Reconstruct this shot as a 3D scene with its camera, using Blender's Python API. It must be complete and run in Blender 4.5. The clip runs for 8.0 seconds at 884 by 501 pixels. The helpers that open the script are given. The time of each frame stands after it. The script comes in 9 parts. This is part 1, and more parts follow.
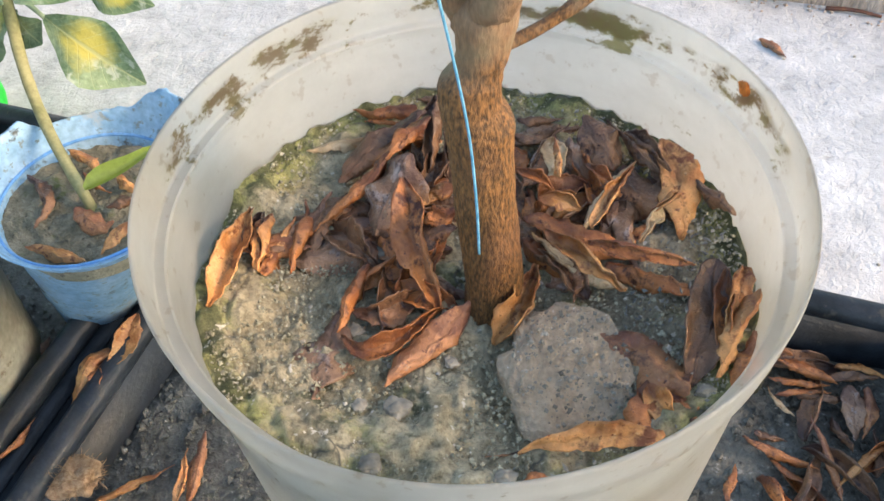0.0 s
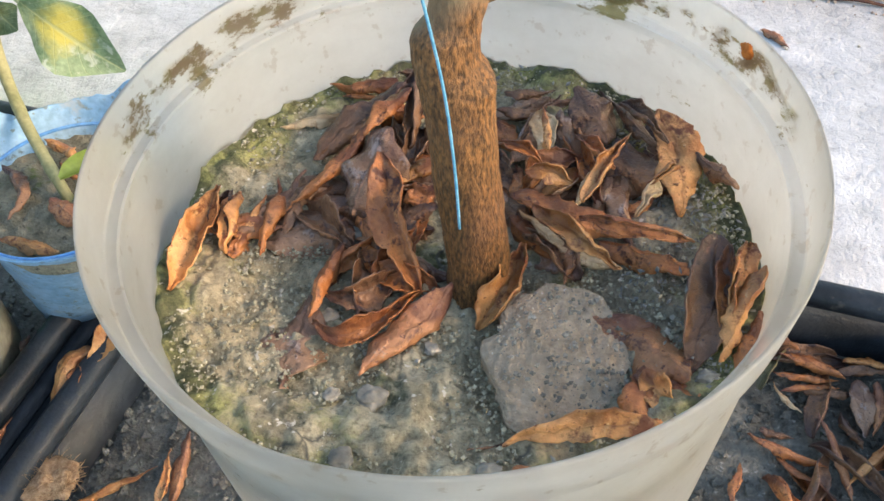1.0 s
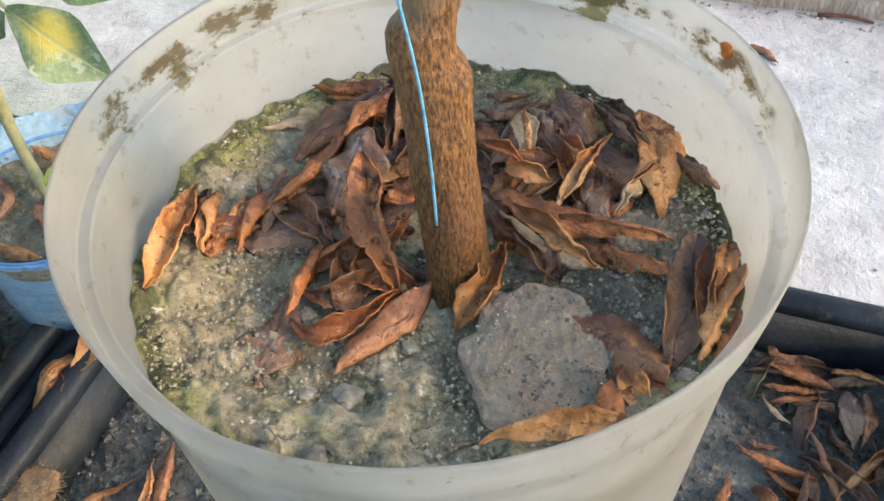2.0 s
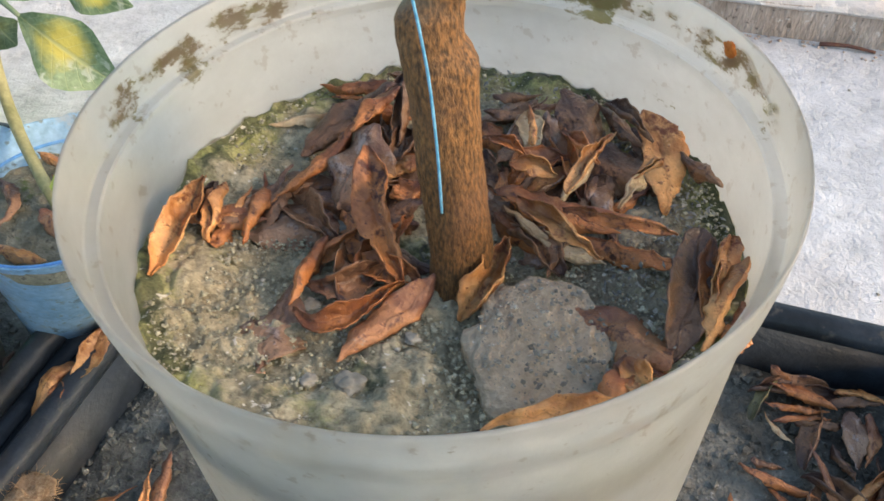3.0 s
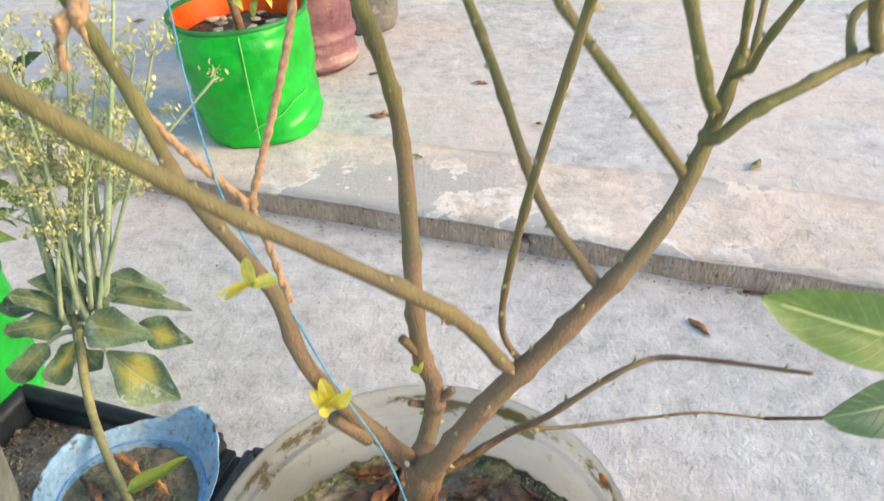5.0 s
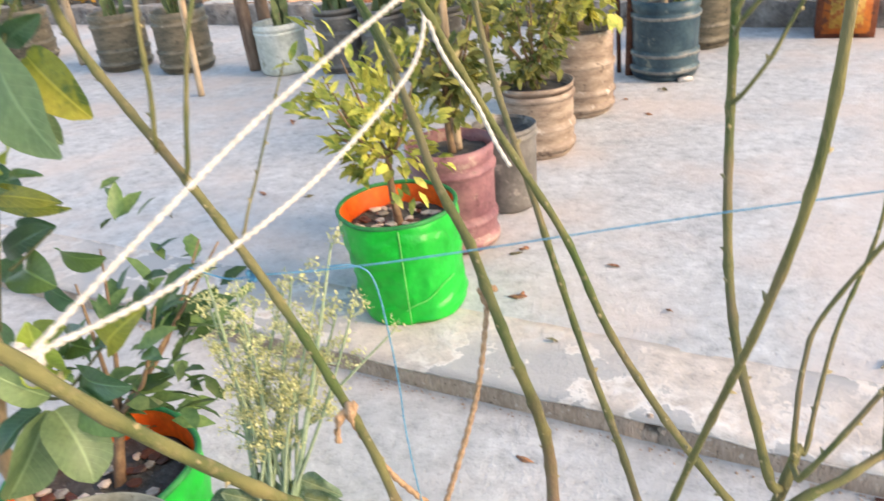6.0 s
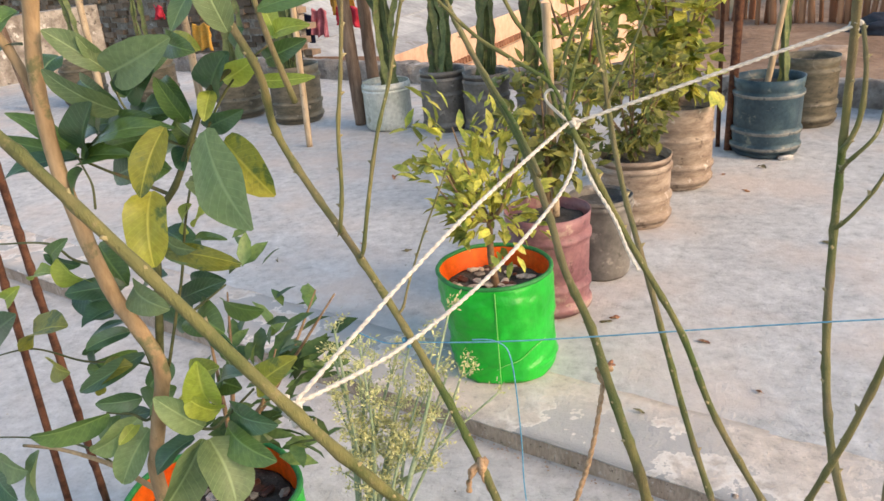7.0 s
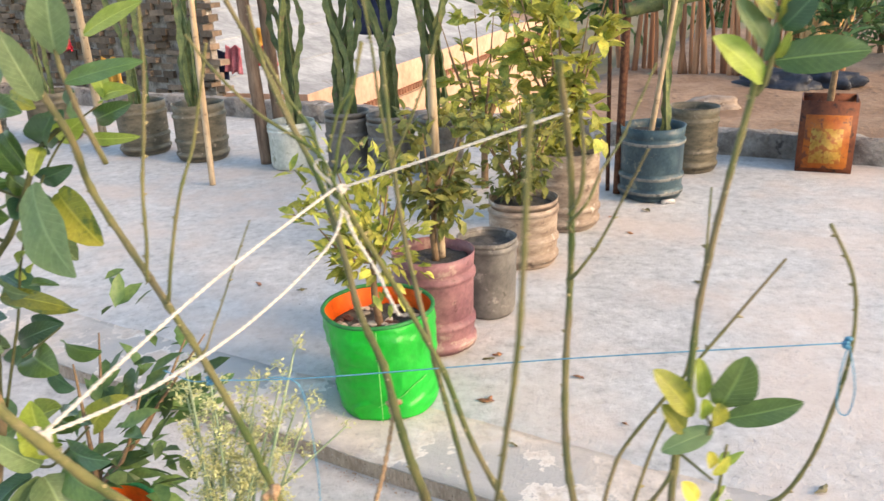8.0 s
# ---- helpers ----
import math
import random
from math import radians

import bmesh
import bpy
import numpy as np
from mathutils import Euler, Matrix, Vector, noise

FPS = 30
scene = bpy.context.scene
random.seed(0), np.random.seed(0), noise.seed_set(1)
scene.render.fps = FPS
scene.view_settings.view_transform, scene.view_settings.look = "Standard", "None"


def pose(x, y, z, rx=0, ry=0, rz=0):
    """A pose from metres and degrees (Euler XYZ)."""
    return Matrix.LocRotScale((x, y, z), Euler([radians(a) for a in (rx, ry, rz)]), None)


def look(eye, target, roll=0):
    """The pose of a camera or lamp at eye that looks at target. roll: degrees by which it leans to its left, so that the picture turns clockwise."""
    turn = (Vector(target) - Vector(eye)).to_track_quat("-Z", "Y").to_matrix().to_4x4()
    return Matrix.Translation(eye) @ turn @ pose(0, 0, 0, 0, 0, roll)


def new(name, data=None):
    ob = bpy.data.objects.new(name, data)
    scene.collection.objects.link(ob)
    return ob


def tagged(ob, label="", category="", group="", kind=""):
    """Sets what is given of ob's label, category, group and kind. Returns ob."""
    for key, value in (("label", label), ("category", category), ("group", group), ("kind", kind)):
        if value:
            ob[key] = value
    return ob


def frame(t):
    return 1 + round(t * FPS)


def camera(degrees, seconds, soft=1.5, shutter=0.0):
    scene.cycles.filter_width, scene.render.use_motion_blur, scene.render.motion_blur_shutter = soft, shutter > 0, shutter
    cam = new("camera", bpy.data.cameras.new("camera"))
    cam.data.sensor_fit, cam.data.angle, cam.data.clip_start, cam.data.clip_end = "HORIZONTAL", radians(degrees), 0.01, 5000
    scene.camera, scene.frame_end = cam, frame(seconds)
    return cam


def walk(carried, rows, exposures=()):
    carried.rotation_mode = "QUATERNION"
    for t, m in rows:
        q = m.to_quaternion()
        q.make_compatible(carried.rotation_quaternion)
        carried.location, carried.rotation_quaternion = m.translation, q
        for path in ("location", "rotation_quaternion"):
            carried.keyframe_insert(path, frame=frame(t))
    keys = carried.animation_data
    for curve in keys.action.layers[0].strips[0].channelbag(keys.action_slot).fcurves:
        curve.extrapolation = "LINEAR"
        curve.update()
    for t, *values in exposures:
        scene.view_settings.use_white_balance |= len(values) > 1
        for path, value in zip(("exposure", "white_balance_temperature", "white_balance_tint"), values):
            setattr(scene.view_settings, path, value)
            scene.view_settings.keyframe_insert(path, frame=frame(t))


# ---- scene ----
cam = camera(57.9, 8.0, 1.5, 0.25)
PATH = [
    (0, (0.037, 0.06, 0.653), (-0.027, 1.332, -0.889), -4.6),
    (0.5, (0.035, 0.064, 0.628), (-0.036, 1.338, -0.913), -5.0),
    (1, (0.044, 0.067, 0.629), (-0.026, 1.348, -0.906), -5.1),
    (1.5, (0.047, 0.066, 0.629), (-0.02, 1.362, -0.893), -4.9),
    (2.8, (0.053, 0.055, 0.609), (0.012, 1.414, -0.858), -3.6),
    (3, (0.048, 0.052, 0.614), (-0.009, 1.425, -0.838), -3.4),
    (3.5, (0.036, 0.039, 0.645), (-0.001, 1.454, -0.769), -3.0),
    (4, (0.032, 0.028, 0.728), (0.031, 1.482, -0.646), -2.9),
    (4.2, (0.03, 0.027, 0.735), (0.033, 1.537, -0.577), -2.6),
    (5.3, (0.067, -0.004, 0.892), (0.03, 1.645, -0.24), -3.4),
    (5.5, (0.066, -0.012, 0.929), (-0.024, 1.674, -0.143), -4.2),
    (6, (0.06, -0.059, 1.015), (-0.265, 1.699, 0.117), -6.3),
    (6.5, (0.054, -0.099, 1.054), (-0.459, 1.659, 0.25), -6.2),
    (7, (0.042, -0.128, 1.068), (-0.482, 1.646, 0.309), -4.7),
    (7.5, (0.063, -0.157, 1.075), (-0.296, 1.668, 0.341), -2.6),
    (7.8, (0.099, -0.167, 1.093), (-0.23, 1.674, 0.385), -2.3),
    (8, (0.145, -0.167, 1.095), (-0.188, 1.683, 0.411), -2.3),
]
walk(cam, [(t, look(eye, target, roll)) for t, eye, target, roll in PATH], [(0.0, 1.92, 6800, 6), (1.5, 1.88, 6750, 5), (3.5, 1.66, 6750, 5), (4.2, 1.66, 6800, 5), (5.3, 1.46, 6950, 4), (6.0, 1.58, 6850, 7), (6.5, 1.39, 7050, 8), (7.0, 1.22, 7150, 8), (7.5, 1.46, 7000, 8), (8.0, 1.49, 7100, 7)])

# ---- world, sun ----
SUN_AZ, SUN_EL = 106.0, 25.0
world = bpy.data.worlds.new("sky")
scene.world = world
world.use_nodes = True
wn = world.node_tree
sky = wn.nodes.new("ShaderNodeTexSky")
sky.sky_type, sky.sun_disc = "NISHITA", False
sky.sun_elevation, sky.sun_rotation = radians(SUN_EL), radians(SUN_AZ)
sky.dust_density, sky.air_density = 1.5, 1.0
wn.nodes["Background"].inputs["Strength"].default_value = 0.15
wn.links.new(sky.outputs[0], wn.nodes["Background"].inputs["Color"])
sun = new("sun", bpy.data.lights.new("sun", "SUN"))
sun.data.energy, sun.data.angle, sun.data.color = 1.0, radians(20.0), (1.0, 0.66, 0.40)
sun.matrix_world = look((3 * math.sin(radians(SUN_AZ)), 3 * math.cos(radians(SUN_AZ)), 3 * math.tan(radians(SUN_EL))), (0, 0, 0))


# ---- materials ----
def ramp(nt, src, stops):
    r = nt.nodes.new("ShaderNodeValToRGB")
    el = r.color_ramp.elements
    while len(el) < len(stops):
        el.new(0.5)
    for e, (p, c) in zip(el, stops):
        e.position, e.color = p, (*c, 1) if len(c) == 3 else c
    nt.links.new(src, r.inputs[0])
    return r.outputs[0]


def noise_node(nt, vec, scale, detail=4.0, rough=0.55, stretch=None):
    if stretch:
        m = nt.nodes.new("ShaderNodeMapping")
        m.inputs["Scale"].default_value = stretch
        nt.links.new(vec, m.inputs["Vector"])
        vec = m.outputs[0]
    n = nt.nodes.new("ShaderNodeTexNoise")
    n.inputs["Scale"].default_value, n.inputs["Detail"].default_value, n.inputs["Roughness"].default_value = scale, detail, rough
    nt.links.new(vec, n.inputs["Vector"])
    return n.outputs[0]


def mixc(nt, fac, a, b, kind="MIX"):
    m = nt.nodes.new("ShaderNodeMix")
    m.data_type, m.blend_type = "RGBA", kind
    for sock, val in ((m.inputs[0], fac), (m.inputs[6], a), (m.inputs[7], b)):
        if isinstance(val, (int, float)):
            sock.default_value = val
        elif isinstance(val, tuple):
            sock.default_value = (*val, 1)
        else:
            nt.links.new(val, sock)
    return m.outputs[2]


def grey(v):
    return (v, v, v)


def mat(name, c1, c2, scale=20, rough=0.7, bump=0.3, depth=0.002, spots=None, metal=0.0, translucent=0.0, vary=0.25,
        fine=6.0, stretch=None, spec=0.3, lo=0.35, hi=0.65, island=0.0):
    """A surface of two colours in patches, with a finer grain, optional spots (colour, scale, threshold) and relief."""
    m = bpy.data.materials.new(name)
    m.use_nodes = True
    nt = m.node_tree
    b = nt.nodes["Principled BSDF"]
    tc = nt.nodes.new("ShaderNodeTexCoord").outputs["Object"]
    n1 = noise_node(nt, tc, scale, 4, 0.6, stretch)
    n2 = noise_node(nt, tc, scale * fine, 3, 0.6, stretch)
    col = ramp(nt, n1, [(lo, c1), (hi, c2)])
    col = mixc(nt, 0.8, col, ramp(nt, n2, [(0.25, grey(0.72)), (0.75, grey(1.2))]), "MULTIPLY")
    if spots:
        for sc, ss, th in spots if isinstance(spots, list) else [spots]:
            n3 = noise_node(nt, tc, ss, 5, 0.65)
            col = mixc(nt, ramp(nt, n3, [(th, grey(0)), (min(th + 0.07, 1), grey(1))]), col, sc)
    if vary:
        info = nt.nodes.new("ShaderNodeObjectInfo").outputs["Random"]
        col = mixc(nt, 1.0, col, ramp(nt, info, [(0, grey(1 - vary)), (1, grey(1 + vary * 0.6))]), "MULTIPLY")
    if island:
        rnd_i = nt.nodes.new("ShaderNodeNewGeometry").outputs["Random Per Island"]
        col = mixc(nt, 1.0, col, ramp(nt, rnd_i, [(0, grey(1 - island)), (1, grey(1 + island))]), "MULTIPLY")
    nt.links.new(col, b.inputs["Base Color"])
    b.inputs["Roughness"].default_value, b.inputs["Metallic"].default_value = rough, metal
    b.inputs["Specular IOR Level"].default_value = spec
    if bump:
        bn = nt.nodes.new("ShaderNodeBump")
        bn.inputs["Strength"].default_value, bn.inputs["Distance"].default_value = bump, depth
        nt.links.new(n2, bn.inputs["Height"])
        nt.links.new(bn.outputs[0], b.inputs["Normal"])
    if translucent:
        tr = nt.nodes.new("ShaderNodeBsdfTranslucent")
        nt.links.new(col, tr.inputs[0])
        mx = nt.nodes.new("ShaderNodeMixShader")
        mx.inputs[0].default_value = translucent
        nt.links.new(b.outputs[0], mx.inputs[1])
        nt.links.new(tr.outputs[0], mx.inputs[2])
        nt.links.new(mx.outputs[0], nt.nodes["Material Output"].inputs[0])
    return m


def concrete(name, light, dark, peel=None, sun_patch=0.6):
    """Trowelled cement: broad stains, streaks, pits, pinkish sun patches painted into the colour and, along a kerb,
    flaked plaster.
    """
    m = bpy.data.materials.new(name)
    m.use_nodes = True
    nt = m.node_tree
    b = nt.nodes["Principled BSDF"]
    tc = nt.nodes.new("ShaderNodeTexCoord").outputs["Object"]
    broad = noise_node(nt, tc, 1.7, 5, 0.6)
    streak = noise_node(nt, tc, 6, 6, 0.7, (1.3, 1, 1))
    pits = noise_node(nt, tc, 70, 4, 0.7)
    mottle = noise_node(nt, tc, 22, 8, 0.72)
    col = ramp(nt, broad, [(0.32, dark), (0.66, light)])
    col = mixc(nt, 0.8, col, ramp(nt, streak, [(0.3, grey(0.90)), (0.7, grey(1.07))]), "MULTIPLY")
    col = mixc(nt, 0.9, col, ramp(nt, mottle, [(0.30, grey(0.58)), (0.46, grey(0.92)), (0.56, grey(1.04)), (0.66, grey(1.22))]), "MULTIPLY")
    col = mixc(nt, 0.8, col, ramp(nt, pits, [(0.26, grey(0.55)), (0.42, grey(1.0))]), "MULTIPLY")
    # pinkish patches: low sunlight on the cement, mixed into its colour
    col = mixc(nt, ramp(nt, noise_node(nt, tc, 1.9, 4, 0.55), [(0.46, grey(0)), (0.62, grey(sun_patch))]), col, (0.66, 0.54, 0.465))
    col = mixc(nt, ramp(nt, noise_node(nt, tc, 5.5, 7, 0.7), [(0.60, grey(0)), (0.66, grey(0.45))]), col, (0.40, 0.385, 0.37))
    worn = noise_node(nt, tc, 7, 8, 0.72)
    col = mixc(nt, ramp(nt, worn, [(0.54, grey(0)), (0.66, grey(0.4))]), col, (0.72, 0.70, 0.68))
    col = mixc(nt, ramp(nt, noise_node(nt, tc, 34, 6, 0.7), [(0.62, grey(0)), (0.68, grey(0.45))]), col, (0.30, 0.28, 0.26))
    if peel:
        flake = noise_node(nt, tc, 8, 7, 0.60)
        where = ramp(nt, noise_node(nt, tc, 1.5, 2, 0.5), [(0.40, grey(0)), (0.47, grey(1))])
        lip = ramp(nt, flake, [(0.42, grey(0)), (0.47, grey(0.75)), (0.49, grey(0.9)), (0.495, grey(0))])
        bare = ramp(nt, flake, [(0.492, grey(0)), (0.497, grey(1))])
        col = mixc(nt, mixc(nt, 1.0, lip, where, "MULTIPLY"), col, (0.78, 0.72, 0.66))
        col = mixc(nt, mixc(nt, 1.0, bare, where, "MULTIPLY"), col, peel)
    nt.links.new(col, b.inputs["Base Color"])
    b.inputs["Roughness"].default_value, b.inputs["Specular IOR Level"].default_value = 0.82, 0.25
    bn = nt.nodes.new("ShaderNodeBump")
    bn.inputs["Strength"].default_value, bn.inputs["Distance"].default_value = 0.9, 0.010
    nt.links.new(mixc(nt, 0.4, mottle, pits), bn.inputs["Height"])
    nt.links.new(bn.outputs[0], b.inputs["Normal"])
    return m


def bark_material():
    """Citrus bark: corky brown with rust tints low on the tree, smooth olive green higher up."""
    m = bpy.data.materials.new("bark")
    m.use_nodes = True
    nt = m.node_tree
    b = nt.nodes["Principled BSDF"]
    tc = nt.nodes.new("ShaderNodeTexCoord").outputs["Object"]
    ridges = noise_node(nt, tc, 900, 4, 0.65, (1, 1, 0.32))
    patch = noise_node(nt, tc, 38, 4, 0.6)
    cork = mixc(nt, ramp(nt, ridges, [(0.38, grey(0)), (0.66, grey(1))]), (0.046, 0.024, 0.010), (0.235, 0.112, 0.038))
    cork = mixc(nt, ramp(nt, patch, [(0.48, grey(0)), (0.72, grey(0.6))]), cork, (0.12, 0.06, 0.035))
    brown = mixc(nt, ramp(nt, ridges, [(0.25, grey(0)), (0.80, grey(1))]), (0.165, 0.102, 0.060), (0.30, 0.195, 0.120))
    brown = mixc(nt, ramp(nt, patch, [(0.46, grey(0)), (0.62, grey(0.7))]), brown, (0.15, 0.125, 0.065))
    olive = mixc(nt, ramp(nt, patch, [(0.35, grey(0)), (0.65, grey(1))]), (0.095, 0.108, 0.036), (0.205, 0.182, 0.068))
    wide = noise_node(nt, tc, 11, 3, 0.6)
    olive = mixc(nt, ramp(nt, wide, [(0.56, grey(0)), (0.66, grey(0.75))]), olive, (0.062, 0.105, 0.022))
    olive = mixc(nt, ramp(nt, wide, [(0.38, grey(0.7)), (0.50, grey(0))]), olive, (0.205, 0.150, 0.088))
    olive = mixc(nt, ramp(nt, noise_node(nt, tc, 150, 3, 0.6), [(0.60, grey(0)), (0.68, grey(0.7))]), olive, (0.25, 0.20, 0.10))
    sep = nt.nodes.new("ShaderNodeSeparateXYZ")
    nt.links.new(tc, sep.inputs[0])
    add = nt.nodes.new("ShaderNodeMath")
    add.operation = "MULTIPLY_ADD"
    nt.links.new(patch, add.inputs[0])
    add.inputs[1].default_value = 0.16
    nt.links.new(sep.outputs[2], add.inputs[2])
    col = mixc(nt, ramp(nt, add.outputs[0], [(0.565, grey(0)), (0.60, grey(1))]), cork, brown)
    col = mixc(nt, ramp(nt, add.outputs[0], [(0.68, grey(0)), (0.80, grey(1))]), col, olive)
    nt.links.new(col, b.inputs["Base Color"])
    b.inputs["Roughness"].default_value, b.inputs["Specular IOR Level"].default_value = 0.62, 0.3
    bn = nt.nodes.new("ShaderNodeBump")
    bn.inputs["Strength"].default_value, bn.inputs["Distance"].default_value = 0.9, 0.0012
    nt.links.new(ridges, bn.inputs["Height"])
    nt.links.new(bn.outputs[0], b.inputs["Normal"])
    return m


def tub_plastic():
    """Cloudy white plastic that lets light through, with a belt of dried mud and algae under the rim."""
    m = bpy.data.materials.new("cloudy_plastic")
    m.use_nodes = True
    nt = m.node_tree
    b = nt.nodes["Principled BSDF"]
    tc = nt.nodes.new("ShaderNodeTexCoord").outputs["Object"]
    sep = nt.nodes.new("ShaderNodeSeparateXYZ")
    nt.links.new(tc, sep.inputs[0])
    cloud = noise_node(nt, tc, 16, 4, 0.6)
    col = ramp(nt, cloud, [(0.3, (0.58, 0.575, 0.535)), (0.7, (0.72, 0.715, 0.675))])
    col = mixc(nt, 0.5, col, ramp(nt, noise_node(nt, tc, 160, 3, 0.7), [(0.3, grey(0.8)), (0.6, grey(1.05))]), "MULTIPLY")
    belt = ramp(nt, sep.outputs[2], [(0.436, grey(0)), (0.4445, grey(0.165)), (0.4515, grey(0.165)), (0.4565, grey(0.02))])
    belt = mixc(nt, 1.0, belt, ramp(nt, sep.outputs[1], [(-0.03, grey(0)), (0.02, grey(1))]), "MULTIPLY")
    mud = ramp(nt, mixc(nt, 1.0, noise_node(nt, tc, 40, 9, 0.76, (1, 1, 2.1)), belt, "ADD"), [(0.650, grey(0)), (0.690, grey(0.85))])
    tint = ramp(nt, noise_node(nt, tc, 60, 3, 0.6), [(0.42, (0.27, 0.18, 0.085)), (0.62, (0.27, 0.245, 0.065))])
    col = mixc(nt, mud, col, tint)
    smear = ramp(nt, noise_node(nt, tc, 14, 5, 0.7, (1, 1, 2.5)), [(0.42, grey(0)), (0.70, grey(0.75))])
    col = mixc(nt, smear, col, (0.42, 0.40, 0.34))
    specks = ramp(nt, noise_node(nt, tc, 130, 4, 0.6), [(0.61, grey(0)), (0.65, grey(0.8))])
    col = mixc(nt, specks, col, (0.30, 0.22, 0.13))
    nt.links.new(col, b.inputs["Base Color"])
    b.inputs["Roughness"].default_value, b.inputs["Specular IOR Level"].default_value = 0.30, 0.5
    bn = nt.nodes.new("ShaderNodeBump")
    bn.inputs["Strength"].default_value, bn.inputs["Distance"].default_value = 0.7, 0.0016
    nt.links.new(noise_node(nt, tc, 130, 6, 0.75), bn.inputs["Height"])
    nt.links.new(bn.outputs[0], b.inputs["Normal"])
    tr = nt.nodes.new("ShaderNodeBsdfTranslucent")
    nt.links.new(col, tr.inputs[0])
    mx = nt.nodes.new("ShaderNodeMixShader")
    mx.inputs[0].default_value = 0.36
    nt.links.new(b.outputs[0], mx.inputs[1])
    nt.links.new(tr.outputs[0], mx.inputs[2])
    haze = nt.nodes.new("ShaderNodeBsdfRefraction")
    haze.inputs["Roughness"].default_value, haze.inputs["IOR"].default_value = 0.45, 1.10
    nt.links.new(mixc(nt, mud, (0.93, 0.93, 0.90), tint), haze.inputs["Color"])
    thin = nt.nodes.new("ShaderNodeBsdfTransparent")
    nt.links.new(mixc(nt, mud, (0.95, 0.94, 0.91), tint), thin.inputs["Color"])
    passed = nt.nodes.new("ShaderNodeMixShader")
    passed.inputs[0].default_value = 0.30
    nt.links.new(haze.outputs[0], passed.inputs[1])
    nt.links.new(thin.outputs[0], passed.inputs[2])
    clear = nt.nodes.new("ShaderNodeMixShader")
    clear.inputs[0].default_value = 0.66
    nt.links.new(mx.outputs[0], clear.inputs[1])
    nt.links.new(passed.outputs[0], clear.inputs[2])
    nt.links.new(clear.outputs[0], nt.nodes["Material Output"].inputs[0])
    return m


def ribs(m, colour, amount, side=0.5, count=11.0):
    """Draws the midrib and the slanting side veins of a leaf into a material's colour and relief."""
    nt = m.node_tree
    b = nt.nodes["Principled BSDF"]
    uvs = nt.nodes.new("ShaderNodeUVMap")
    uvs.uv_map = "blade"
    sep = nt.nodes.new("ShaderNodeSeparateXYZ")
    nt.links.new(uvs.outputs[0], sep.inputs[0])

    def calc(op, a, b2=0.0, c=0.0):
        n = nt.nodes.new("ShaderNodeMath")
        n.operation = op
        for sock, val in zip(n.inputs, (a, b2, c)):
            if isinstance(val, (int, float)):
                sock.default_value = val
            else:
                nt.links.new(val, sock)
        return n.outputs[0]
    across = calc("ABSOLUTE", calc("SUBTRACT", sep.outputs[1], 0.5))
    mid = ramp(nt, across, [(0.012, grey(1)), (0.045, grey(0))])
    wave = calc("ABSOLUTE", calc("SINE", calc("MULTIPLY", calc("SUBTRACT", sep.outputs[0], calc("MULTIPLY", across, 0.45)), count * 3.1416)))
    vein = ramp(nt, wave, [(0.0, grey(side)), (0.20, grey(0))])
    both = calc("MAXIMUM", mid, vein)
    old = b.inputs["Base Color"].links[0].from_socket
    col = mixc(nt, calc("MULTIPLY", both, amount), old, colour)
    nt.links.new(col, b.inputs["Base Color"])
    for n in list(nt.nodes):
        if n.bl_idname == "ShaderNodeBsdfTranslucent":
            nt.links.new(col, n.inputs[0])
    bn = nt.nodes.new("ShaderNodeBump")
    bn.inputs["Strength"].default_value, bn.inputs["Distance"].default_value = 0.5, 0.0008
    nt.links.new(both, bn.inputs["Height"])
    first = b.inputs["Normal"].links
    if first:
        nt.links.new(first[0].from_socket, bn.inputs["Normal"])
    nt.links.new(bn.outputs[0], b.inputs["Normal"])
    return m


def leaf_material(name, a, b_, vein, translucent=0.35, rough=0.45, spots=None):
    m = mat(name, a, b_, 22, rough, 0.25, 0.0008, spots, 0, translucent, 0.3, 9, None, 0.75, 0.30, 0.70)
    return ribs(m, vein or tuple(min(1.0, 1.5 * c + 0.04) for c in b_), 0.55)


def dead_material(name, a, b_, dark, pale, translucent, bleached=(210, 0.63)):
    """Dry leaf: blotched, speckled, its stalk end and rim browner than the middle."""
    spots = [(dark, 85, 0.57), (pale, *bleached), (dark, 460, 0.60)]
    m = mat(name, a, b_, 48, 0.36, 0.9, 0.0012, spots, 0, translucent, 0.38, 9, None, 0.5, 0.36, 0.56)
    nt = m.node_tree
    b = nt.nodes["Principled BSDF"]
    uvs = nt.nodes.new("ShaderNodeUVMap")
    uvs.uv_map = "blade"
    sep = nt.nodes.new("ShaderNodeSeparateXYZ")
    nt.links.new(uvs.outputs[0], sep.inputs[0])
    tc = nt.nodes.new("ShaderNodeTexCoord").outputs["Object"]
    along = mixc(nt, 0.55, sep.outputs[0], noise_node(nt, tc, 70, 5, 0.65))
    brown = ramp(nt, along, [(0.30, grey(0.85)), (0.46, grey(0.0)), (0.80, grey(0.0)), (0.92, grey(0.5))])
    col = mixc(nt, brown, b.inputs["Base Color"].links[0].from_socket, dark)
    nt.links.new(col, b.inputs["Base Color"])
    return ribs(m, dark, 0.22, 0.18, 13.0)


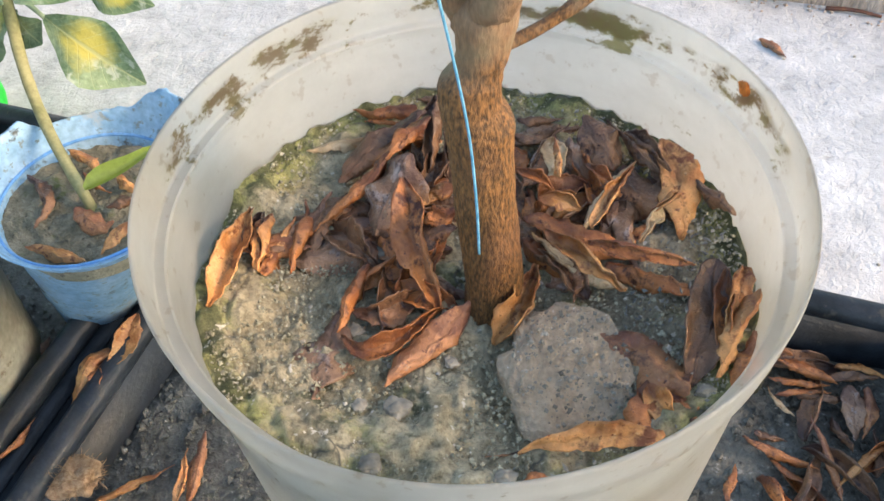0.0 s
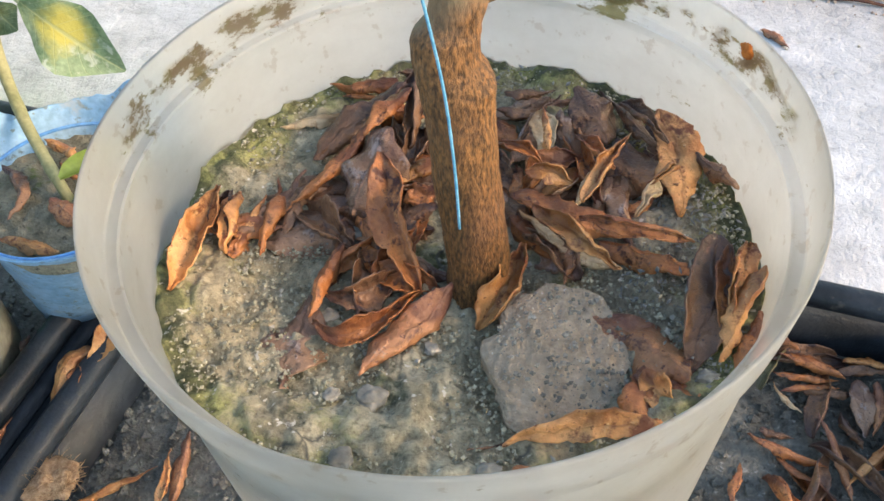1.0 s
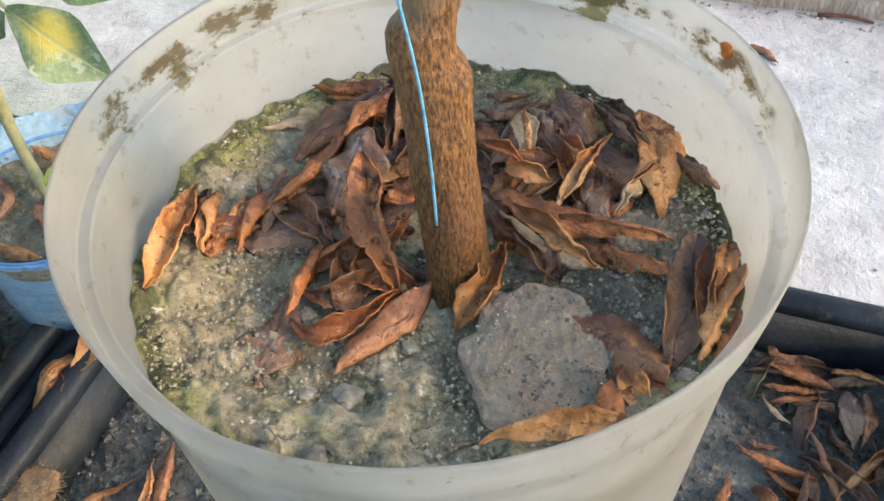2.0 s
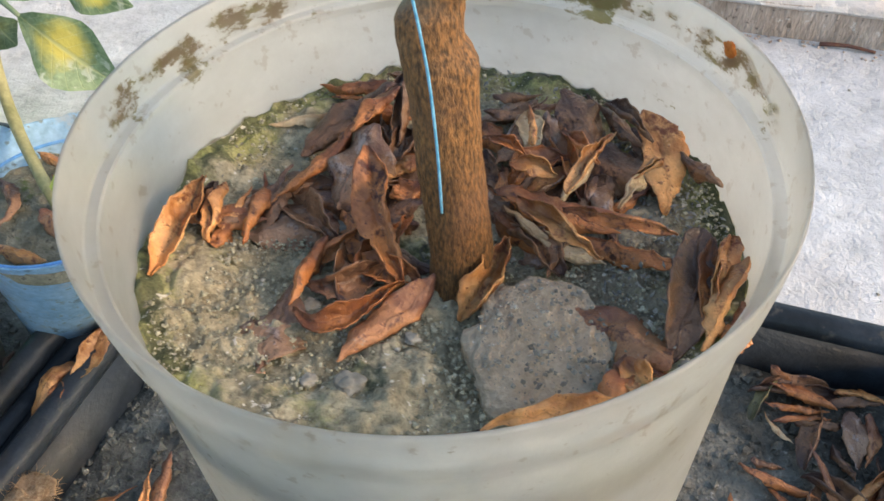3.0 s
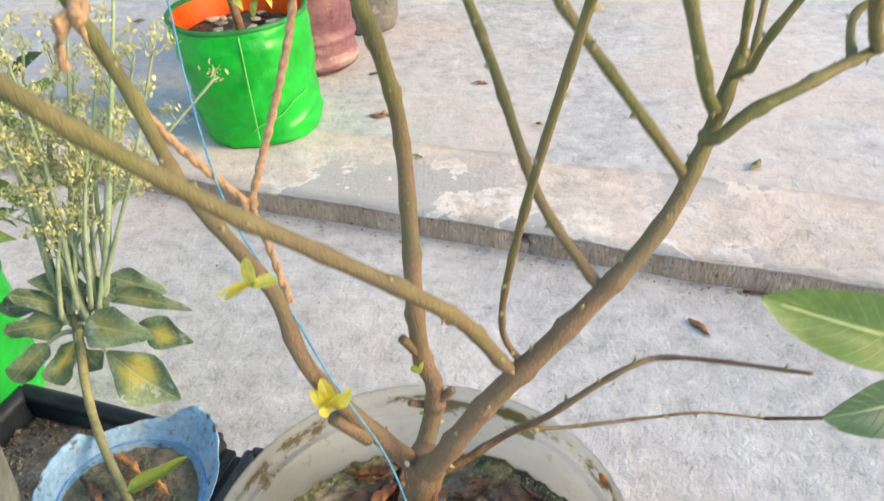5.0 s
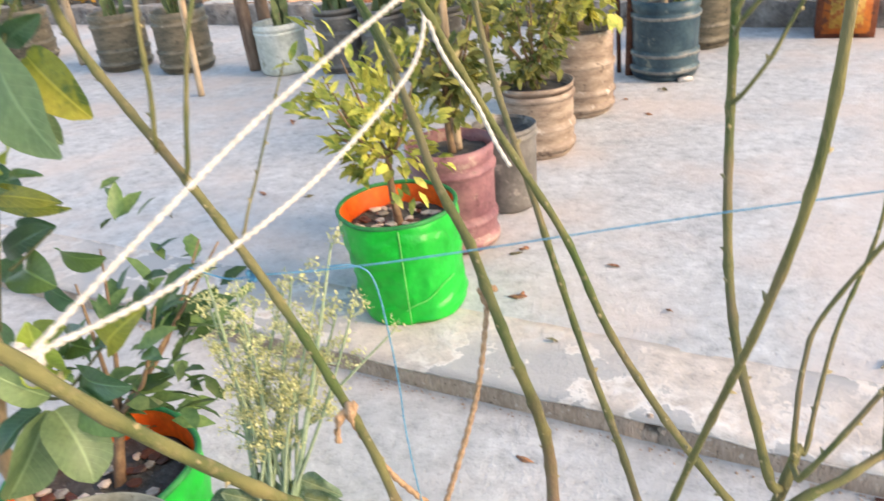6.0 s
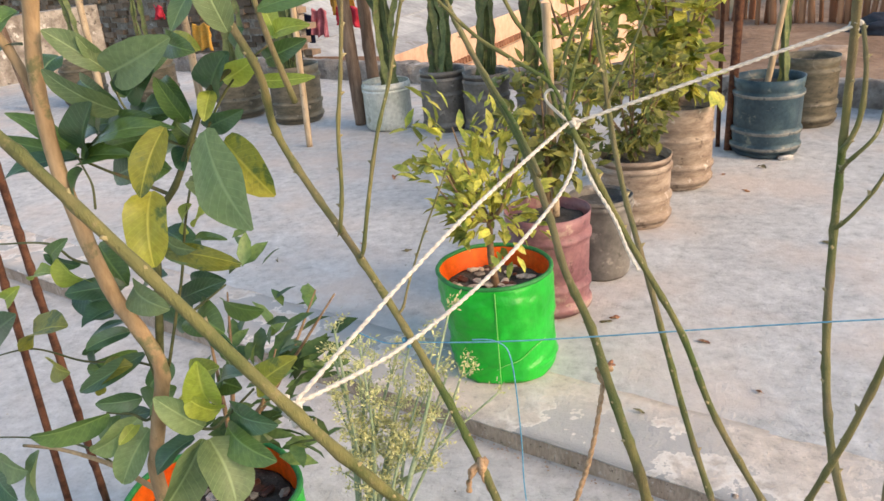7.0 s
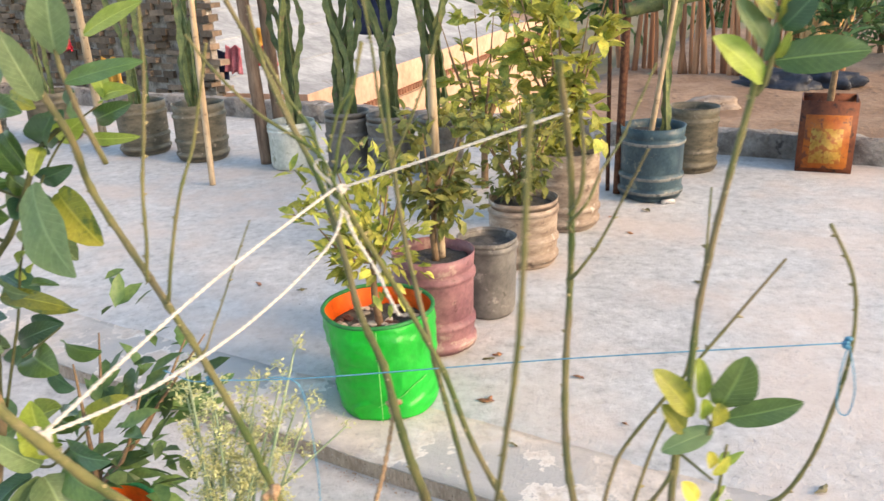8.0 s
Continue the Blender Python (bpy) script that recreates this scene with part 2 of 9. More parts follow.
def kale_material(name, yellow):
    """Dusty blue-green kale leaf with pale ribs, yellowing from its midrib outwards."""
    m = mat(name, (0.095, 0.165, 0.080), (0.225, 0.30, 0.185), 40, 0.5, 0.5, 0.001, ((0.36, 0.41, 0.33), 60, 0.58), 0, 0.25, 0.2, 8)
    nt = m.node_tree
    b = nt.nodes["Principled BSDF"]
    uvs = nt.nodes.new("ShaderNodeUVMap")
    uvs.uv_map = "blade"
    far = nt.nodes.new("ShaderNodeVectorMath")
    far.operation = "DISTANCE"
    nt.links.new(uvs.outputs[0], far.inputs[0])
    far.inputs[1].default_value = (0.42, 0.5, 0.0)
    tc = nt.nodes.new("ShaderNodeTexCoord").outputs["Object"]
    rim = mixc(nt, 1.0, far.outputs["Value"], noise_node(nt, tc, 34, 4, 0.6), "ADD")
    old = b.inputs["Base Color"].links[0].from_socket
    col = mixc(nt, ramp(nt, rim, [(0.60, grey(yellow)), (0.86, grey(0))]), old, (0.50, 0.44, 0.10))
    nt.links.new(col, b.inputs["Base Color"])
    return ribs(m, (0.36, 0.40, 0.22), 0.6, 0.6, 9.0)


def soil_material():
    """Dried grey-brown potting soil, sandy and cracked, mossy in patches and round the wall, darker with litter on one side."""
    m = bpy.data.materials.new("mossy_soil")
    m.use_nodes = True
    nt = m.node_tree
    b = nt.nodes["Principled BSDF"]
    tc = nt.nodes.new("ShaderNodeTexCoord").outputs["Object"]
    fine = noise_node(nt, tc, 420, 5, 0.75)
    lumps = noise_node(nt, tc, 75, 6, 0.7)
    col = ramp(nt, lumps, [(0.30, (0.17, 0.145, 0.095)), (0.5, (0.315, 0.270, 0.180)), (0.72, (0.47, 0.41, 0.29))])
    sep = nt.nodes.new("ShaderNodeSeparateXYZ")
    nt.links.new(tc, sep.inputs[0])
    side = nt.nodes.new("ShaderNodeMath")
    side.operation = "MULTIPLY_ADD"
    nt.links.new(lumps, side.inputs[0])
    side.inputs[1].default_value = 0.05
    nt.links.new(sep.outputs[0], side.inputs[2])
    col = mixc(nt, ramp(nt, side.outputs[0], [(0.03, grey(0)), (0.085, grey(0.7))]), col, (0.245, 0.208, 0.150))
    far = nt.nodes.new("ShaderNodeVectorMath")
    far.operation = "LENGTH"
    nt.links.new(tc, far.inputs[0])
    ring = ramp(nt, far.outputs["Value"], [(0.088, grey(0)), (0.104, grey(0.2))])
    moss = mixc(nt, 1.0, noise_node(nt, tc, 30, 6, 0.7), ring, "ADD")
    col = mixc(nt, ramp(nt, moss, [(0.54, grey(0)), (0.70, grey(0.7))]), col, (0.25, 0.26, 0.075))
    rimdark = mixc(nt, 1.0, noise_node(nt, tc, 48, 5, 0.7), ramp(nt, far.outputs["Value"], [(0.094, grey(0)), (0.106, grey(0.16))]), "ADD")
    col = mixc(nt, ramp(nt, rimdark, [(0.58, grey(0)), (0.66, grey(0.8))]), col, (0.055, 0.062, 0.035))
    col = mixc(nt, 0.9, col, ramp(nt, fine, [(0.30, grey(0.38)), (0.5, grey(1.0)), (0.72, grey(1.4))]), "MULTIPLY")
    col = mixc(nt, ramp(nt, noise_node(nt, tc, 260, 3, 0.5), [(0.66, grey(0)), (0.70, grey(0.8))]), col, (0.62, 0.57, 0.48))
    warp = nt.nodes.new("ShaderNodeMix")
    warp.data_type = "VECTOR"
    warp.inputs[0].default_value = 0.02
    nt.links.new(tc, warp.inputs[4])
    wob = nt.nodes.new("ShaderNodeTexNoise")
    wob.inputs["Scale"].default_value, wob.inputs["Detail"].default_value = 60, 4
    nt.links.new(tc, wob.inputs["Vector"])
    nt.links.new(wob.outputs["Color"], warp.inputs[5])
    edge = nt.nodes.new("ShaderNodeTexVoronoi")
    edge.feature = "DISTANCE_TO_EDGE"
    edge.inputs["Scale"].default_value = 26
    nt.links.new(warp.outputs[1], edge.inputs["Vector"])
    crack = ramp(nt, edge.outputs["Distance"], [(0.0, grey(1)), (0.035, grey(0))])
    crack = mixc(nt, 1.0, crack, ramp(nt, noise_node(nt, tc, 26, 2, 0.5), [(0.50, grey(0)), (0.58, grey(1))]), "MULTIPLY")
    col = mixc(nt, crack, col, (0.09, 0.085, 0.07))
    nt.links.new(col, b.inputs["Base Color"])
    b.inputs["Roughness"].default_value, b.inputs["Specular IOR Level"].default_value = 0.92, 0.2
    bn = nt.nodes.new("ShaderNodeBump")
    bn.inputs["Strength"].default_value, bn.inputs["Distance"].default_value = 0.9, 0.0022
    nt.links.new(mixc(nt, 0.45, lumps, fine), bn.inputs["Height"])
    nt.links.new(bn.outputs[0], b.inputs["Normal"])
    return m


M = {}
M["floor"] = concrete("terrace_cement", (0.565, 0.558, 0.548), (0.435, 0.432, 0.430), None, 0.25)
M["floor_up"] = concrete("upper_cement", (0.60, 0.58, 0.56), (0.47, 0.465, 0.46))
M["coping"] = concrete("coping_cement", (0.68, 0.575, 0.49), (0.54, 0.475, 0.42), (0.46, 0.435, 0.415))
M["kerb"] = mat("kerb_face", (0.36, 0.262, 0.195), (0.55, 0.43, 0.345), 26, 0.95, 1.0, 0.008, [((0.58, 0.50, 0.43), 60, 0.61), ((0.17, 0.125, 0.095), 90, 0.61)], 0, 0, 0, 7, (1, 1, 0.3))
M["parapet"] = mat("old_cement", (0.17, 0.14, 0.12), (0.38, 0.34, 0.30), 9, 0.9, 0.9, 0.012, [((0.56, 0.53, 0.50), 6, 0.62), ((0.10, 0.085, 0.075), 14, 0.60)], 0, 0, 0)
M["tub"] = tub_plastic()
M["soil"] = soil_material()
M["soil_pot"] = mat("pot_soil", (0.145, 0.135, 0.095), (0.29, 0.270, 0.200), 60, 0.95, 1.0, 0.003, [((0.13, 0.155, 0.06), 34, 0.58), ((0.055, 0.05, 0.04), 110, 0.62), ((0.40, 0.38, 0.32), 240, 0.68)], 0, 0, 0, 7)
M["soil_dark"] = mat("dark_soil", (0.065, 0.061, 0.056), (0.13, 0.121, 0.110), 30, 0.95, 1.0, 0.004, ((0.26, 0.25, 0.23), 120, 0.64), 0, 0, 0, 8)
M["soil_tray"] = mat("tray_soil", (0.085, 0.081, 0.068), (0.175, 0.166, 0.140), 30, 0.95, 1.0, 0.004, [((0.30, 0.285, 0.25), 120, 0.62), ((0.045, 0.042, 0.036), 70, 0.62)], 0, 0, 0, 8)
M["clod"] = mat("grey_clod", (0.335, 0.258, 0.178), (0.44, 0.348, 0.250), 60, 0.95, 0.9, 0.002, [((0.60, 0.53, 0.45), 330, 0.63), ((0.20, 0.165, 0.13), 200, 0.76)], 0, 0, 0, 7)
M["crumb"] = mat("soil_crumb", (0.20, 0.185, 0.125), (0.35, 0.325, 0.235), 60, 0.95, 0.3, 0.001, None, 0, 0, 0, island=0.45)
M["chip"] = mat("leaf_litter", (0.12, 0.12, 0.115), (0.30, 0.29, 0.26), 130, 0.9, 0.3, 0.001, None, 0, 0, 0)
M["stone"] = mat("pebble", (0.26, 0.235, 0.19), (0.45, 0.41, 0.34), 60, 0.85, 0.4, 0.001, None, 0, 0, 0.4, island=0.35)
M["bark"] = bark_material()
M["scar"] = mat("healed_scar", (0.34, 0.30, 0.26), (0.52, 0.48, 0.43), 300, 0.8, 0.5, 0.0006, ((0.16, 0.09, 0.06), 400, 0.6), 0, 0, 0)
M["bud"] = mat("bud", (0.26, 0.22, 0.10), (0.40, 0.33, 0.18), 300, 0.7, 0.2, 0.0005, None, 0, 0, 0)
M["bark_tan"] = mat("tan_bark", (0.30, 0.19, 0.10), (0.45, 0.31, 0.18), 40, 0.75, 0.6, 0.001, ((0.16, 0.15, 0.07), 24, 0.56), 0, 0, 0.1, 6, (1, 1, 0.3))
M["dead_t"] = dead_material("tan_dead_leaf", (0.50, 0.19, 0.055), (0.74, 0.38, 0.145), (0.22, 0.075, 0.032), (0.76, 0.48, 0.23), 0.25)
M["dead_b"] = dead_material("brown_dead_leaf", (0.28, 0.090, 0.034), (0.56, 0.220, 0.075), (0.10, 0.038, 0.026), (0.58, 0.29, 0.12), 0.2)
M["dead_d"] = dead_material("dark_dead_leaf", (0.105, 0.056, 0.034), (0.27, 0.135, 0.068), (0.055, 0.028, 0.024), (0.32, 0.18, 0.11), 0.1)
M["dead_m"] = dead_material("mottled_dead_leaf", (0.24, 0.130, 0.075), (0.43, 0.255, 0.155), (0.11, 0.054, 0.040), (0.46, 0.36, 0.32), 0.15, (110, 0.55))
M["dead_n"] = dead_material("rusty_mottled_leaf", (0.30, 0.115, 0.055), (0.56, 0.26, 0.12), (0.15, 0.06, 0.045), (0.50, 0.34, 0.24), 0.15)
M["dead_p"] = dead_material("pale_dead_leaf", (0.52, 0.37, 0.21), (0.66, 0.50, 0.31), (0.34, 0.18, 0.075), (0.74, 0.60, 0.42), 0.25)
M["dead_o"] = dead_material("olive_dead_leaf", (0.16, 0.145, 0.06), (0.30, 0.25, 0.12), (0.09, 0.075, 0.035), (0.38, 0.34, 0.20), 0.15)
M["leaf"] = leaf_material("citrus_leaf", (0.065, 0.14, 0.035), (0.15, 0.24, 0.055), None, 0.3, 0.36)
M["leaf_pale"] = leaf_material("dusty_leaf", (0.13, 0.21, 0.075), (0.22, 0.29, 0.12), None, 0.3, 0.55)
M["leaf_dark"] = leaf_material("dark_leaf", (0.040, 0.105, 0.048), (0.08, 0.165, 0.065), None, 0.2, 0.34)
M["leaf_yellow"] = leaf_material("yellow_leaf", (0.24, 0.27, 0.03), (0.42, 0.38, 0.045), None, 0.4, 0.45, ((0.12, 0.17, 0.035), 34, 0.54))
M["leaf_lime"] = leaf_material("lime_leaf", (0.30, 0.40, 0.05), (0.45, 0.50, 0.09), None, 0.45)
M["leaf_fresh"] = leaf_material("fresh_leaf", (0.34, 0.46, 0.07), (0.48, 0.56, 0.11), None, 0.4)
M["sprout"] = leaf_material("sprout_leaf", (0.62, 0.56, 0.06), (0.78, 0.70, 0.12), None, 0.4)
M["kale"] = kale_material("kale_leaf", 0.28)
M["kale_yellow"] = kale_material("yellowing_kale_leaf", 0.95)
M["kale_stem"] = mat("kale_stem", (0.24, 0.32, 0.19), (0.38, 0.44, 0.29), 40, 0.6, 0.2, 0.0006, None, 0, 0, 0.15)
M["flower"] = mat("flower_heads", (0.56, 0.56, 0.24), (0.78, 0.74, 0.42), 200, 0.7, 0.2, 0.0005, ((0.70, 0.60, 0.12), 160, 0.62), 0, 0.3, 0.2, island=0.3)
M["blue_bead"] = mat("blue_plastic", (0.10, 0.30, 0.66), (0.20, 0.42, 0.74), 40, 0.4, 0.2, 0.0006, ((0.14, 0.18, 0.22), 60, 0.66), 0, 0.1, 0)
M["blue_pot"] = mat("faded_blue_plastic", (0.20, 0.39, 0.60), (0.34, 0.52, 0.69), 22, 0.45, 0.35, 0.001, [((0.085, 0.10, 0.10), 52, 0.585), ((0.22, 0.27, 0.28), 150, 0.58), ((0.40, 0.47, 0.52), 18, 0.58)], 0, 0.12, 0, 8)
M["black"] = mat("black_plastic", (0.011, 0.014, 0.017), (0.026, 0.032, 0.040), 20, 0.40, 0.4, 0.0015, [((0.05, 0.047, 0.042), 70, 0.62), ((0.075, 0.07, 0.062), 14, 0.66)], 0, 0, 0, 9, None, 0.2)
M["bag_seam"] = mat("pale_green_stitching", (0.10, 0.44, 0.09), (0.20, 0.55, 0.14), 200, 0.6, 0.3, 0.0006, None, 0, 0, 0)
M["bag"] = mat("green_woven_bag", (0.003, 0.33, 0.020), (0.008, 0.47, 0.040), 9, 0.30, 0.5, 0.006, None, 0, 0.06, 0, 3, None, 0.5)
M["bag_in"] = mat("orange_lining", (0.80, 0.095, 0.008), (0.94, 0.165, 0.016), 12, 0.4, 0.25, 0.002, None, 0, 0.15, 0)
M["hem"] = mat("green_hem", (0.02, 0.16, 0.045), (0.035, 0.24, 0.06), 40, 0.6, 0.3, 0.001, None, 0, 0, 0)
M["purple"] = mat("purple_plastic", (0.20, 0.085, 0.10), (0.36, 0.175, 0.18), 12, 0.4, 0.4, 0.003, [((0.46, 0.31, 0.26), 13, 0.58), ((0.13, 0.06, 0.06), 30, 0.62)], 0, 0.1, 0)
M["beige"] = mat("dusty_beige_plastic", (0.24, 0.165, 0.12), (0.44, 0.34, 0.26), 12, 0.5, 0.5, 0.003, [((0.56, 0.48, 0.40), 16, 0.60), ((0.16, 0.115, 0.085), 24, 0.60)], 0, 0.1, 0.2, 5, (1, 1, 3))
M["olive_jug"] = mat("dusty_olive_plastic", (0.10, 0.09, 0.062), (0.22, 0.18, 0.125), 12, 0.45, 0.4, 0.003, [((0.38, 0.31, 0.24), 15, 0.62), ((0.07, 0.06, 0.045), 26, 0.60)], 0, 0.08, 0.2, 5, (1, 1, 3))
M["blue_jug"] = mat("dark_blue_plastic", (0.03, 0.06, 0.085), (0.075, 0.12, 0.14), 12, 0.36, 0.4, 0.003, [((0.19, 0.22, 0.20), 15, 0.60), ((0.30, 0.25, 0.20), 22, 0.67)], 0, 0.05, 0)
M["hoop"] = mat("dusty_hoop", (0.15, 0.155, 0.15), (0.29, 0.285, 0.265), 20, 0.6, 0.4, 0.002, ((0.07, 0.085, 0.09), 24, 0.55), 0, 0.05, 0.2)
M["grey_pot"] = mat("grey_plastic", (0.11, 0.10, 0.09), (0.21, 0.19, 0.17), 12, 0.45, 0.4, 0.002, [((0.36, 0.32, 0.28), 14, 0.61), ((0.08, 0.07, 0.06), 26, 0.62)], 0, 0, 0.1)
M["white_pot"] = mat("white_bucket", (0.50, 0.53, 0.46), (0.70, 0.70, 0.64), 9, 0.45, 0.2, 0.002, [((0.34, 0.35, 0.26), 16, 0.60), ((0.28, 0.24, 0.18), 50, 0.66)], 0, 0.1, 0)
M["bamboo"] = mat("bamboo", (0.36, 0.25, 0.15), (0.55, 0.42, 0.28), 30, 0.6, 0.4, 0.001, [((0.24, 0.17, 0.11), 26, 0.58), ((0.62, 0.52, 0.38), 18, 0.66)], 0, 0, 0.25, 6, (1, 1, 0.15))
M["log"] = mat("weathered_wood", (0.13, 0.08, 0.055), (0.27, 0.18, 0.125), 30, 0.85, 0.8, 0.003, None, 0, 0, 0.2, 6, (1, 1, 0.15))
M["rust"] = mat("rusty_steel", (0.07, 0.03, 0.02), (0.17, 0.075, 0.045), 60, 0.8, 0.6, 0.001, None, 0.3, 0, 0.2)
M["tin"] = mat("rusty_tin", (0.12, 0.045, 0.03), (0.24, 0.085, 0.045), 12, 0.6, 0.4, 0.002, ((0.06, 0.035, 0.03), 22, 0.58), 0.4, 0, 0)
M["tin_label"] = mat("orange_print", (0.38, 0.09, 0.02), (0.50, 0.17, 0.03), 10, 0.5, 0.3, 0.001, [((0.16, 0.06, 0.035), 26, 0.54), ((0.30, 0.12, 0.05), 60, 0.6)], 0, 0, 0)
M["tin_panel"] = mat("yellow_print", (0.40, 0.22, 0.04), (0.54, 0.34, 0.08), 14, 0.5, 0.3, 0.001, [((0.34, 0.11, 0.03), 30, 0.50), ((0.14, 0.08, 0.04), 60, 0.62)], 0, 0, 0)
M["rope"] = mat("white_cotton", (0.55, 0.51, 0.45), (0.72, 0.68, 0.62), 300, 0.9, 0.6, 0.0008, None, 0, 0.1, 0)
M["coir"] = mat("coconut_fibre", (0.26, 0.15, 0.075), (0.48, 0.32, 0.19), 300, 0.95, 1.0, 0.001, None, 0, 0, 0)
M["tub_dirty"] = mat("dirty_plastic", (0.20, 0.19, 0.145), (0.34, 0.33, 0.275), 18, 0.5, 0.4, 0.001, ((0.13, 0.105, 0.07), 60, 0.62), 0, 0, 0, 8)
M["kale_trunk"] = mat("kale_trunk", (0.20, 0.20, 0.085), (0.34, 0.32, 0.16), 60, 0.6, 0.4, 0.0006, None, 0, 0, 0.15)
M["jute"] = mat("jute", (0.36, 0.22, 0.12), (0.54, 0.36, 0.22), 350, 0.9, 0.7, 0.0008, None, 0, 0, 0)
M["string"] = mat("blue_twine", (0.08, 0.28, 0.44), (0.18, 0.42, 0.58), 300, 0.7, 0.3, 0.0004, None, 0, 0.15, 0)
M["cactus"] = mat("cactus_stem", (0.075, 0.105, 0.042), (0.17, 0.195, 0.072), 22, 0.6, 0.5, 0.003, [((0.24, 0.25, 0.09), 14, 0.62), ((0.15, 0.11, 0.07), 26, 0.58)], 0, 0, 0.3)
M["shrub"] = mat("shrub_leaf", (0.10, 0.14, 0.04), (0.34, 0.31, 0.085), 16, 0.5, 0.2, 0.001, ((0.40, 0.37, 0.06), 14, 0.60), 0, 0.3, 0.1, 8, island=0.4)
M["shrub_bright"] = mat("yellow_green_leaf", (0.16, 0.225, 0.045), (0.62, 0.56, 0.11), 16, 0.45, 0.2, 0.001, ((0.55, 0.38, 0.12), 15, 0.67), 0, 0.35, 0.1, 8, island=0.4)
M["shrub_dark"] = mat("dark_shrub_leaf", (0.05, 0.11, 0.04), (0.11, 0.18, 0.065), 9, 0.5, 0.2, 0.001, None, 0, 0.3, 0.1, 8, island=0.4)
M["shrub_mid"] = mat("green_sapling_leaf", (0.06, 0.13, 0.045), (0.15, 0.22, 0.07), 16, 0.4, 0.2, 0.001, None, 0, 0.3, 0.1, 8, island=0.4)
M["pale_chip"] = mat("pale_mulch", (0.52, 0.42, 0.33), (0.70, 0.60, 0.50), 80, 0.85, 0.4, 0.001, None, 0, 0, 0.3)
M["twig_green"] = mat("green_twig", (0.075, 0.085, 0.035), (0.15, 0.15, 0.065), 60, 0.7, 0.4, 0.001, ((0.14, 0.10, 0.06), 40, 0.6), 0, 0, 0.2)
M["twig"] = mat("twig", (0.16, 0.10, 0.06), (0.27, 0.18, 0.10), 60, 0.8, 0.4, 0.001, None, 0, 0, 0.1)
M["salmon"] = mat("salmon_plaster", (0.60, 0.36, 0.25), (0.72, 0.48, 0.35), 1.2, 0.9, 0.3, 0.01, None, 0, 0, 0)
M["roof_white"] = mat("whitewashed_roof", (0.31, 0.305, 0.305), (0.46, 0.455, 0.45), 1.6, 0.8, 0.3, 0.01, ((0.30, 0.28, 0.26), 3, 0.62), 0, 0, 0.15)
M["tile"] = mat("clay_tile", (0.22, 0.10, 0.06), (0.36, 0.17, 0.10), 5, 0.9, 0.4, 0.01, None, 0, 0, 0.3)
M["brick"] = mat("old_brick", (0.14, 0.10, 0.075), (0.23, 0.165, 0.12), 4, 0.9, 0.6, 0.01, ((0.12, 0.10, 0.085), 7, 0.58), 0, 0, 0.35, island=0.4)
M["earth"] = mat("dry_earth", (0.24, 0.145, 0.09), (0.38, 0.25, 0.165), 2.2, 0.95, 0.8, 0.02, ((0.16, 0.10, 0.07), 5, 0.6), 0, 0, 0, 9)
M["stalk"] = mat("dry_stalks", (0.30, 0.13, 0.07), (0.50, 0.27, 0.15), 4, 0.9, 0.5, 0.005, None, 0, 0, 0.3, 6, (1, 1, 0.2))
M["straw"] = mat("straw", (0.44, 0.24, 0.09), (0.58, 0.36, 0.16), 12, 0.9, 0.6, 0.005, None, 0, 0, 0.2)
M["tarp"] = mat("dark_tarpaulin", (0.015, 0.017, 0.024), (0.04, 0.045, 0.06), 6, 0.5, 0.5, 0.01, None, 0, 0, 0.2)
M["field"] = mat("far_field", (0.16, 0.13, 0.07), (0.25, 0.20, 0.12), 0.06, 0.95, 0, 0.1, None, 0, 0, 0)
M["red"] = mat("red_cloth", (0.55, 0.03, 0.05), (0.70, 0.06, 0.10), 8, 0.9, 0.4, 0.01, None, 0, 0.1, 0)
M["amber"] = mat("amber_cloth", (0.68, 0.32, 0.05), (0.80, 0.44, 0.10), 8, 0.9, 0.4, 0.01, None, 0, 0.1, 0)
M["navy"] = mat("navy_cloth", (0.02, 0.025, 0.06), (0.045, 0.05, 0.10), 8, 0.9, 0.4, 0.01, None, 0, 0.1, 0)
M["pink"] = mat("pink_cloth", (0.62, 0.16, 0.20), (0.74, 0.26, 0.30), 8, 0.9, 0.4, 0.01, None, 0, 0.1, 0)
M["rust_spot"] = mat("rust_scab", (0.42, 0.11, 0.02), (0.60, 0.20, 0.04), 300, 0.9, 0.6, 0.0008, None, 0, 0, 0)


# ---- builders ----
def link_mesh(name, data, material, parent=None, smooth=True):
    if isinstance(data, bmesh.types.BMesh):
        me = bpy.data.meshes.new(name)
        data.to_mesh(me)
        data.free()
    else:
        me = data
    if material:
        me.materials.append(material)
    if smooth:
        me.polygons.foreach_set("use_smooth", [True] * len(me.polygons))
    ob = new(name, me)
    if parent:
        ob.parent = parent
    return ob


def part(name, data, material, parent, label="", smooth=True):
    return tagged(link_mesh(name, data, material, parent, smooth), label)


def thing(name, label, category, group="", kind="", at=None):
    ob = new(name)
    ob.empty_display_size = 0.02
    if at is not None:
        ob.matrix_basis = at
    return tagged(ob, label, category, group, kind)


def pydata(name, verts, faces):
    me = bpy.data.meshes.new(name)
    me.from_pydata([tuple(v) for v in verts], [], [tuple(f) for f in faces])
    me.update()
    return me


U, V = Vector((0.941, -0.339, 0)), Vector((0.339, 0.941, 0))


def uv(u, v, z=0.0):
    """A place in the terrace's own directions: u along the kerb, v away from it."""
    return U * u + V * v + Vector((0, 0, z))


TURN = math.degrees(math.atan2(-0.339, 0.941))


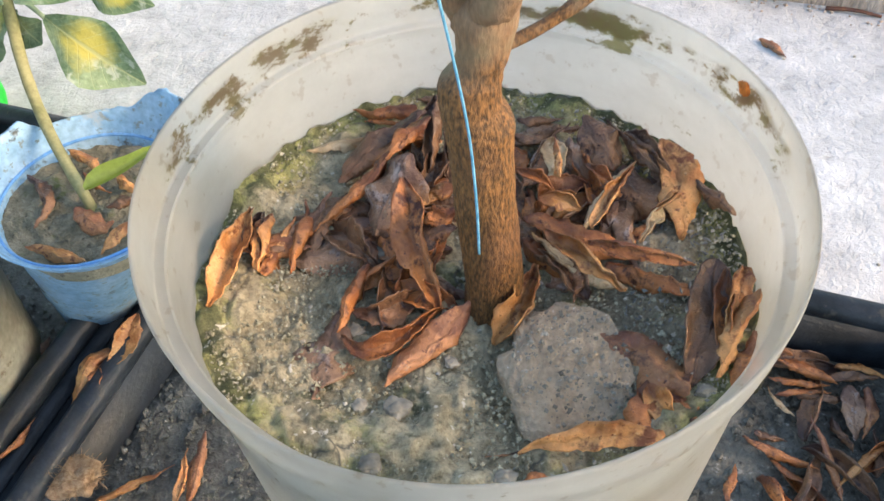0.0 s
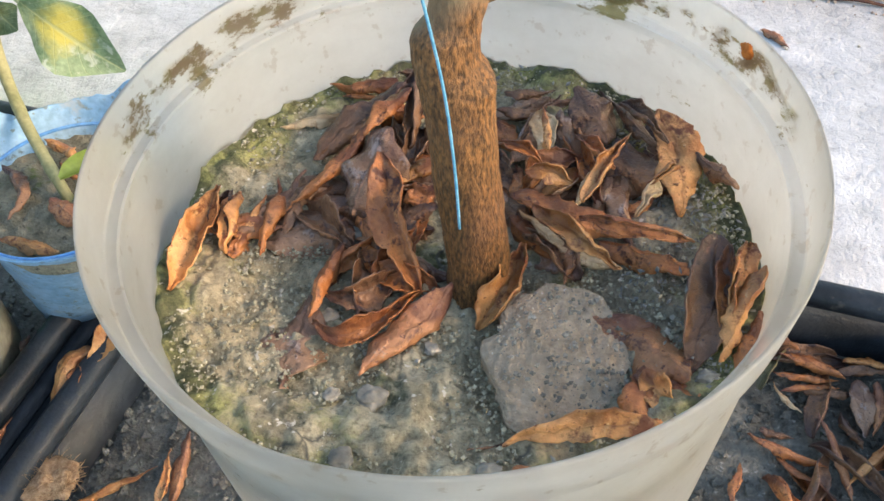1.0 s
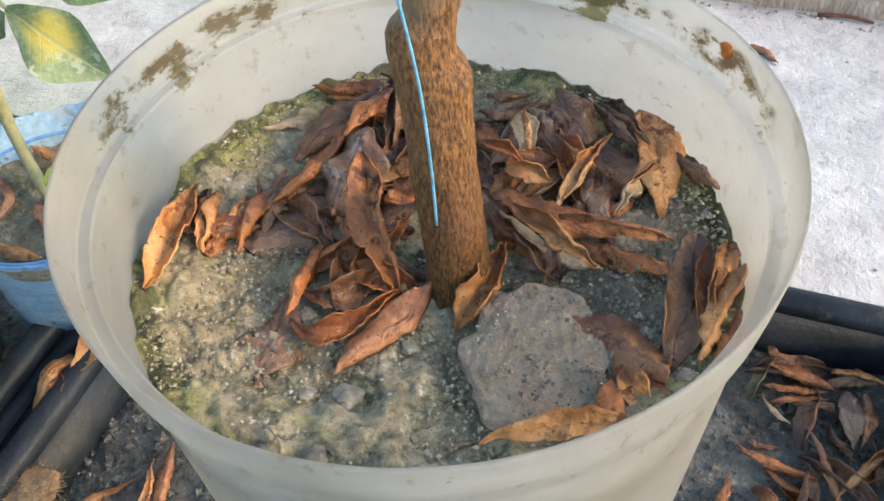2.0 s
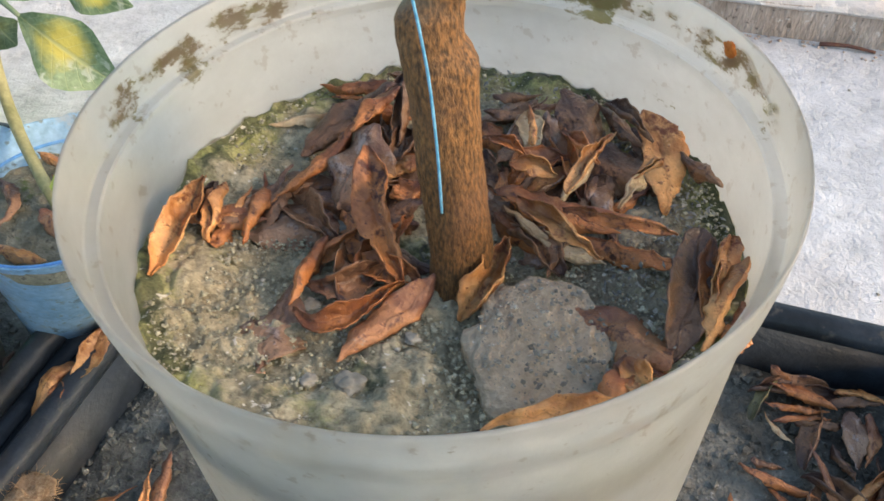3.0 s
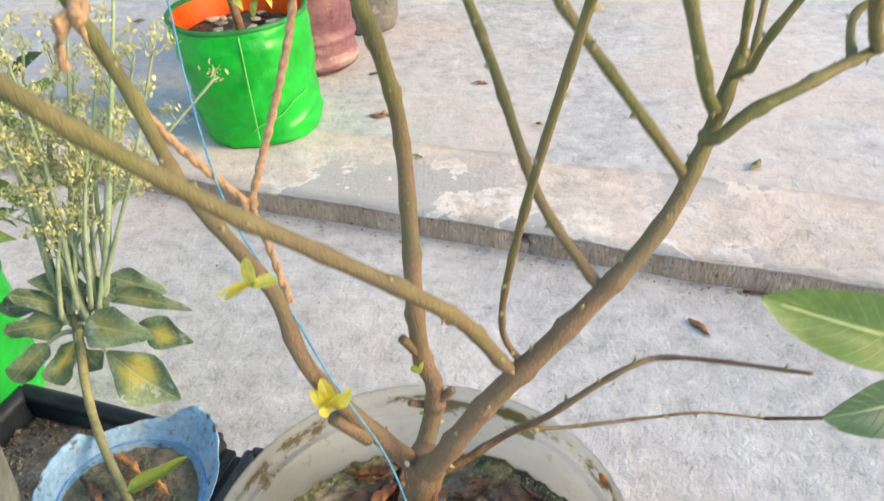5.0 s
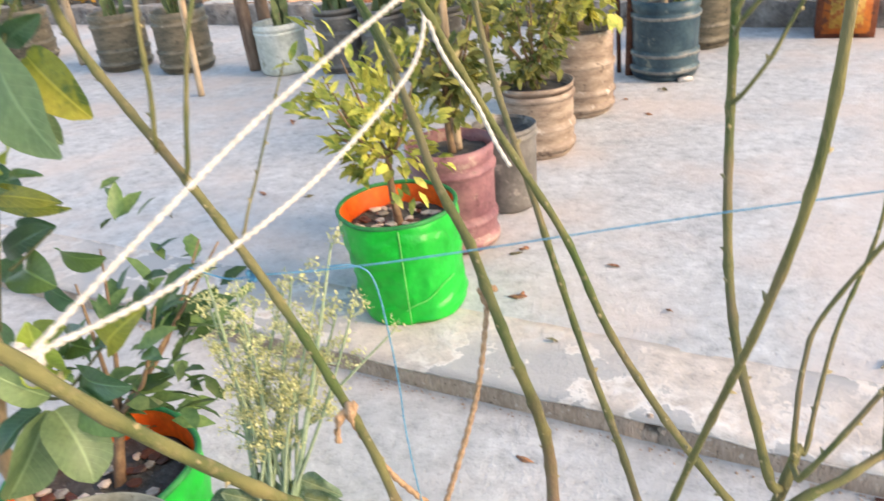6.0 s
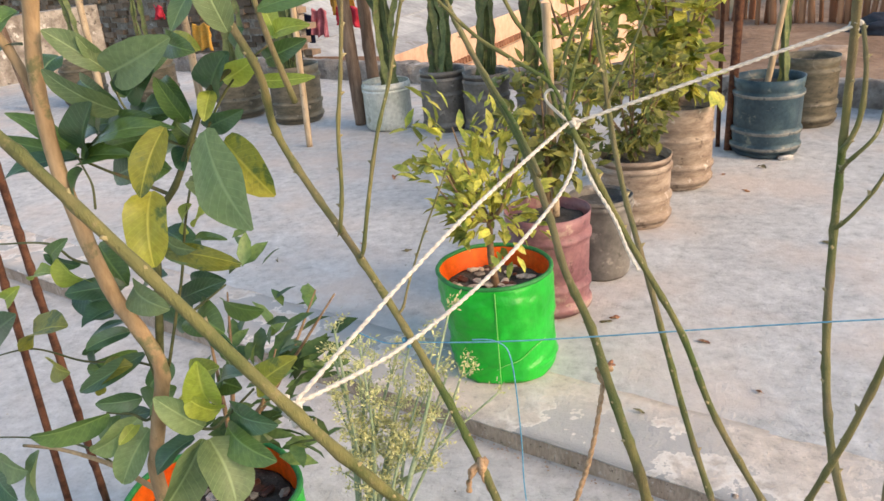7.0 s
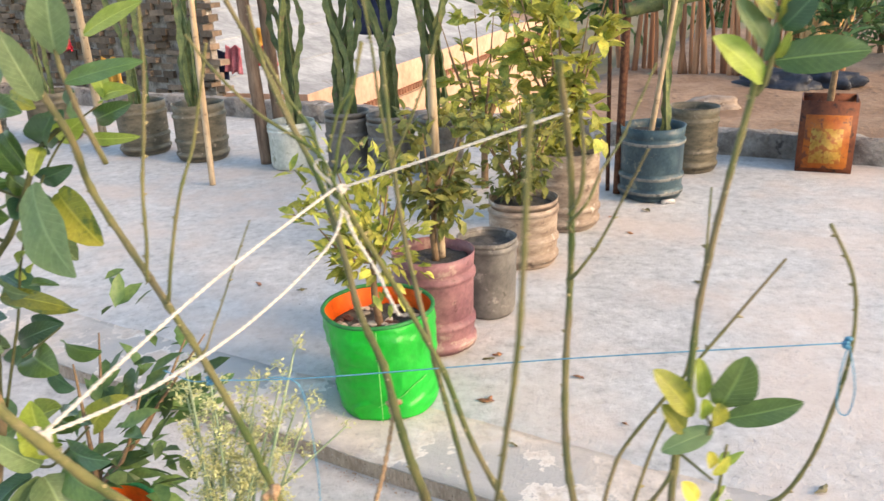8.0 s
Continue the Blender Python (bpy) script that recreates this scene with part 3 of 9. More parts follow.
def box(u0, u1, v0, v1, z0, z1, bevel=0.0, cuts=(1, 1, 1), rough=0.0, seed=0):
    """A block in the terrace's directions, its faces cut up and roughened where asked."""
    bm = bmesh.new()
    bmesh.ops.create_cube(bm, size=1)
    for v in bm.verts:
        v.co = Vector(((u0 + u1) / 2 + v.co.x * (u1 - u0), (v0 + v1) / 2 + v.co.y * (v1 - v0), (z0 + z1) / 2 + v.co.z * (z1 - z0)))
    for axis, n in enumerate(cuts):
        lo, hi = ((u0, u1), (v0, v1), (z0, z1))[axis]
        for k in range(1, n):
            p, nrm = Vector((0, 0, 0)), Vector((0, 0, 0))
            p[axis], nrm[axis] = lo + (hi - lo) * k / n, 1
            bmesh.ops.bisect_plane(bm, geom=bm.verts[:] + bm.edges[:] + bm.faces[:], plane_co=p, plane_no=nrm)
    if bevel:
        bmesh.ops.bevel(bm, geom=[e for e in bm.edges if len(e.link_faces) == 2 and e.calc_face_angle(0) > 0.5], offset=bevel, segments=2, affect="EDGES")
    if rough:
        for v in bm.verts:
            v.co += noise.noise_vector(v.co * 9 + Vector((seed, 0, 0))) * rough + noise.noise_vector(v.co * 31) * rough * 0.5
    for v in bm.verts:
        v.co = uv(v.co.x, v.co.y, v.co.z)
    return bm


def smooth_path(pts, per=5):
    pts = [Vector(p) for p in pts]
    if len(pts) < 3:
        return [pts[0].lerp(pts[1], k / per) for k in range(per + 1)]
    out = []
    for i in range(len(pts) - 1):
        p0, p1, p2, p3 = pts[max(i - 1, 0)], pts[i], pts[i + 1], pts[min(i + 2, len(pts) - 1)]
        for k in range(per):
            t = k / per
            out.append(0.5 * (2 * p1 + (p2 - p0) * t + (2 * p0 - 5 * p1 + 4 * p2 - p3) * t * t + (3 * p1 - p0 - 3 * p2 + p3) * t ** 3))
    return out + [pts[-1]]


def tube(pts, r0, r1, sides=10, per=5, knots=0.0, step=0.028, cap=True, seed=0, twist=0.0, ease=1.0):
    """A tapering round stem along a path; knots: how far its nodes stand out, every step metres; ease above 1: it thins out early."""
    path = smooth_path(pts, per)
    rnd = random.Random(seed)
    run = [0.0]
    for a, b in zip(path, path[1:]):
        run.append(run[-1] + (b - a).length)
    total = max(run[-1], 1e-6)
    verts, faces, ref = [], [], Vector((0.3, 0.9, 0.2))
    off = rnd.random()
    for i, p in enumerate(path):
        d = (path[min(i + 1, len(path) - 1)] - path[max(i - 1, 0)]).normalized()
        a = d.cross(ref)
        a = a.normalized() if a.length > 1e-3 else d.orthogonal().normalized()
        b = d.cross(a)
        t = run[i] / total
        r = r1 + (r0 - r1) * max(0.0, 1 - t) ** ease
        ph = (run[i] / step + off) % 1.0
        bump = 1 + knots * math.exp(-((ph - 0.5) / 0.13) ** 2)
        side = int(run[i] / step + off) * 2.4
        for k in range(sides):
            an = 2 * math.pi * k / sides + twist * run[i]
            rr = r * (1 + (bump - 1) * (0.35 + 0.65 * max(0, math.cos(an - side))))
            verts.append(p + (a * math.cos(an) + b * math.sin(an)) * rr)
    n = len(path)
    for i in range(n - 1):
        for k in range(sides):
            k2 = (k + 1) % sides
            faces.append((i * sides + k, i * sides + k2, (i + 1) * sides + k2, (i + 1) * sides + k))
    if cap:
        faces.append(tuple(range(sides - 1, -1, -1)))
        faces.append(tuple((n - 1) * sides + k for k in range(sides)))
    return pydata("stem", verts, faces)


def plied(pts, r, pitch, plies=2, sides=6):
    """A rope of twisted plies along a path, as one mesh."""
    path = smooth_path(pts, 24)
    run, even = 0.0, [Vector(path[0])]
    for a, b in zip(path, path[1:]):
        gap = (b - a).length
        while gap > 1e-9 and run + gap >= pitch / 8:
            a = a + (b - a) * ((pitch / 8 - run) / gap)
            gap, run = (b - a).length, 0.0
            even.append(a.copy())
        run += gap
    even.append(Vector(path[-1]))
    verts, faces = [], []
    ref = Vector((0.3, 0.2, 0.93))
    for k in range(plies):
        first = len(verts)
        for i, p in enumerate(even):
            d = (even[min(i + 1, len(even) - 1)] - even[max(i - 1, 0)]).normalized()
            a = d.cross(ref)
            a = a.normalized() if a.length > 1e-3 else d.orthogonal().normalized()
            b = d.cross(a)
            turn = 2 * math.pi * (i / 8 + k / plies)
            c = p + (a * math.cos(turn) + b * math.sin(turn)) * r * 0.34
            fuzz = 1 + 0.18 * noise.noise(p * 900 + Vector((k, 0, 0)))
            for s in range(sides):
                an = 2 * math.pi * s / sides
                verts.append(c + (a * math.cos(an) + b * math.sin(an)) * r * 0.74 * fuzz)
        for i in range(len(even) - 1):
            for s in range(sides):
                s2 = (s + 1) % sides
                q = first + i * sides
                faces.append((q + s, q + s2, q + sides + s2, q + sides + s))
    return pydata("strand", verts, faces)


def lathe(profile, segments=48, wobble=0.0, seed=0, lean=(0, 0)):
    """A turned shape from (radius, height) pairs; wobble: dents; lean: shift per metre of height."""
    verts, faces = [], []
    for r, z in profile:
        for k in range(segments):
            an = 2 * math.pi * k / segments
            q = Vector((math.cos(an), math.sin(an), z * 3))
            rr = r + wobble * noise.noise(q * 1.3 + Vector((seed * 7.1, 0, 0))) * min(1, r * 20)
            verts.append((rr * math.cos(an) + lean[0] * z, rr * math.sin(an) + lean[1] * z, z))
    for i in range(len(profile) - 1):
        for k in range(segments):
            k2 = (k + 1) % segments
            faces.append((i * segments + k, i * segments + k2, (i + 1) * segments + k2, (i + 1) * segments + k))
    faces.append(tuple(range(segments - 1, -1, -1)))
    return pydata("turned", verts, faces)


def soil_disc(radius, lumps=0.004, rings=26, segments=64, seed=0, scale=30):
    """The rough top of the soil in a round pot, with a short skirt below its edge."""
    verts, faces = [(0, 0, lumps * noise.noise(Vector((seed, 0, 0))))], []
    for i in range(1, rings + 2):
        r = radius * min(i, rings) / rings
        for k in range(segments):
            an = 2 * math.pi * k / segments
            p = Vector((r * math.cos(an) + seed, r * math.sin(an), 0))
            h = lumps * (noise.noise(p * scale) + 0.6 * noise.noise(p * scale * 3) + 0.35 * noise.noise(p * scale * 8))
            k2 = 1.0 if i <= rings else 0.9
            verts.append((r * k2 * math.cos(an), r * k2 * math.sin(an), h if i <= rings else -0.02))
    for k in range(segments):
        faces.append((0, 1 + k, 1 + (k + 1) % segments))
    for i in range(rings):
        for k in range(segments):
            k2 = (k + 1) % segments
            a, b = 1 + i * segments, 1 + (i + 1) * segments
            faces.append((a + k, b + k, b + k2, a + k2))
    return pydata("soil", verts, faces)


def leaf_grid(length, width, bend=0.3, roll=0.0, twist=0.0, fold=0.2, wave=0.0, seed=0, n=9, m=6, tip=1.0, stalk=0.0):
    """A leaf from its stalk along +x: bend: how it arches over its length, roll: how far its sides curl up, in radians; fold: the V at the midrib."""
    rnd = random.Random(seed)
    ph = rnd.random() * 6
    verts, faces = [], []
    pos, ang = Vector((0, 0, 0)), -bend * 0.5
    for i in range(n + 1):
        t = i / n
        w = width * 0.5 * (math.sin(math.pi * min(1, t ** 0.9 * 0.985 + 0.012)) ** 0.58) * (1 - 0.06 * t * tip) + 0.0004
        d = Vector((math.cos(ang), 0, math.sin(ang)))
        up = Vector((-math.sin(ang), 0, math.cos(ang)))
        tw = twist * t
        for j in range(m + 1):
            s = j / m * 2 - 1
            if abs(roll) > 0.05:
                a = roll * s * (0.75 + 0.25 * math.sin(t * 5 + ph))
                yy, zz = w * math.sin(a) / roll, w * (1 - math.cos(a)) / roll
            else:
                yy, zz = w * s, 0
            zz += abs(s) * w * fold + wave * w * math.sin(t * 9 + s * 2 + ph) * abs(s)
            y2, z2 = yy * math.cos(tw) - zz * math.sin(tw), yy * math.sin(tw) + zz * math.cos(tw)
            verts.append(pos + Vector((0, y2, 0)) + up * z2)
        pos = pos + d * (length / n)
        ang += bend / n
    for i in range(n):
        for j in range(m):
            a = i * (m + 1) + j
            faces.append((a, a + 1, a + m + 2, a + m + 1))
    return verts, faces


def frame_to(base, tip, roll=0.0, up=(0, 0, 1)):
    """The pose whose x runs from base to tip, its z as near to up as it can be, then turned about x."""
    x = (Vector(tip) - Vector(base)).normalized()
    y = Vector(up).cross(x)
    y = y.normalized() if y.length > 1e-3 else x.orthogonal().normalized()
    m = Matrix((x, y, x.cross(y))).transposed().to_4x4()
    return Matrix.Translation(base) @ m @ Matrix.Rotation(roll, 4, "X")


def leaf_part(parent, base, tip, width, material, roll=0.0, bend=-0.5, fold=0.25, seed=0, up=(0, 0, 1), twist=0.0, curl=0.0, name="leaf", label="", wave=0.12):
    base, tip = Vector(base), Vector(tip)
    v, f = leaf_grid((tip - base).length * 1.04, width, bend, curl, twist, fold, wave, seed)
    m = frame_to(base, tip, roll, up)
    return part(name, leaf_uv(pydata("leaf", [m @ p for p in v], f), 9, 6), material, parent, label)


KINDS = {"o": ("dried olive-brown fallen leaf", "dead_o", 0.7), "t": ("tan curled dead leaf", "dead_t", 2.2), "b": ("russet brown curled dead leaf", "dead_b", 2.3), "d": ("dark brown rolled dead leaf", "dead_d", 2.5),
         "m": ("mottled purplish flat dead leaf", "dead_m", 0.35), "p": ("pale straw-coloured dead leaf", "dead_p", 2.2)}


def crumpled(length, width, roll, seed, n=22, m=12):
    """A dry leaf along +x: its sides curl into a tube that opens towards one end, its rim waves, its blade is crumpled."""
    rnd = random.Random(seed)
    ph, off, twist, bend, side = rnd.random() * 6, rnd.uniform(-0.3, 0.3), rnd.uniform(-0.8, 0.8), rnd.uniform(-0.5, 0.5), rnd.uniform(-0.38, 0.38)
    fold = rnd.choice((0.0, 0.25, 0.55))
    first, last = (0.75, 1.3) if rnd.random() < 0.6 else (1.3, 0.7)
    shift = Vector((seed % 97, seed % 13, 0))
    verts, faces = [], []
    pos, ang, yaw = Vector((0, 0, 0)), -bend / 2, -side / 2
    for i in range(n + 1):
        t = i / n
        w = width * 0.5 * (math.sin(math.pi * min(1, t ** 0.85 * 0.98 + 0.015)) ** 0.62) * (1 - 0.22 * t) + 0.0005
        curl = roll * (first + (last - first) * t) * (0.85 + 0.25 * math.sin(t * 5 + ph)) + 0.05
        curl = min(curl, 2.95)
        for j in range(m + 1):
            s = j / m * 2 - 1
            a = curl * (s + off)
            yy, zz = w * math.sin(a) / curl, w * (1 - math.cos(a)) / curl
            zz += w * 0.16 * math.exp(-(s / 0.16) ** 2) + fold * w * abs(s) + 0.15 * w * abs(s) ** 3 * math.sin(t * 13 + ph + 2 * (s > 0))
            tw = twist * t
            y2, z2 = yy * math.cos(tw) - zz * math.sin(tw), yy * math.sin(tw) + zz * math.cos(tw)
            p = pos + Vector((-math.sin(yaw) * y2 - math.sin(ang) * z2, math.cos(yaw) * y2, math.cos(ang) * z2))
            p += noise.noise_vector(p * (0.5 / width) + shift) * width * 0.11 + noise.noise_vector(p * (1.5 / width) + shift) * width * 0.08 + noise.noise_vector(p * (4.0 / width)) * width * 0.045
            verts.append(p)
        pos = pos + Vector((math.cos(ang) * math.cos(yaw), math.sin(yaw), math.sin(ang))) * (length / n)
        ang, yaw = ang + bend / n, yaw + side / n
    for i in range(n):
        for j in range(m):
            a = i * (m + 1) + j
            faces.append((a, a + 1, a + m + 2, a + m + 1))
    return verts, faces


def leaf_uv(me, n, m):
    """Along the leaf in x, across it in y, for the ribs."""
    layer = me.uv_layers.new(name="blade")
    for poly in me.polygons:
        for k in poly.loop_indices:
            v = me.loops[k].vertex_index
            layer.data[k].uv = (v // (m + 1) / n, v % (m + 1) / m)
    return me


def dead_leaf(x0, y0, x1, y1, w, kind, z=0.411, where="on the soil of the tub", lift=None, group="dead leaves in the tub"):
    """A fallen leaf whose stalk and tip lie over (x0, y0) and (x1, y1)."""
    seed = int(abs(x0 * 7919 + y0 * 1543 + x1 * 331 + z * 77) * 1000)
    rnd = random.Random(seed)
    text, key, roll = KINDS[kind]
    size = math.hypot(x1 - x0, y1 - y0)
    v, f = crumpled(size * (1.06 if roll < 1 else 1.16), w * (0.92 + 0.44 * min(roll, 2.5)), roll * rnd.uniform(0.6, 1.3), seed)
    m = frame_to((x0, y0, 0), (x1, y1, 0), rnd.uniform(-0.9, 0.9))
    v = [m @ p for p in v]
    low = min(p.z for p in v)
    base = Vector((x0, y0, z + (rnd.uniform(0.0, 0.004) if lift is None else lift)))
    slide = Vector((x1 - x0, y1 - y0, 0)) * (0.0 if roll < 1 else 0.05)
    v = [p - slide - Vector((x0, y0, low)) for p in v]
    ob = link_mesh("dead_leaf", leaf_uv(pydata("dead_leaf", v, f), 22, 12), M[key])
    ob.location = base
    mod = ob.modifiers.new("thickness", "SOLIDIFY")
    mod.thickness = 0.0005
    return tagged(ob, text + " " + where, "dead leaf", group)


def stones(name, n, place, size, material, label, seed=1, flat=0.7, thin=1.0):
    """Loose stones and crumbs; place(rnd) gives each one's seat."""
    rnd = random.Random(seed)
    octa = [Vector(p) for p in ((1, 0, 0), (-1, 0, 0), (0, 1, 0), (0, -1, 0), (0, 0, 1), (0, 0, -1))]
    tri = [(0, 2, 4), (2, 1, 4), (1, 3, 4), (3, 0, 4), (2, 0, 5), (1, 2, 5), (3, 1, 5), (0, 3, 5)]
    verts, faces = [], []
    for _ in range(n):
        p = place(rnd)
        s = size[0] + (size[1] - size[0]) * rnd.random() ** 3
        rot = Euler((rnd.random() * 6, rnd.random() * 6, rnd.random() * 6)).to_matrix()
        b = len(verts)
        for q in octa:
            w = rot @ (Vector((q.x, q.y * thin, q.z * thin)) * s * rnd.uniform(0.6, 1.2))
            verts.append((p[0] + w.x, p[1] + w.y, p[2] + w.z * flat))
        faces += [tuple(b + k for k in t) for t in tri]
    ob = link_mesh(name, pydata(name, verts, faces), material, None, False)
    return tagged(ob, label, "gravel", "", "stuff")


def crown_mesh(spots, size, seed=0, droop=0.4, spread=1.0, broad=1.0):
    """Many small pointed leaves; spots: (place, outward direction) pairs, in clusters."""
    rnd = random.Random(seed)
    verts, faces = [], []
    for p, out in spots:
        s = size * rnd.uniform(0.6, 1.25)
        d = (Vector(out) + Vector((rnd.gauss(0, 1), rnd.gauss(0, 1), rnd.gauss(0, 0.8))) * spread * 0.6 + Vector((0, 0, 0.3 - droop * rnd.random()))).normalized()
        m = frame_to(p, Vector(p) + d, rnd.uniform(-0.9, 0.9))
        w = s * rnd.uniform(0.17, 0.24) * broad
        b = len(verts)
        for q in ((0, 0, 0), (s * 0.35, w, s * 0.05), (s * 0.35, 0, -s * 0.02), (s * 0.35, -w, s * 0.05), (s * 0.72, w * 0.75, 0), (s * 0.72, 0, -s * 0.05), (s * 0.72, -w * 0.75, 0), (s, 0, -s * 0.14)):
            verts.append(m @ Vector(q))
        faces += [(b, b + 2, b + 1), (b, b + 3, b + 2), (b + 1, b + 2, b + 5, b + 4), (b + 2, b + 3, b + 6, b + 5), (b + 4, b + 5, b + 7), (b + 5, b + 6, b + 7)]
    return pydata("crown", verts, faces)


# ---- structure ----
def structure(name, data, material, label, smooth=False):
    return tagged(link_mesh(name, data, material, None, smooth), label, "", "", "structure")


structure("floor", box(-7, 6, -5, 1.14, -0.2, 0.0), M["floor"], "lower terrace floor of pale trowelled cement")
structure("upper_floor", box(-7, 6, 1.36, 4.32, -0.2, 0.050), M["floor_up"], "upper terrace floor of pale stained cement")
structure("coping", box(-7, 6, 1.119, 1.37, 0.043, 0.0525, 0.003, (420, 8, 1), 0.0040), M["coping"], "flaking cement coping along the terrace step", True)
kerb = thing("kerb", "rough brown cement kerb under the terrace step", "kerb", "", "structure")
part("kerb_face", box(-7, -0.219, 1.124, 1.22, -0.05, 0.047, 0, (150, 1, 5), 0.0045), M["kerb"], kerb)
part("kerb_face", box(-0.187, 6, 1.124, 1.22, -0.05, 0.047, 0, (150, 1, 5), 0.0045, 5), M["kerb"], kerb)
part("kerb_face", box(-0.2188, -0.1872, 1.126, 1.22, -0.05, 0.020, 0, (6, 1, 5), 0.004, 8), M["kerb"], kerb)
structure("parapet", box(-7, 6, 4.30, 4.44, -0.2, 0.175, 0.006, (260, 3, 4), 0.022), M["parapet"], "low weathered cement parapet", True)
structure("parapet_side", box(-7.15, -7, -5, 4.44, -0.2, 0.6), M["parapet"], "plain cement parapet")
structure("parapet_side", box(6, 6.15, -5, 4.44, -0.2, 0.6), M["parapet"], "plain cement parapet")
structure("parapet_back", box(-7.15, 6.15, -5.15, -5, -0.2, 0.6), M["parapet"], "plain cement parapet")
structure("house_wall", box(-7.1, 6.1, -5.1, 4.4, -3.7, -0.2), M["parapet"], "walls of the house below the terrace")
structure("ground", pydata("ground", [(-3000, -3000, -3.7), (3000, -3000, -3.7), (3000, 3000, -3.7), (-3000, 3000, -3.7)], [(0, 1, 2, 3)]), M["field"], "dry open ground far below")
structure("earth_bank", box(-2.45, 14, 4.46, 13, -3.7, -0.05, 0, (60, 40, 1), 0.05), M["earth"], "bare brown earth beyond the parapet", True)

# ---- tub with the pruned citrus tree ----
TUB = (0.038, 0.257)
tub = thing("plant_tub", "cloudy white cut-down plastic tub stained with mud, full of soil", "plant pot", "", "", Matrix.Translation((*TUB, 0)))
prof = [(0.094, 0.072), (0.100, 0.08), (0.1055, 0.20), (0.1085, 0.32), (0.1100, 0.405), (0.1112, 0.430), (0.1118, 0.4345), (0.1136, 0.4375), (0.1142, 0.4390), (0.1150, 0.448), (0.1156, 0.4585), (0.1151, 0.4600),
        (0.1142, 0.4590), (0.1136, 0.448), (0.1131, 0.4424), (0.1126, 0.4416), (0.1120, 0.4414), (0.1092, 0.4412), (0.1085, 0.4405), (0.1088, 0.4370), (0.1082, 0.415), (0.1064, 0.386), (0.0, 0.380)]
turned = lathe(prof, 150, 0.0012)
crisp = turned.attributes.new("sharp_edge", "BOOLEAN", "EDGE")
for e in turned.edges:
    ring_a, ring_b = e.vertices[0] // 150, e.vertices[1] // 150
    crisp.data[e.index].value = ring_a == ring_b and ring_a in (5, 7, 14, 15, 17, 18, 19)
tub_shell = part("shell", turned, M["tub"], tub)
SOIL = 0.4065


def soil_z(x, y):
    """The soil lies a little lower round the trunk than along the wall."""
    return SOIL - 0.015 * (1 - min(1.0, math.hypot(x - TUB[0], y - TUB[1]) / 0.108) ** 2.5)


dished = soil_disc(0.1082, 0.0068, 120, 260, 3, 36)
for v in dished.vertices:
    v.co.z += soil_z(v.co.x + TUB[0], v.co.y + TUB[1]) - SOIL
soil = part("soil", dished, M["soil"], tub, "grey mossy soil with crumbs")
soil.location.z = SOIL
scab = bmesh.new()
bmesh.ops.create_icosphere(scab, subdivisions=3, radius=0.0029)
for v in scab.verts:
    v.co = Vector((v.co.x * 0.5, v.co.y, v.co.z)) * (1 + 0.45 * noise.noise(v.co * 420) + 0.2 * noise.noise(v.co * 1100))
rs = part("rust_scab", scab, M["rust_spot"], tub_shell, "orange rust-coloured scab")
rs.location, rs.rotation_euler = (0.1060, 0.041, 0.4533), (0, 0, 0.37)

clod = bmesh.new()
bmesh.ops.create_icosphere(clod, subdivisions=5, radius=1)
for v in clod.verts:
    p = v.co.copy()
    edge = 1 + 0.26 * noise.noise(Vector((p.x, p.y, 0.4)) * 1.7) + 0.10 * noise.noise(Vector((p.x, p.y, 2.1)) * 4.5)
    grain = 0.10 * noise.noise(p * 7) + 0.07 * noise.noise(p * 19) + 0.04 * noise.noise(p * 45)
    v.co = Vector((p.x * 0.0245 * edge, p.y * 0.0282 * edge, (0.0042 if p.z > 0 else 0.01) * math.copysign(abs(p.z) ** 0.5, p.z) * (1 + 3 * grain))) * (1 + 0.35 * grain)
clod = tagged(link_mesh("soil_clod", clod, M["clod"]), "hard grey clod of earth half sunk in the soil", "clod")
clod.location = (0.073, 0.211, 0.3972)


def on_clod(rnd):
    a, r = rnd.random() * 6.283, math.sqrt(rnd.random()) * 0.92
    return (0.073 + 0.0245 * r * math.cos(a), 0.211 + 0.028 * r * math.sin(a), 0.3985 + 0.0055 * (1 - r * r) ** 0.25)


stones("clod_grit", 420, on_clod, (0.0003, 0.0015), M["stone"], "sandy grit stuck to the clod", 15)


def in_tub(rnd):
    a, r = rnd.random() * 6.283, 0.105 * math.sqrt(rnd.random())
    x, y = TUB[0] + r * math.cos(a), TUB[1] + r * math.sin(a)
    return (x, y, soil_z(x, y) + 0.001)


stones("soil_crumbs", 17000, in_tub, (0.00025, 0.0013), M["crumb"], "crumbs of grey soil", 4)
stones("grit", 420, in_tub, (0.0004, 0.0016), M["stone"], "pale grit on the soil", 5)


def chip_bed(rnd):
    a, r = rnd.gauss(0.25, 0.75), 0.104 * math.sqrt(0.35 + 0.65 * rnd.random())
    x, y = TUB[0] + r * math.cos(a), TUB[1] + r * math.sin(a)
    return (x, y, soil_z(x, y) + rnd.uniform(0.001, 0.004))


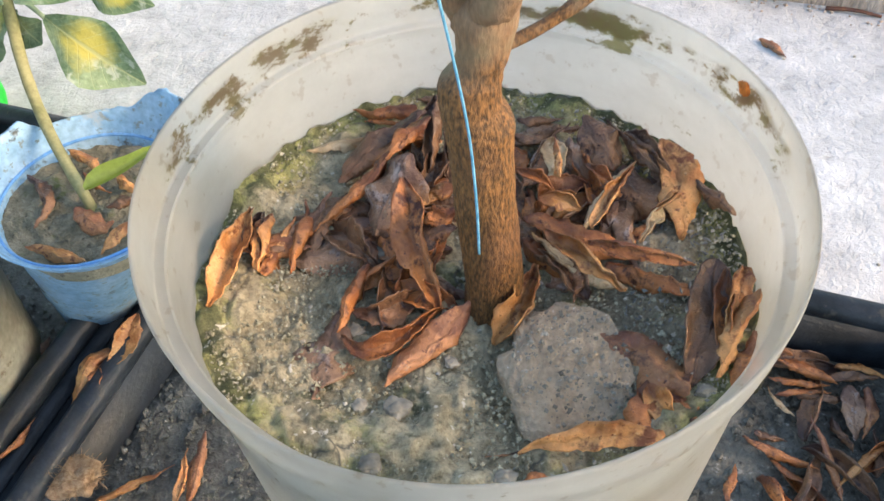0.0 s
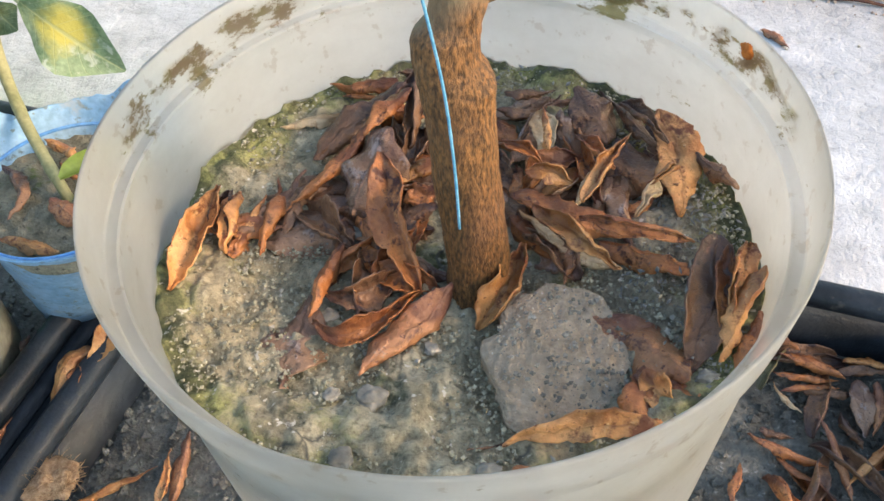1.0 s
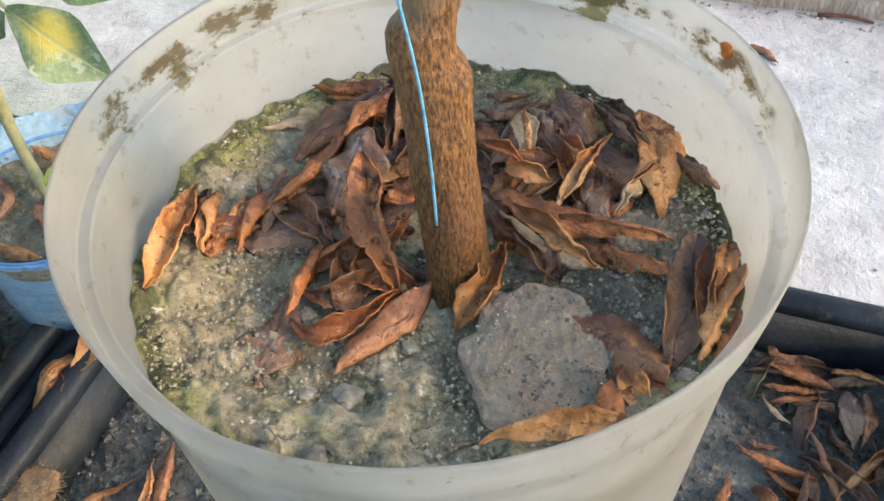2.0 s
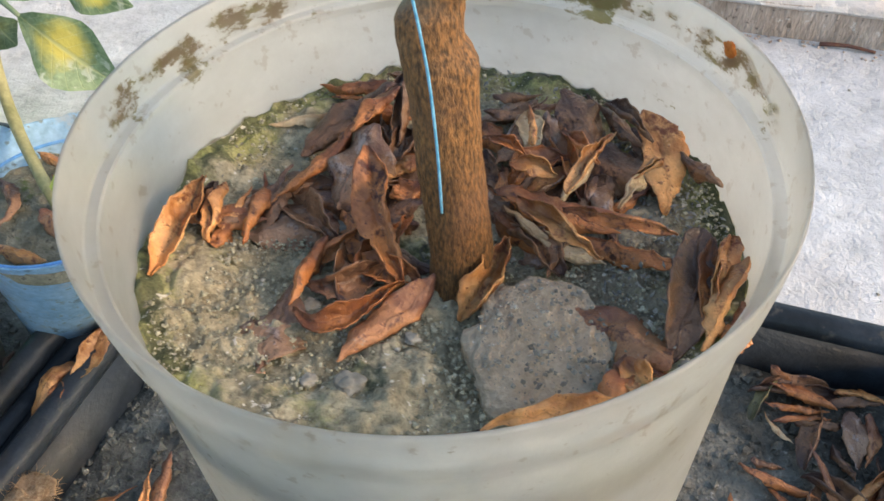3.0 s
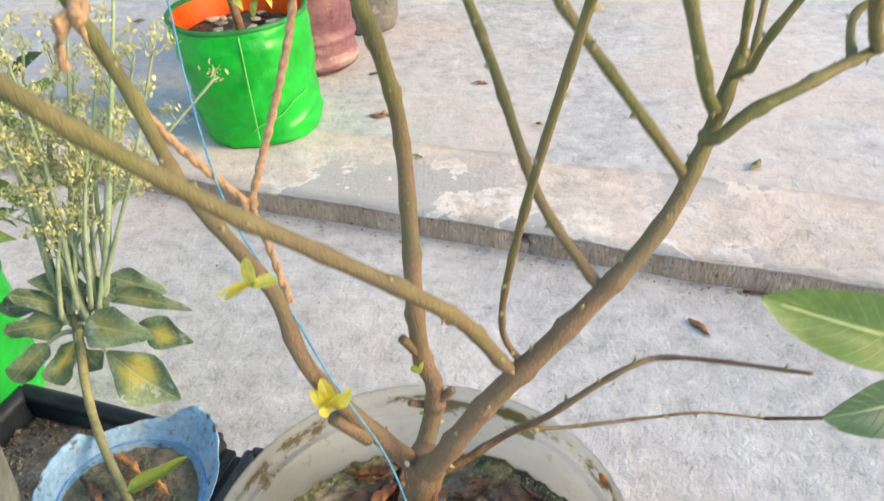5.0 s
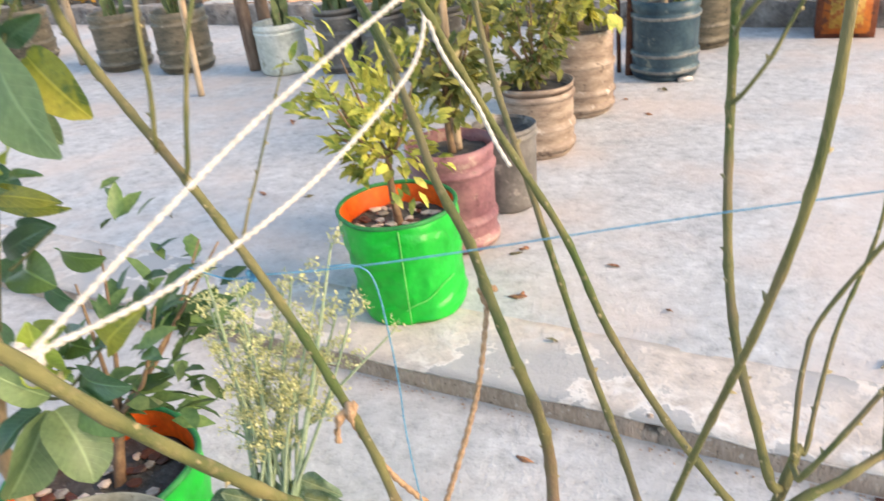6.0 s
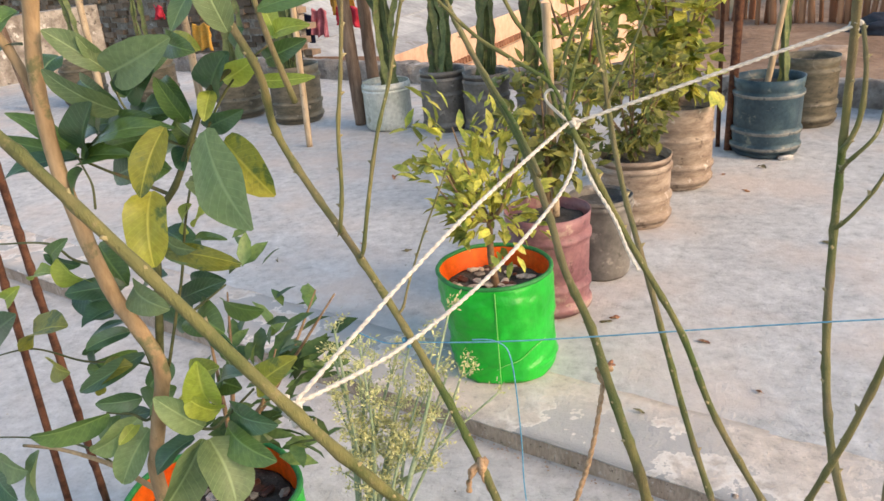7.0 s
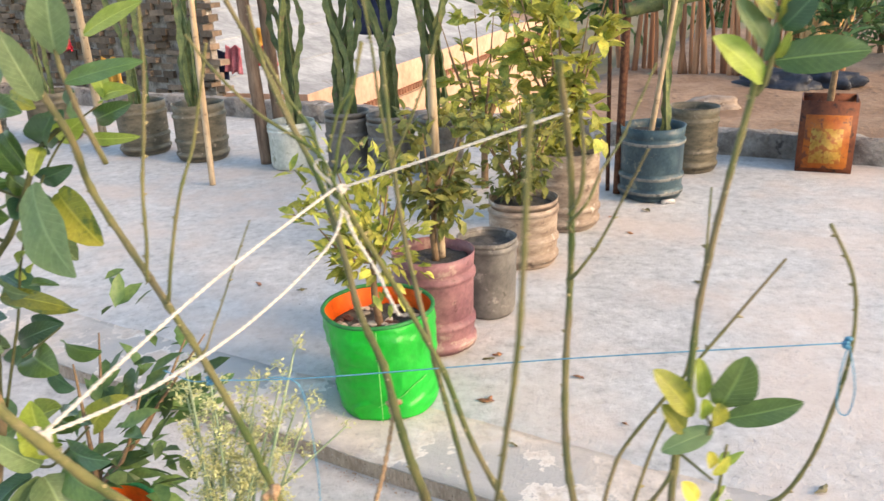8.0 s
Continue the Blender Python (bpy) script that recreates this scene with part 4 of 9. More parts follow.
stones("soil_chips", 900, chip_bed, (0.0012, 0.0034), M["chip"], "dark slivers of leaf litter on the soil", 6, 0.6, 0.32)
for x, y, s in ((0.004, 0.271, 0.0068), (0.009, 0.198, 0.0053), (-0.008, 0.234, 0.0034), (0.046, 0.169, 0.0038), (-0.004, 0.200, 0.0028), (-0.015, 0.186, 0.0027), (0.002, 0.175, 0.0041), (0.117, 0.197, 0.0032), (0.029, 0.219, 0.0029)):
    bm = bmesh.new()
    bmesh.ops.create_icosphere(bm, subdivisions=4, radius=s * 0.8)
    for v in bm.verts:
        v.co = Vector((v.co.x * 1.25, v.co.y, v.co.z * 0.6)) * (1 + 0.45 * noise.noise(v.co * (1.6 / s) + Vector((x * 90, 0, 0))) + 0.16 * noise.noise(v.co * (5 / s)) + 0.07 * noise.noise(v.co * (14 / s)))
    ob = tagged(link_mesh("pebble", bm, M["stone"]), "small pale pebble on the soil", "pebble", "pebbles")
    ob.location = (x, y, soil_z(x, y) + s * 0.4)

LITTER = {"o": ("dried olive-grey dead leaf", "dead_o"), "t": ("tan curled dead leaf", "dead_t"), "b": ("russet brown curled dead leaf", "dead_b"), "d": ("dark brown dead leaf", "dead_d"),
          "m": ("mottled purplish grey dead leaf", "dead_m"), "n": ("mottled orange-brown dead leaf", "dead_n"), "p": ("pale straw-coloured dead leaf", "dead_p")}


def litter(kind, width, curl, face, *mid, where="on the soil of the tub", group="dead leaves in the tub", floor=None, n=24, m=12):
    """A dry leaf along its midrib, through the points mid from stalk to tip. curl: how far each side bends, in radians, towards face (below 0: away from it)."""
    path = smooth_path(mid, 12)
    run = [0.0]
    for p, q in zip(path, path[1:]):
        run.append(run[-1] + (q - p).length)
    seed = int(abs(mid[0][0] * 7919 + mid[0][1] * 1543 + mid[-1][0] * 331) * 1000)
    rnd = random.Random(seed)
    ph, peak, slack, crease = rnd.random() * 6, rnd.uniform(0.36, 0.60), rnd.uniform(0.7, 1.3), rnd.choice((0.0, 0.15, 0.4))
    left, right = rnd.choice(((0.6, 1.8), (1.8, 0.6), (1.1, 1.1), (0.3, 1.5), (1.5, 0.3)))
    shift = Vector((seed % 97, seed % 13, seed % 7))
    centre = Vector(path[len(path) // 2])
    verts, faces, k = [], [], 0
    for i in range(n + 1):
        t = i / n
        want = run[-1] * t
        while k < len(path) - 2 and run[k + 1] < want:
            k += 1
        f = min(1.0, (want - run[k]) / max(run[k + 1] - run[k], 1e-9))
        p = path[k].lerp(path[k + 1], f)
        d = (path[min(k + 2, len(path) - 1)] - path[max(k - 1, 0)]).normalized()
        up = Vector(face)
        up = (up - d * up.dot(d)).normalized()
        side = d.cross(up)
        warp = t ** (math.log(0.5) / math.log(peak))
        half = width * 0.43 * (math.sin(math.pi * min(0.995, warp * 0.97 + 0.02)) ** 0.95 + 0.03)
        bend = curl * (1.75 if abs(curl) > 0.6 else 1.15) * (1.0 + 0.35 * math.sin(t * 4 * slack + ph)) + 0.02
        for j in range(m + 1):
            v = j / m * 2 - 1
            rim = half * (1 + 0.20 * noise.noise(Vector((t * 5, v * 0.9, seed % 31))) + 0.08 * noise.noise(Vector((t * 23, v * 0.9, seed % 29))))
            arc = max(-2.9, min(2.9, bend * (left if v < 0 else right)))
            across = math.copysign(rim * math.sin(arc * abs(v)) / arc, v)
            rise = rim * (1 - math.cos(arc * abs(v))) / arc
            rise += math.copysign(crease, curl) * half * abs(v)
            rise += 0.24 * half * abs(v) ** 1.5 * math.sin(t * 9 * slack + ph + 2.2 * (v > 0)) - half * 0.08 * math.exp(-(v / 0.13) ** 2)
            q = p + side * across + up * rise
            q += (noise.noise_vector(q * 90 + shift) * 0.0020 + noise.noise_vector(q * 260 + shift) * 0.0013 + noise.noise_vector(q * 700) * 0.0005) * (0.35 + 0.65 * min(1.0, width / 0.012))
            low = (soil_z(q.x, q.y) if floor is None else floor) - 0.0015
            q.z = max(q.z, low)
            verts.append(q - centre)
    for i in range(n):
        for j in range(m):
            c = i * (m + 1) + j
            faces.append((c, c + 1, c + m + 2, c + m + 1))
    text, key = LITTER[kind]
    ob = link_mesh("dead_leaf", leaf_uv(pydata("dead_leaf", verts, faces), n, m), M[key])
    ob.location = centre
    ob.modifiers.new("thickness", "SOLIDIFY").thickness = 0.0005
    return tagged(ob, text + " " + where, "dead leaf", group)


litter("t", 0.0165, 0.9, (0, -0.7, 0.7), (-0.0510, 0.2830, 0.4140), (-0.0570, 0.2620, 0.4110), (-0.0640, 0.2390, 0.4070))
litter("d", 0.0120, 0.8, (0, -0.6, 0.7), (-0.0470, 0.2840, 0.4110), (-0.0480, 0.2720, 0.4080), (-0.0480, 0.2630, 0.4020))
litter("t", 0.0125, 1.2, (-0.3, -0.6, 0.7), (-0.0430, 0.2810, 0.4130), (-0.0440, 0.2700, 0.4090), (-0.0480, 0.2580, 0.4030))
litter("t", 0.0090, -1.1, (0.2, -0.6, 0.7), (-0.0340, 0.2830, 0.4090), (-0.0390, 0.2750, 0.4070), (-0.0430, 0.2660, 0.4040))
litter("b", 0.0130, -0.6, (0, -0.6, 0.7), (-0.0430, 0.2700, 0.4050), (-0.0450, 0.2640, 0.4030), (-0.0460, 0.2590, 0.4010))
litter("d", 0.0170, -0.9, (0, -0.4, 0.9), (-0.0200, 0.2990, 0.4050), (-0.0300, 0.2830, 0.4050), (-0.0460, 0.2670, 0.4050))
litter("b", 0.0150, -1.4, (0, -0.4, 0.9), (0.0050, 0.3120, 0.4160), (-0.0070, 0.2990, 0.4090), (-0.0270, 0.2780, 0.4050))
litter("d", 0.0200, -0.8, (-0.2, -0.5, 0.8), (0.0220, 0.3320, 0.4220), (0.0050, 0.3210, 0.4150), (-0.0180, 0.3060, 0.4050))
litter("b", 0.0120, -1.4, (0, -0.4, 0.9), (0.0230, 0.3240, 0.4240), (0.0130, 0.3160, 0.4200), (0.0030, 0.3090, 0.4150))
litter("b", 0.0120, -0.8, (0, -0.4, 0.9), (0.0160, 0.3450, 0.4110), (0.0010, 0.3440, 0.4110), (-0.0140, 0.3450, 0.4110))
litter("b", 0.0070, -1.2, (0, -0.5, 0.9), (0.0170, 0.3380, 0.4090), (0.0060, 0.3380, 0.4090), (-0.0080, 0.3410, 0.4090))
litter("p", 0.0085, -0.6, (0, -0.4, 0.9), (-0.0060, 0.3320, 0.4060), (-0.0190, 0.3280, 0.4070), (-0.0330, 0.3250, 0.4070))
litter("d", 0.0140, 1.2, (-0.2, -0.8, 0.5), (0.0250, 0.3410, 0.4220), (0.0260, 0.3260, 0.4130), (0.0200, 0.3080, 0.4000))
litter("d", 0.0080, 1.4, (0, -0.8, 0.5), (0.0300, 0.3310, 0.4110), (0.0300, 0.3180, 0.4040), (0.0280, 0.3040, 0.3970))
litter("d", 0.0110, -0.8, (0, -0.6, 0.8), (0.0160, 0.3450, 0.4170), (0.0220, 0.3440, 0.4170), (0.0280, 0.3420, 0.4140))
litter("m", 0.0360, -0.5, (-0.2, -0.6, 0.8), (0.0150, 0.3080, 0.4180), (0.0050, 0.2920, 0.4110), (-0.0020, 0.2780, 0.4000))
litter("m", 0.0348, -0.35, (0, -0.25, 1), (-0.0000, 0.2880, 0.4000), (-0.0170, 0.2730, 0.4010), (-0.0370, 0.2670, 0.4000))
litter("b", 0.0215, 1.05, (0.35, -0.8, 0.5), (0.0120, 0.2900, 0.4210), (0.0150, 0.2690, 0.4120), (0.0210, 0.2520, 0.4050), (0.0250, 0.2410, 0.3950))
litter("b", 0.0135, -1.1, (0, -0.5, 0.8), (-0.0040, 0.2620, 0.4020), (-0.0110, 0.2410, 0.4060), (-0.0140, 0.2290, 0.4010))
litter("m", 0.0270, -0.3, (0, -0.2, 1), (-0.0140, 0.2400, 0.3990), (-0.0180, 0.2230, 0.3990), (-0.0230, 0.2060, 0.3990))
litter("m", 0.0050, -1.6, (0, -0.2, 1), (-0.0210, 0.2090, 0.3990), (-0.0210, 0.2020, 0.4000), (-0.0230, 0.1940, 0.4000))
litter("b", 0.0145, 1.1, (0, -0.6, 0.8), (-0.0120, 0.2280, 0.4010), (-0.0010, 0.2220, 0.4010), (0.0120, 0.2280, 0.4010), (0.0270, 0.2420, 0.3980))
litter("d", 0.0150, 0.7, (0, -0.6, 0.8), (-0.0110, 0.2420, 0.3980), (0.0030, 0.2400, 0.3990), (0.0190, 0.2500, 0.3980))
litter("d", 0.0150, -0.6, (0, -0.4, 0.9), (0.0050, 0.2510, 0.3960), (0.0110, 0.2530, 0.3980), (0.0220, 0.2500, 0.3970))
litter("n", 0.0180, -0.9, (0, -0.4, 0.9), (0.0390, 0.2430, 0.4010), (0.0260, 0.2260, 0.4000), (0.0040, 0.2070, 0.3970))
litter("t", 0.0110, -0.9, (0, -0.5, 0.9), (0.0330, 0.2960, 0.4090), (0.0240, 0.2920, 0.4070), (0.0170, 0.2880, 0.4040))
litter("b", 0.0135, -0.7, (0, -0.6, 0.8), (0.0340, 0.2870, 0.4060), (0.0270, 0.2830, 0.4040), (0.0170, 0.2820, 0.4010))
litter("d", 0.0140, -0.6, (0, -0.5, 0.9), (0.0330, 0.2800, 0.4010), (0.0260, 0.2790, 0.4000), (0.0150, 0.2780, 0.3970))
litter("d", 0.0130, -0.6, (0, -0.5, 0.9), (0.0300, 0.2720, 0.3970), (0.0230, 0.2720, 0.3960), (0.0150, 0.2710, 0.3940))
litter("m", 0.0045, -1.8, (0, -0.3, 0.9), (0.0150, 0.2820, 0.4000), (0.0080, 0.2790, 0.4010), (-0.0010, 0.2810, 0.4000))
litter("b", 0.0190, -0.9, (0, -0.4, 0.9), (0.0610, 0.2780, 0.4090), (0.0800, 0.2650, 0.4080), (0.1060, 0.2560, 0.4040))
litter("p", 0.0115, -0.9, (0, -0.4, 0.9), (0.0640, 0.2720, 0.4060), (0.0750, 0.2570, 0.4040), (0.0870, 0.2500, 0.4000), (0.0980, 0.2460, 0.3970))
litter("b", 0.0150, -0.7, (0, -0.4, 0.9), (0.0590, 0.2730, 0.4010), (0.0690, 0.2600, 0.3990), (0.0790, 0.2520, 0.3970))
litter("b", 0.0135, -0.9, (0, -0.4, 0.9), (0.0920, 0.2570, 0.4010), (0.1070, 0.2500, 0.4030), (0.1250, 0.2390, 0.4040))
litter("t", 0.0200, 1.6, (0.2, -0.6, 0.7), (0.0640, 0.2570, 0.4040), (0.0560, 0.2400, 0.4000), (0.0460, 0.2260, 0.3930))
litter("m", 0.0156, -0.4, (0, -0.3, 0.9), (0.0690, 0.2530, 0.3950), (0.0750, 0.2540, 0.3960), (0.0830, 0.2580, 0.3950))
litter("d", 0.0090, -1.4, (0, -0.4, 0.9), (0.0610, 0.3370, 0.4100), (0.0730, 0.3340, 0.4110), (0.0840, 0.3360, 0.4100))
litter("d", 0.0110, -1.0, (0, -0.5, 0.9), (0.0590, 0.3260, 0.4100), (0.0700, 0.3240, 0.4100), (0.0800, 0.3300, 0.4120))
litter("m", 0.0050, -2.2, (0, -0.5, 0.9), (0.0840, 0.3260, 0.4150), (0.0740, 0.3190, 0.4110), (0.0660, 0.3130, 0.4050), (0.0690, 0.3050, 0.4000))
litter("p", 0.0110, 0.4, (0, -0.9, 0.4), (0.0740, 0.3170, 0.4150), (0.0760, 0.3060, 0.4100), (0.0750, 0.2990, 0.4030))
litter("m", 0.0186, -0.7, (0, -0.7, 0.7), (0.0830, 0.3180, 0.4140), (0.0850, 0.3080, 0.4090), (0.0900, 0.3000, 0.4050))
litter("b", 0.0130, -0.4, (0, -0.9, 0.5), (0.0580, 0.3220, 0.4060), (0.0610, 0.3160, 0.4040), (0.0640, 0.3110, 0.3990))
litter("d", 0.0110, 0.9, (0, -0.7, 0.6), (0.0570, 0.3080, 0.4020), (0.0600, 0.2990, 0.3990), (0.0630, 0.2890, 0.3960))
litter("d", 0.0240, -0.6, (0, -0.7, 0.7), (0.0910, 0.3250, 0.4190), (0.0960, 0.3130, 0.4140), (0.1020, 0.3010, 0.4070))
litter("d", 0.0125, -1.5, (0, -0.5, 0.8), (0.1000, 0.3250, 0.4170), (0.1110, 0.3090, 0.4140), (0.1220, 0.2940, 0.4100))
litter("d", 0.0085, -1.4, (0, -0.5, 0.8), (0.1160, 0.3090, 0.4110), (0.1200, 0.3000, 0.4100), (0.1200, 0.2880, 0.4060))
litter("d", 0.0270, -0.5, (0, -0.6, 0.8), (0.1040, 0.3010, 0.4120), (0.1090, 0.2860, 0.4100), (0.1230, 0.2760, 0.4090))
litter("d", 0.0200, -0.5, (0, -0.6, 0.8), (0.1060, 0.2900, 0.4080), (0.1030, 0.2830, 0.4050), (0.0980, 0.2750, 0.4000))
litter("p", 0.0115, -1.4, (0, -0.5, 0.8), (0.1060, 0.2970, 0.4200), (0.0960, 0.2860, 0.4140), (0.0840, 0.2720, 0.4040))
litter("b", 0.0165, 0.8, (0, -0.7, 0.7), (0.0880, 0.2940, 0.4100), (0.0750, 0.2900, 0.4090), (0.0650, 0.2840, 0.4030))
litter("t", 0.0135, -0.9, (0, -0.5, 0.8), (0.0920, 0.2870, 0.4090), (0.0810, 0.2840, 0.4060), (0.0720, 0.2800, 0.4010))
litter("m", 0.0168, -0.7, (0, -0.6, 0.8), (0.1020, 0.2900, 0.4060), (0.0980, 0.2800, 0.4040), (0.0920, 0.2710, 0.3990))
litter("b", 0.0110, -1.1, (0, -0.5, 0.8), (0.1180, 0.2770, 0.4080), (0.1090, 0.2730, 0.4040), (0.0970, 0.2690, 0.3990))
litter("t", 0.0210, -0.4, (0, -0.9, 0.5), (0.1190, 0.3060, 0.4220), (0.1240, 0.2920, 0.4180), (0.1250, 0.2800, 0.4120), (0.1230, 0.2670, 0.4030))
litter("d", 0.0115, -1.0, (0, -0.6, 0.8), (0.1290, 0.2920, 0.4150), (0.1350, 0.2790, 0.4150), (0.1440, 0.2690, 0.4150))
litter("d", 0.0200, 0.6, (-0.3, -0.7, 0.7), (0.1290, 0.2450, 0.4170), (0.1230, 0.2230, 0.4120), (0.1120, 0.1980, 0.4050))
litter("b", 0.0100, 1.0, (-0.5, -0.6, 0.7), (0.1310, 0.2410, 0.4160), (0.1290, 0.2260, 0.4130), (0.1230, 0.2070, 0.4080))
litter("t", 0.0115, -0.8, (-0.4, -0.6, 0.7), (0.1390, 0.2270, 0.4210), (0.1300, 0.2140, 0.4160), (0.1200, 0.2000, 0.4070))
litter("t", 0.0110, 0.8, (-0.4, -0.6, 0.7), (0.1380, 0.2400, 0.4180), (0.1330, 0.2260, 0.4150), (0.1270, 0.2140, 0.4110))
litter("b", 0.0125, -0.6, (-0.4, -0.5, 0.8), (0.1370, 0.2150, 0.4150), (0.1320, 0.2050, 0.4130), (0.1250, 0.1950, 0.4090))
litter("n", 0.0270, -0.35, (0, -0.25, 1), (0.0830, 0.2250, 0.4000), (0.0970, 0.2150, 0.4040), (0.1120, 0.1960, 0.4080))
litter("b", 0.0170, -0.4, (0, -0.5, 0.9), (0.0980, 0.2020, 0.4060), (0.0960, 0.1900, 0.4060), (0.0950, 0.1770, 0.4050))
litter("t", 0.0110, 0.5, (0, -0.5, 0.9), (0.0970, 0.2000, 0.4080), (0.0990, 0.1920, 0.4080), (0.1030, 0.1840, 0.4060))
litter("t", 0.0099, 1.1, (0.1, -0.5, 0.8), (0.1030, 0.2850, 0.4280), (0.0930, 0.2705, 0.4280), (0.0830, 0.2560, 0.4240))
litter("b", 0.0087, 1.2, (0.1, -0.5, 0.8), (0.0830, 0.2530, 0.4200), (0.1020, 0.2480, 0.4200), (0.1210, 0.2430, 0.4160))
litter("t", 0.0099, -1.0, (0.1, -0.5, 0.8), (0.0740, 0.3030, 0.4280), (0.0750, 0.2940, 0.4280), (0.0760, 0.2850, 0.4240))
litter("t", 0.0093, 1.0, (0.1, -0.5, 0.8), (0.0650, 0.2700, 0.4280), (0.0730, 0.2685, 0.4280), (0.0810, 0.2670, 0.4240))
litter("p", 0.0081, 1.0, (0.1, -0.5, 0.8), (0.1000, 0.2490, 0.4240), (0.1065, 0.2580, 0.4240), (0.1130, 0.2670, 0.4200))
litter("d", 0.0087, 1.3, (0.1, -0.5, 0.8), (0.1050, 0.3090, 0.4240), (0.1125, 0.2990, 0.4240), (0.1200, 0.2890, 0.4200))
litter("t", 0.0105, 1.1, (0.1, -0.5, 0.8), (0.0670, 0.2580, 0.4210), (0.0805, 0.2450, 0.4210), (0.0940, 0.2320, 0.4170))
litter("b", 0.0093, 1.1, (0.1, -0.5, 0.8), (0.0850, 0.2880, 0.4270), (0.0910, 0.2805, 0.4270), (0.0970, 0.2730, 0.4230))
litter("t", 0.0081, 1.2, (0.1, -0.5, 0.8), (0.1080, 0.2630, 0.4240), (0.1140, 0.2690, 0.4240), (0.1200, 0.2750, 0.4200))
litter("b", 0.0081, 1.2, (0.1, -0.5, 0.8), (0.0560, 0.2880, 0.4260), (0.0640, 0.2835, 0.4260), (0.0720, 0.2790, 0.4220))
litter("t", 0.0105, 0.5, (0.1, -0.7, 0.7), (0.1000, 0.1770, 0.4100), (0.0750, 0.1800, 0.4080), (0.0500, 0.1785, 0.4020))
litter("d", 0.0022, -1.8, (0, -0.35, 1), (0.0510, 0.1790, 0.4000), (0.0460, 0.1780, 0.4000), (0.0400, 0.1780, 0.3990))
litter("b", 0.0100, -0.6, (0, -0.4, 0.9), (0.1060, 0.1970, 0.4050), (0.1080, 0.1910, 0.4060), (0.1120, 0.1830, 0.4070))
litter("b", 0.0070, -0.7, (0, -0.4, 0.9), (0.0510, 0.1660, 0.4040), (0.0570, 0.1670, 0.4050), (0.0620, 0.1670, 0.4030))
litter("d", 0.0150, -0.7, (0, -0.4, 0.9), (0.0210, 0.3290, 0.4050), (0.0150, 0.3130, 0.4030), (0.0110, 0.3000, 0.4000))
litter("d", 0.0150, -0.7, (0, -0.4, 0.9), (0.0800, 0.3000, 0.4020), (0.0720, 0.2910, 0.3990), (0.0660, 0.2830, 0.3970))
litter("d", 0.0150, -0.5, (0, -0.4, 0.9), (0.0930, 0.2970, 0.4040), (0.0850, 0.2850, 0.4000), (0.0770, 0.2730, 0.3970))
litter("d", 0.0160, -0.6, (0, -0.4, 0.9), (0.1150, 0.2980, 0.4080), (0.1220, 0.2860, 0.4070), (0.1290, 0.2770, 0.4060))
litter("b", 0.0150, -0.6, (0, -0.4, 0.9), (0.0500, 0.3010, 0.3990), (0.0590, 0.2830, 0.3970), (0.0670, 0.2690, 0.3950))
litter("d", 0.0150, -0.6, (0, -0.4, 0.9), (0.0040, 0.2800, 0.3970), (0.0110, 0.2740, 0.3960), (0.0170, 0.2630, 0.3950))

rl = random.Random(21)
for k in range(52):
    u, v, reach = rl.choice(((0.084, 0.300, 0.02), (0.090, 0.310, 0.02), (0.105, 0.290, 0.016), (0.060, 0.315, 0.02), (0.005, 0.318, 0.018), (-0.005, 0.290, 0.018), (0.020, 0.300, 0.014), (0.075, 0.280, 0.014), (-0.012, 0.275, 0.015), (0.010, 0.262, 0.012)))
    u, v, a, long = u + rl.gauss(0, reach), v + rl.gauss(0, reach * 0.8), rl.uniform(0, 6.28), rl.uniform(0.015, 0.022)
    if math.hypot(u - TUB[0], v - TUB[1]) < 0.084 and math.hypot(u - 0.0455, v - 0.247) > 0.024:
        z0 = soil_z(u, v) + rl.uniform(0.002, 0.006)
        litter(rl.choice("dddbdm"), rl.uniform(0.012, 0.018), rl.choice((-1.0, -0.7, 0.8)), (rl.uniform(-0.4, 0.4), -0.4, 0.8), (u - long * math.cos(a), v - long * math.sin(a), z0), (u, v, z0 + 0.004), (u + long * math.cos(a), v + long * math.sin(a), z0), where="heaped round the trunk")

tree = thing("citrus_tree", "pruned leafless citrus tree with bare green branches growing from the tub", "tree")


def stem_rings(rings, seed, sides=30):
    """An upright stem through rings (x, y, z, radius), knobbly, with a closed rounded top."""
    centres = smooth_path([r[:3] for r in rings], 6)
    n, m = len(centres), len(rings) - 1
    verts, faces = [], []
    for i, c in enumerate(centres):
        t = i / (n - 1) * m
        k = min(int(t), m - 1)
        r = rings[k][3] + (rings[k + 1][3] - rings[k][3]) * (t - k)
        for a in range(sides):
            d = Vector((math.cos(a * 2 * math.pi / sides), math.sin(a * 2 * math.pi / sides), 0))
            q = Vector(c) * 60 + d * 0.9 + Vector((seed, 0, 0))
            verts.append(Vector(c) + d * r * (1 + 0.09 * noise.noise(q) + 0.035 * noise.noise(q * 4)))
    for i in range(n - 1):
        for a in range(sides):
            b = (a + 1) % sides
            faces.append((i * sides + a, i * sides + b, (i + 1) * sides + b, (i + 1) * sides + a))
    faces += [tuple(range(sides - 1, -1, -1)), tuple((n - 1) * sides + a for a in range(sides))]
    return pydata("stem", verts, faces)


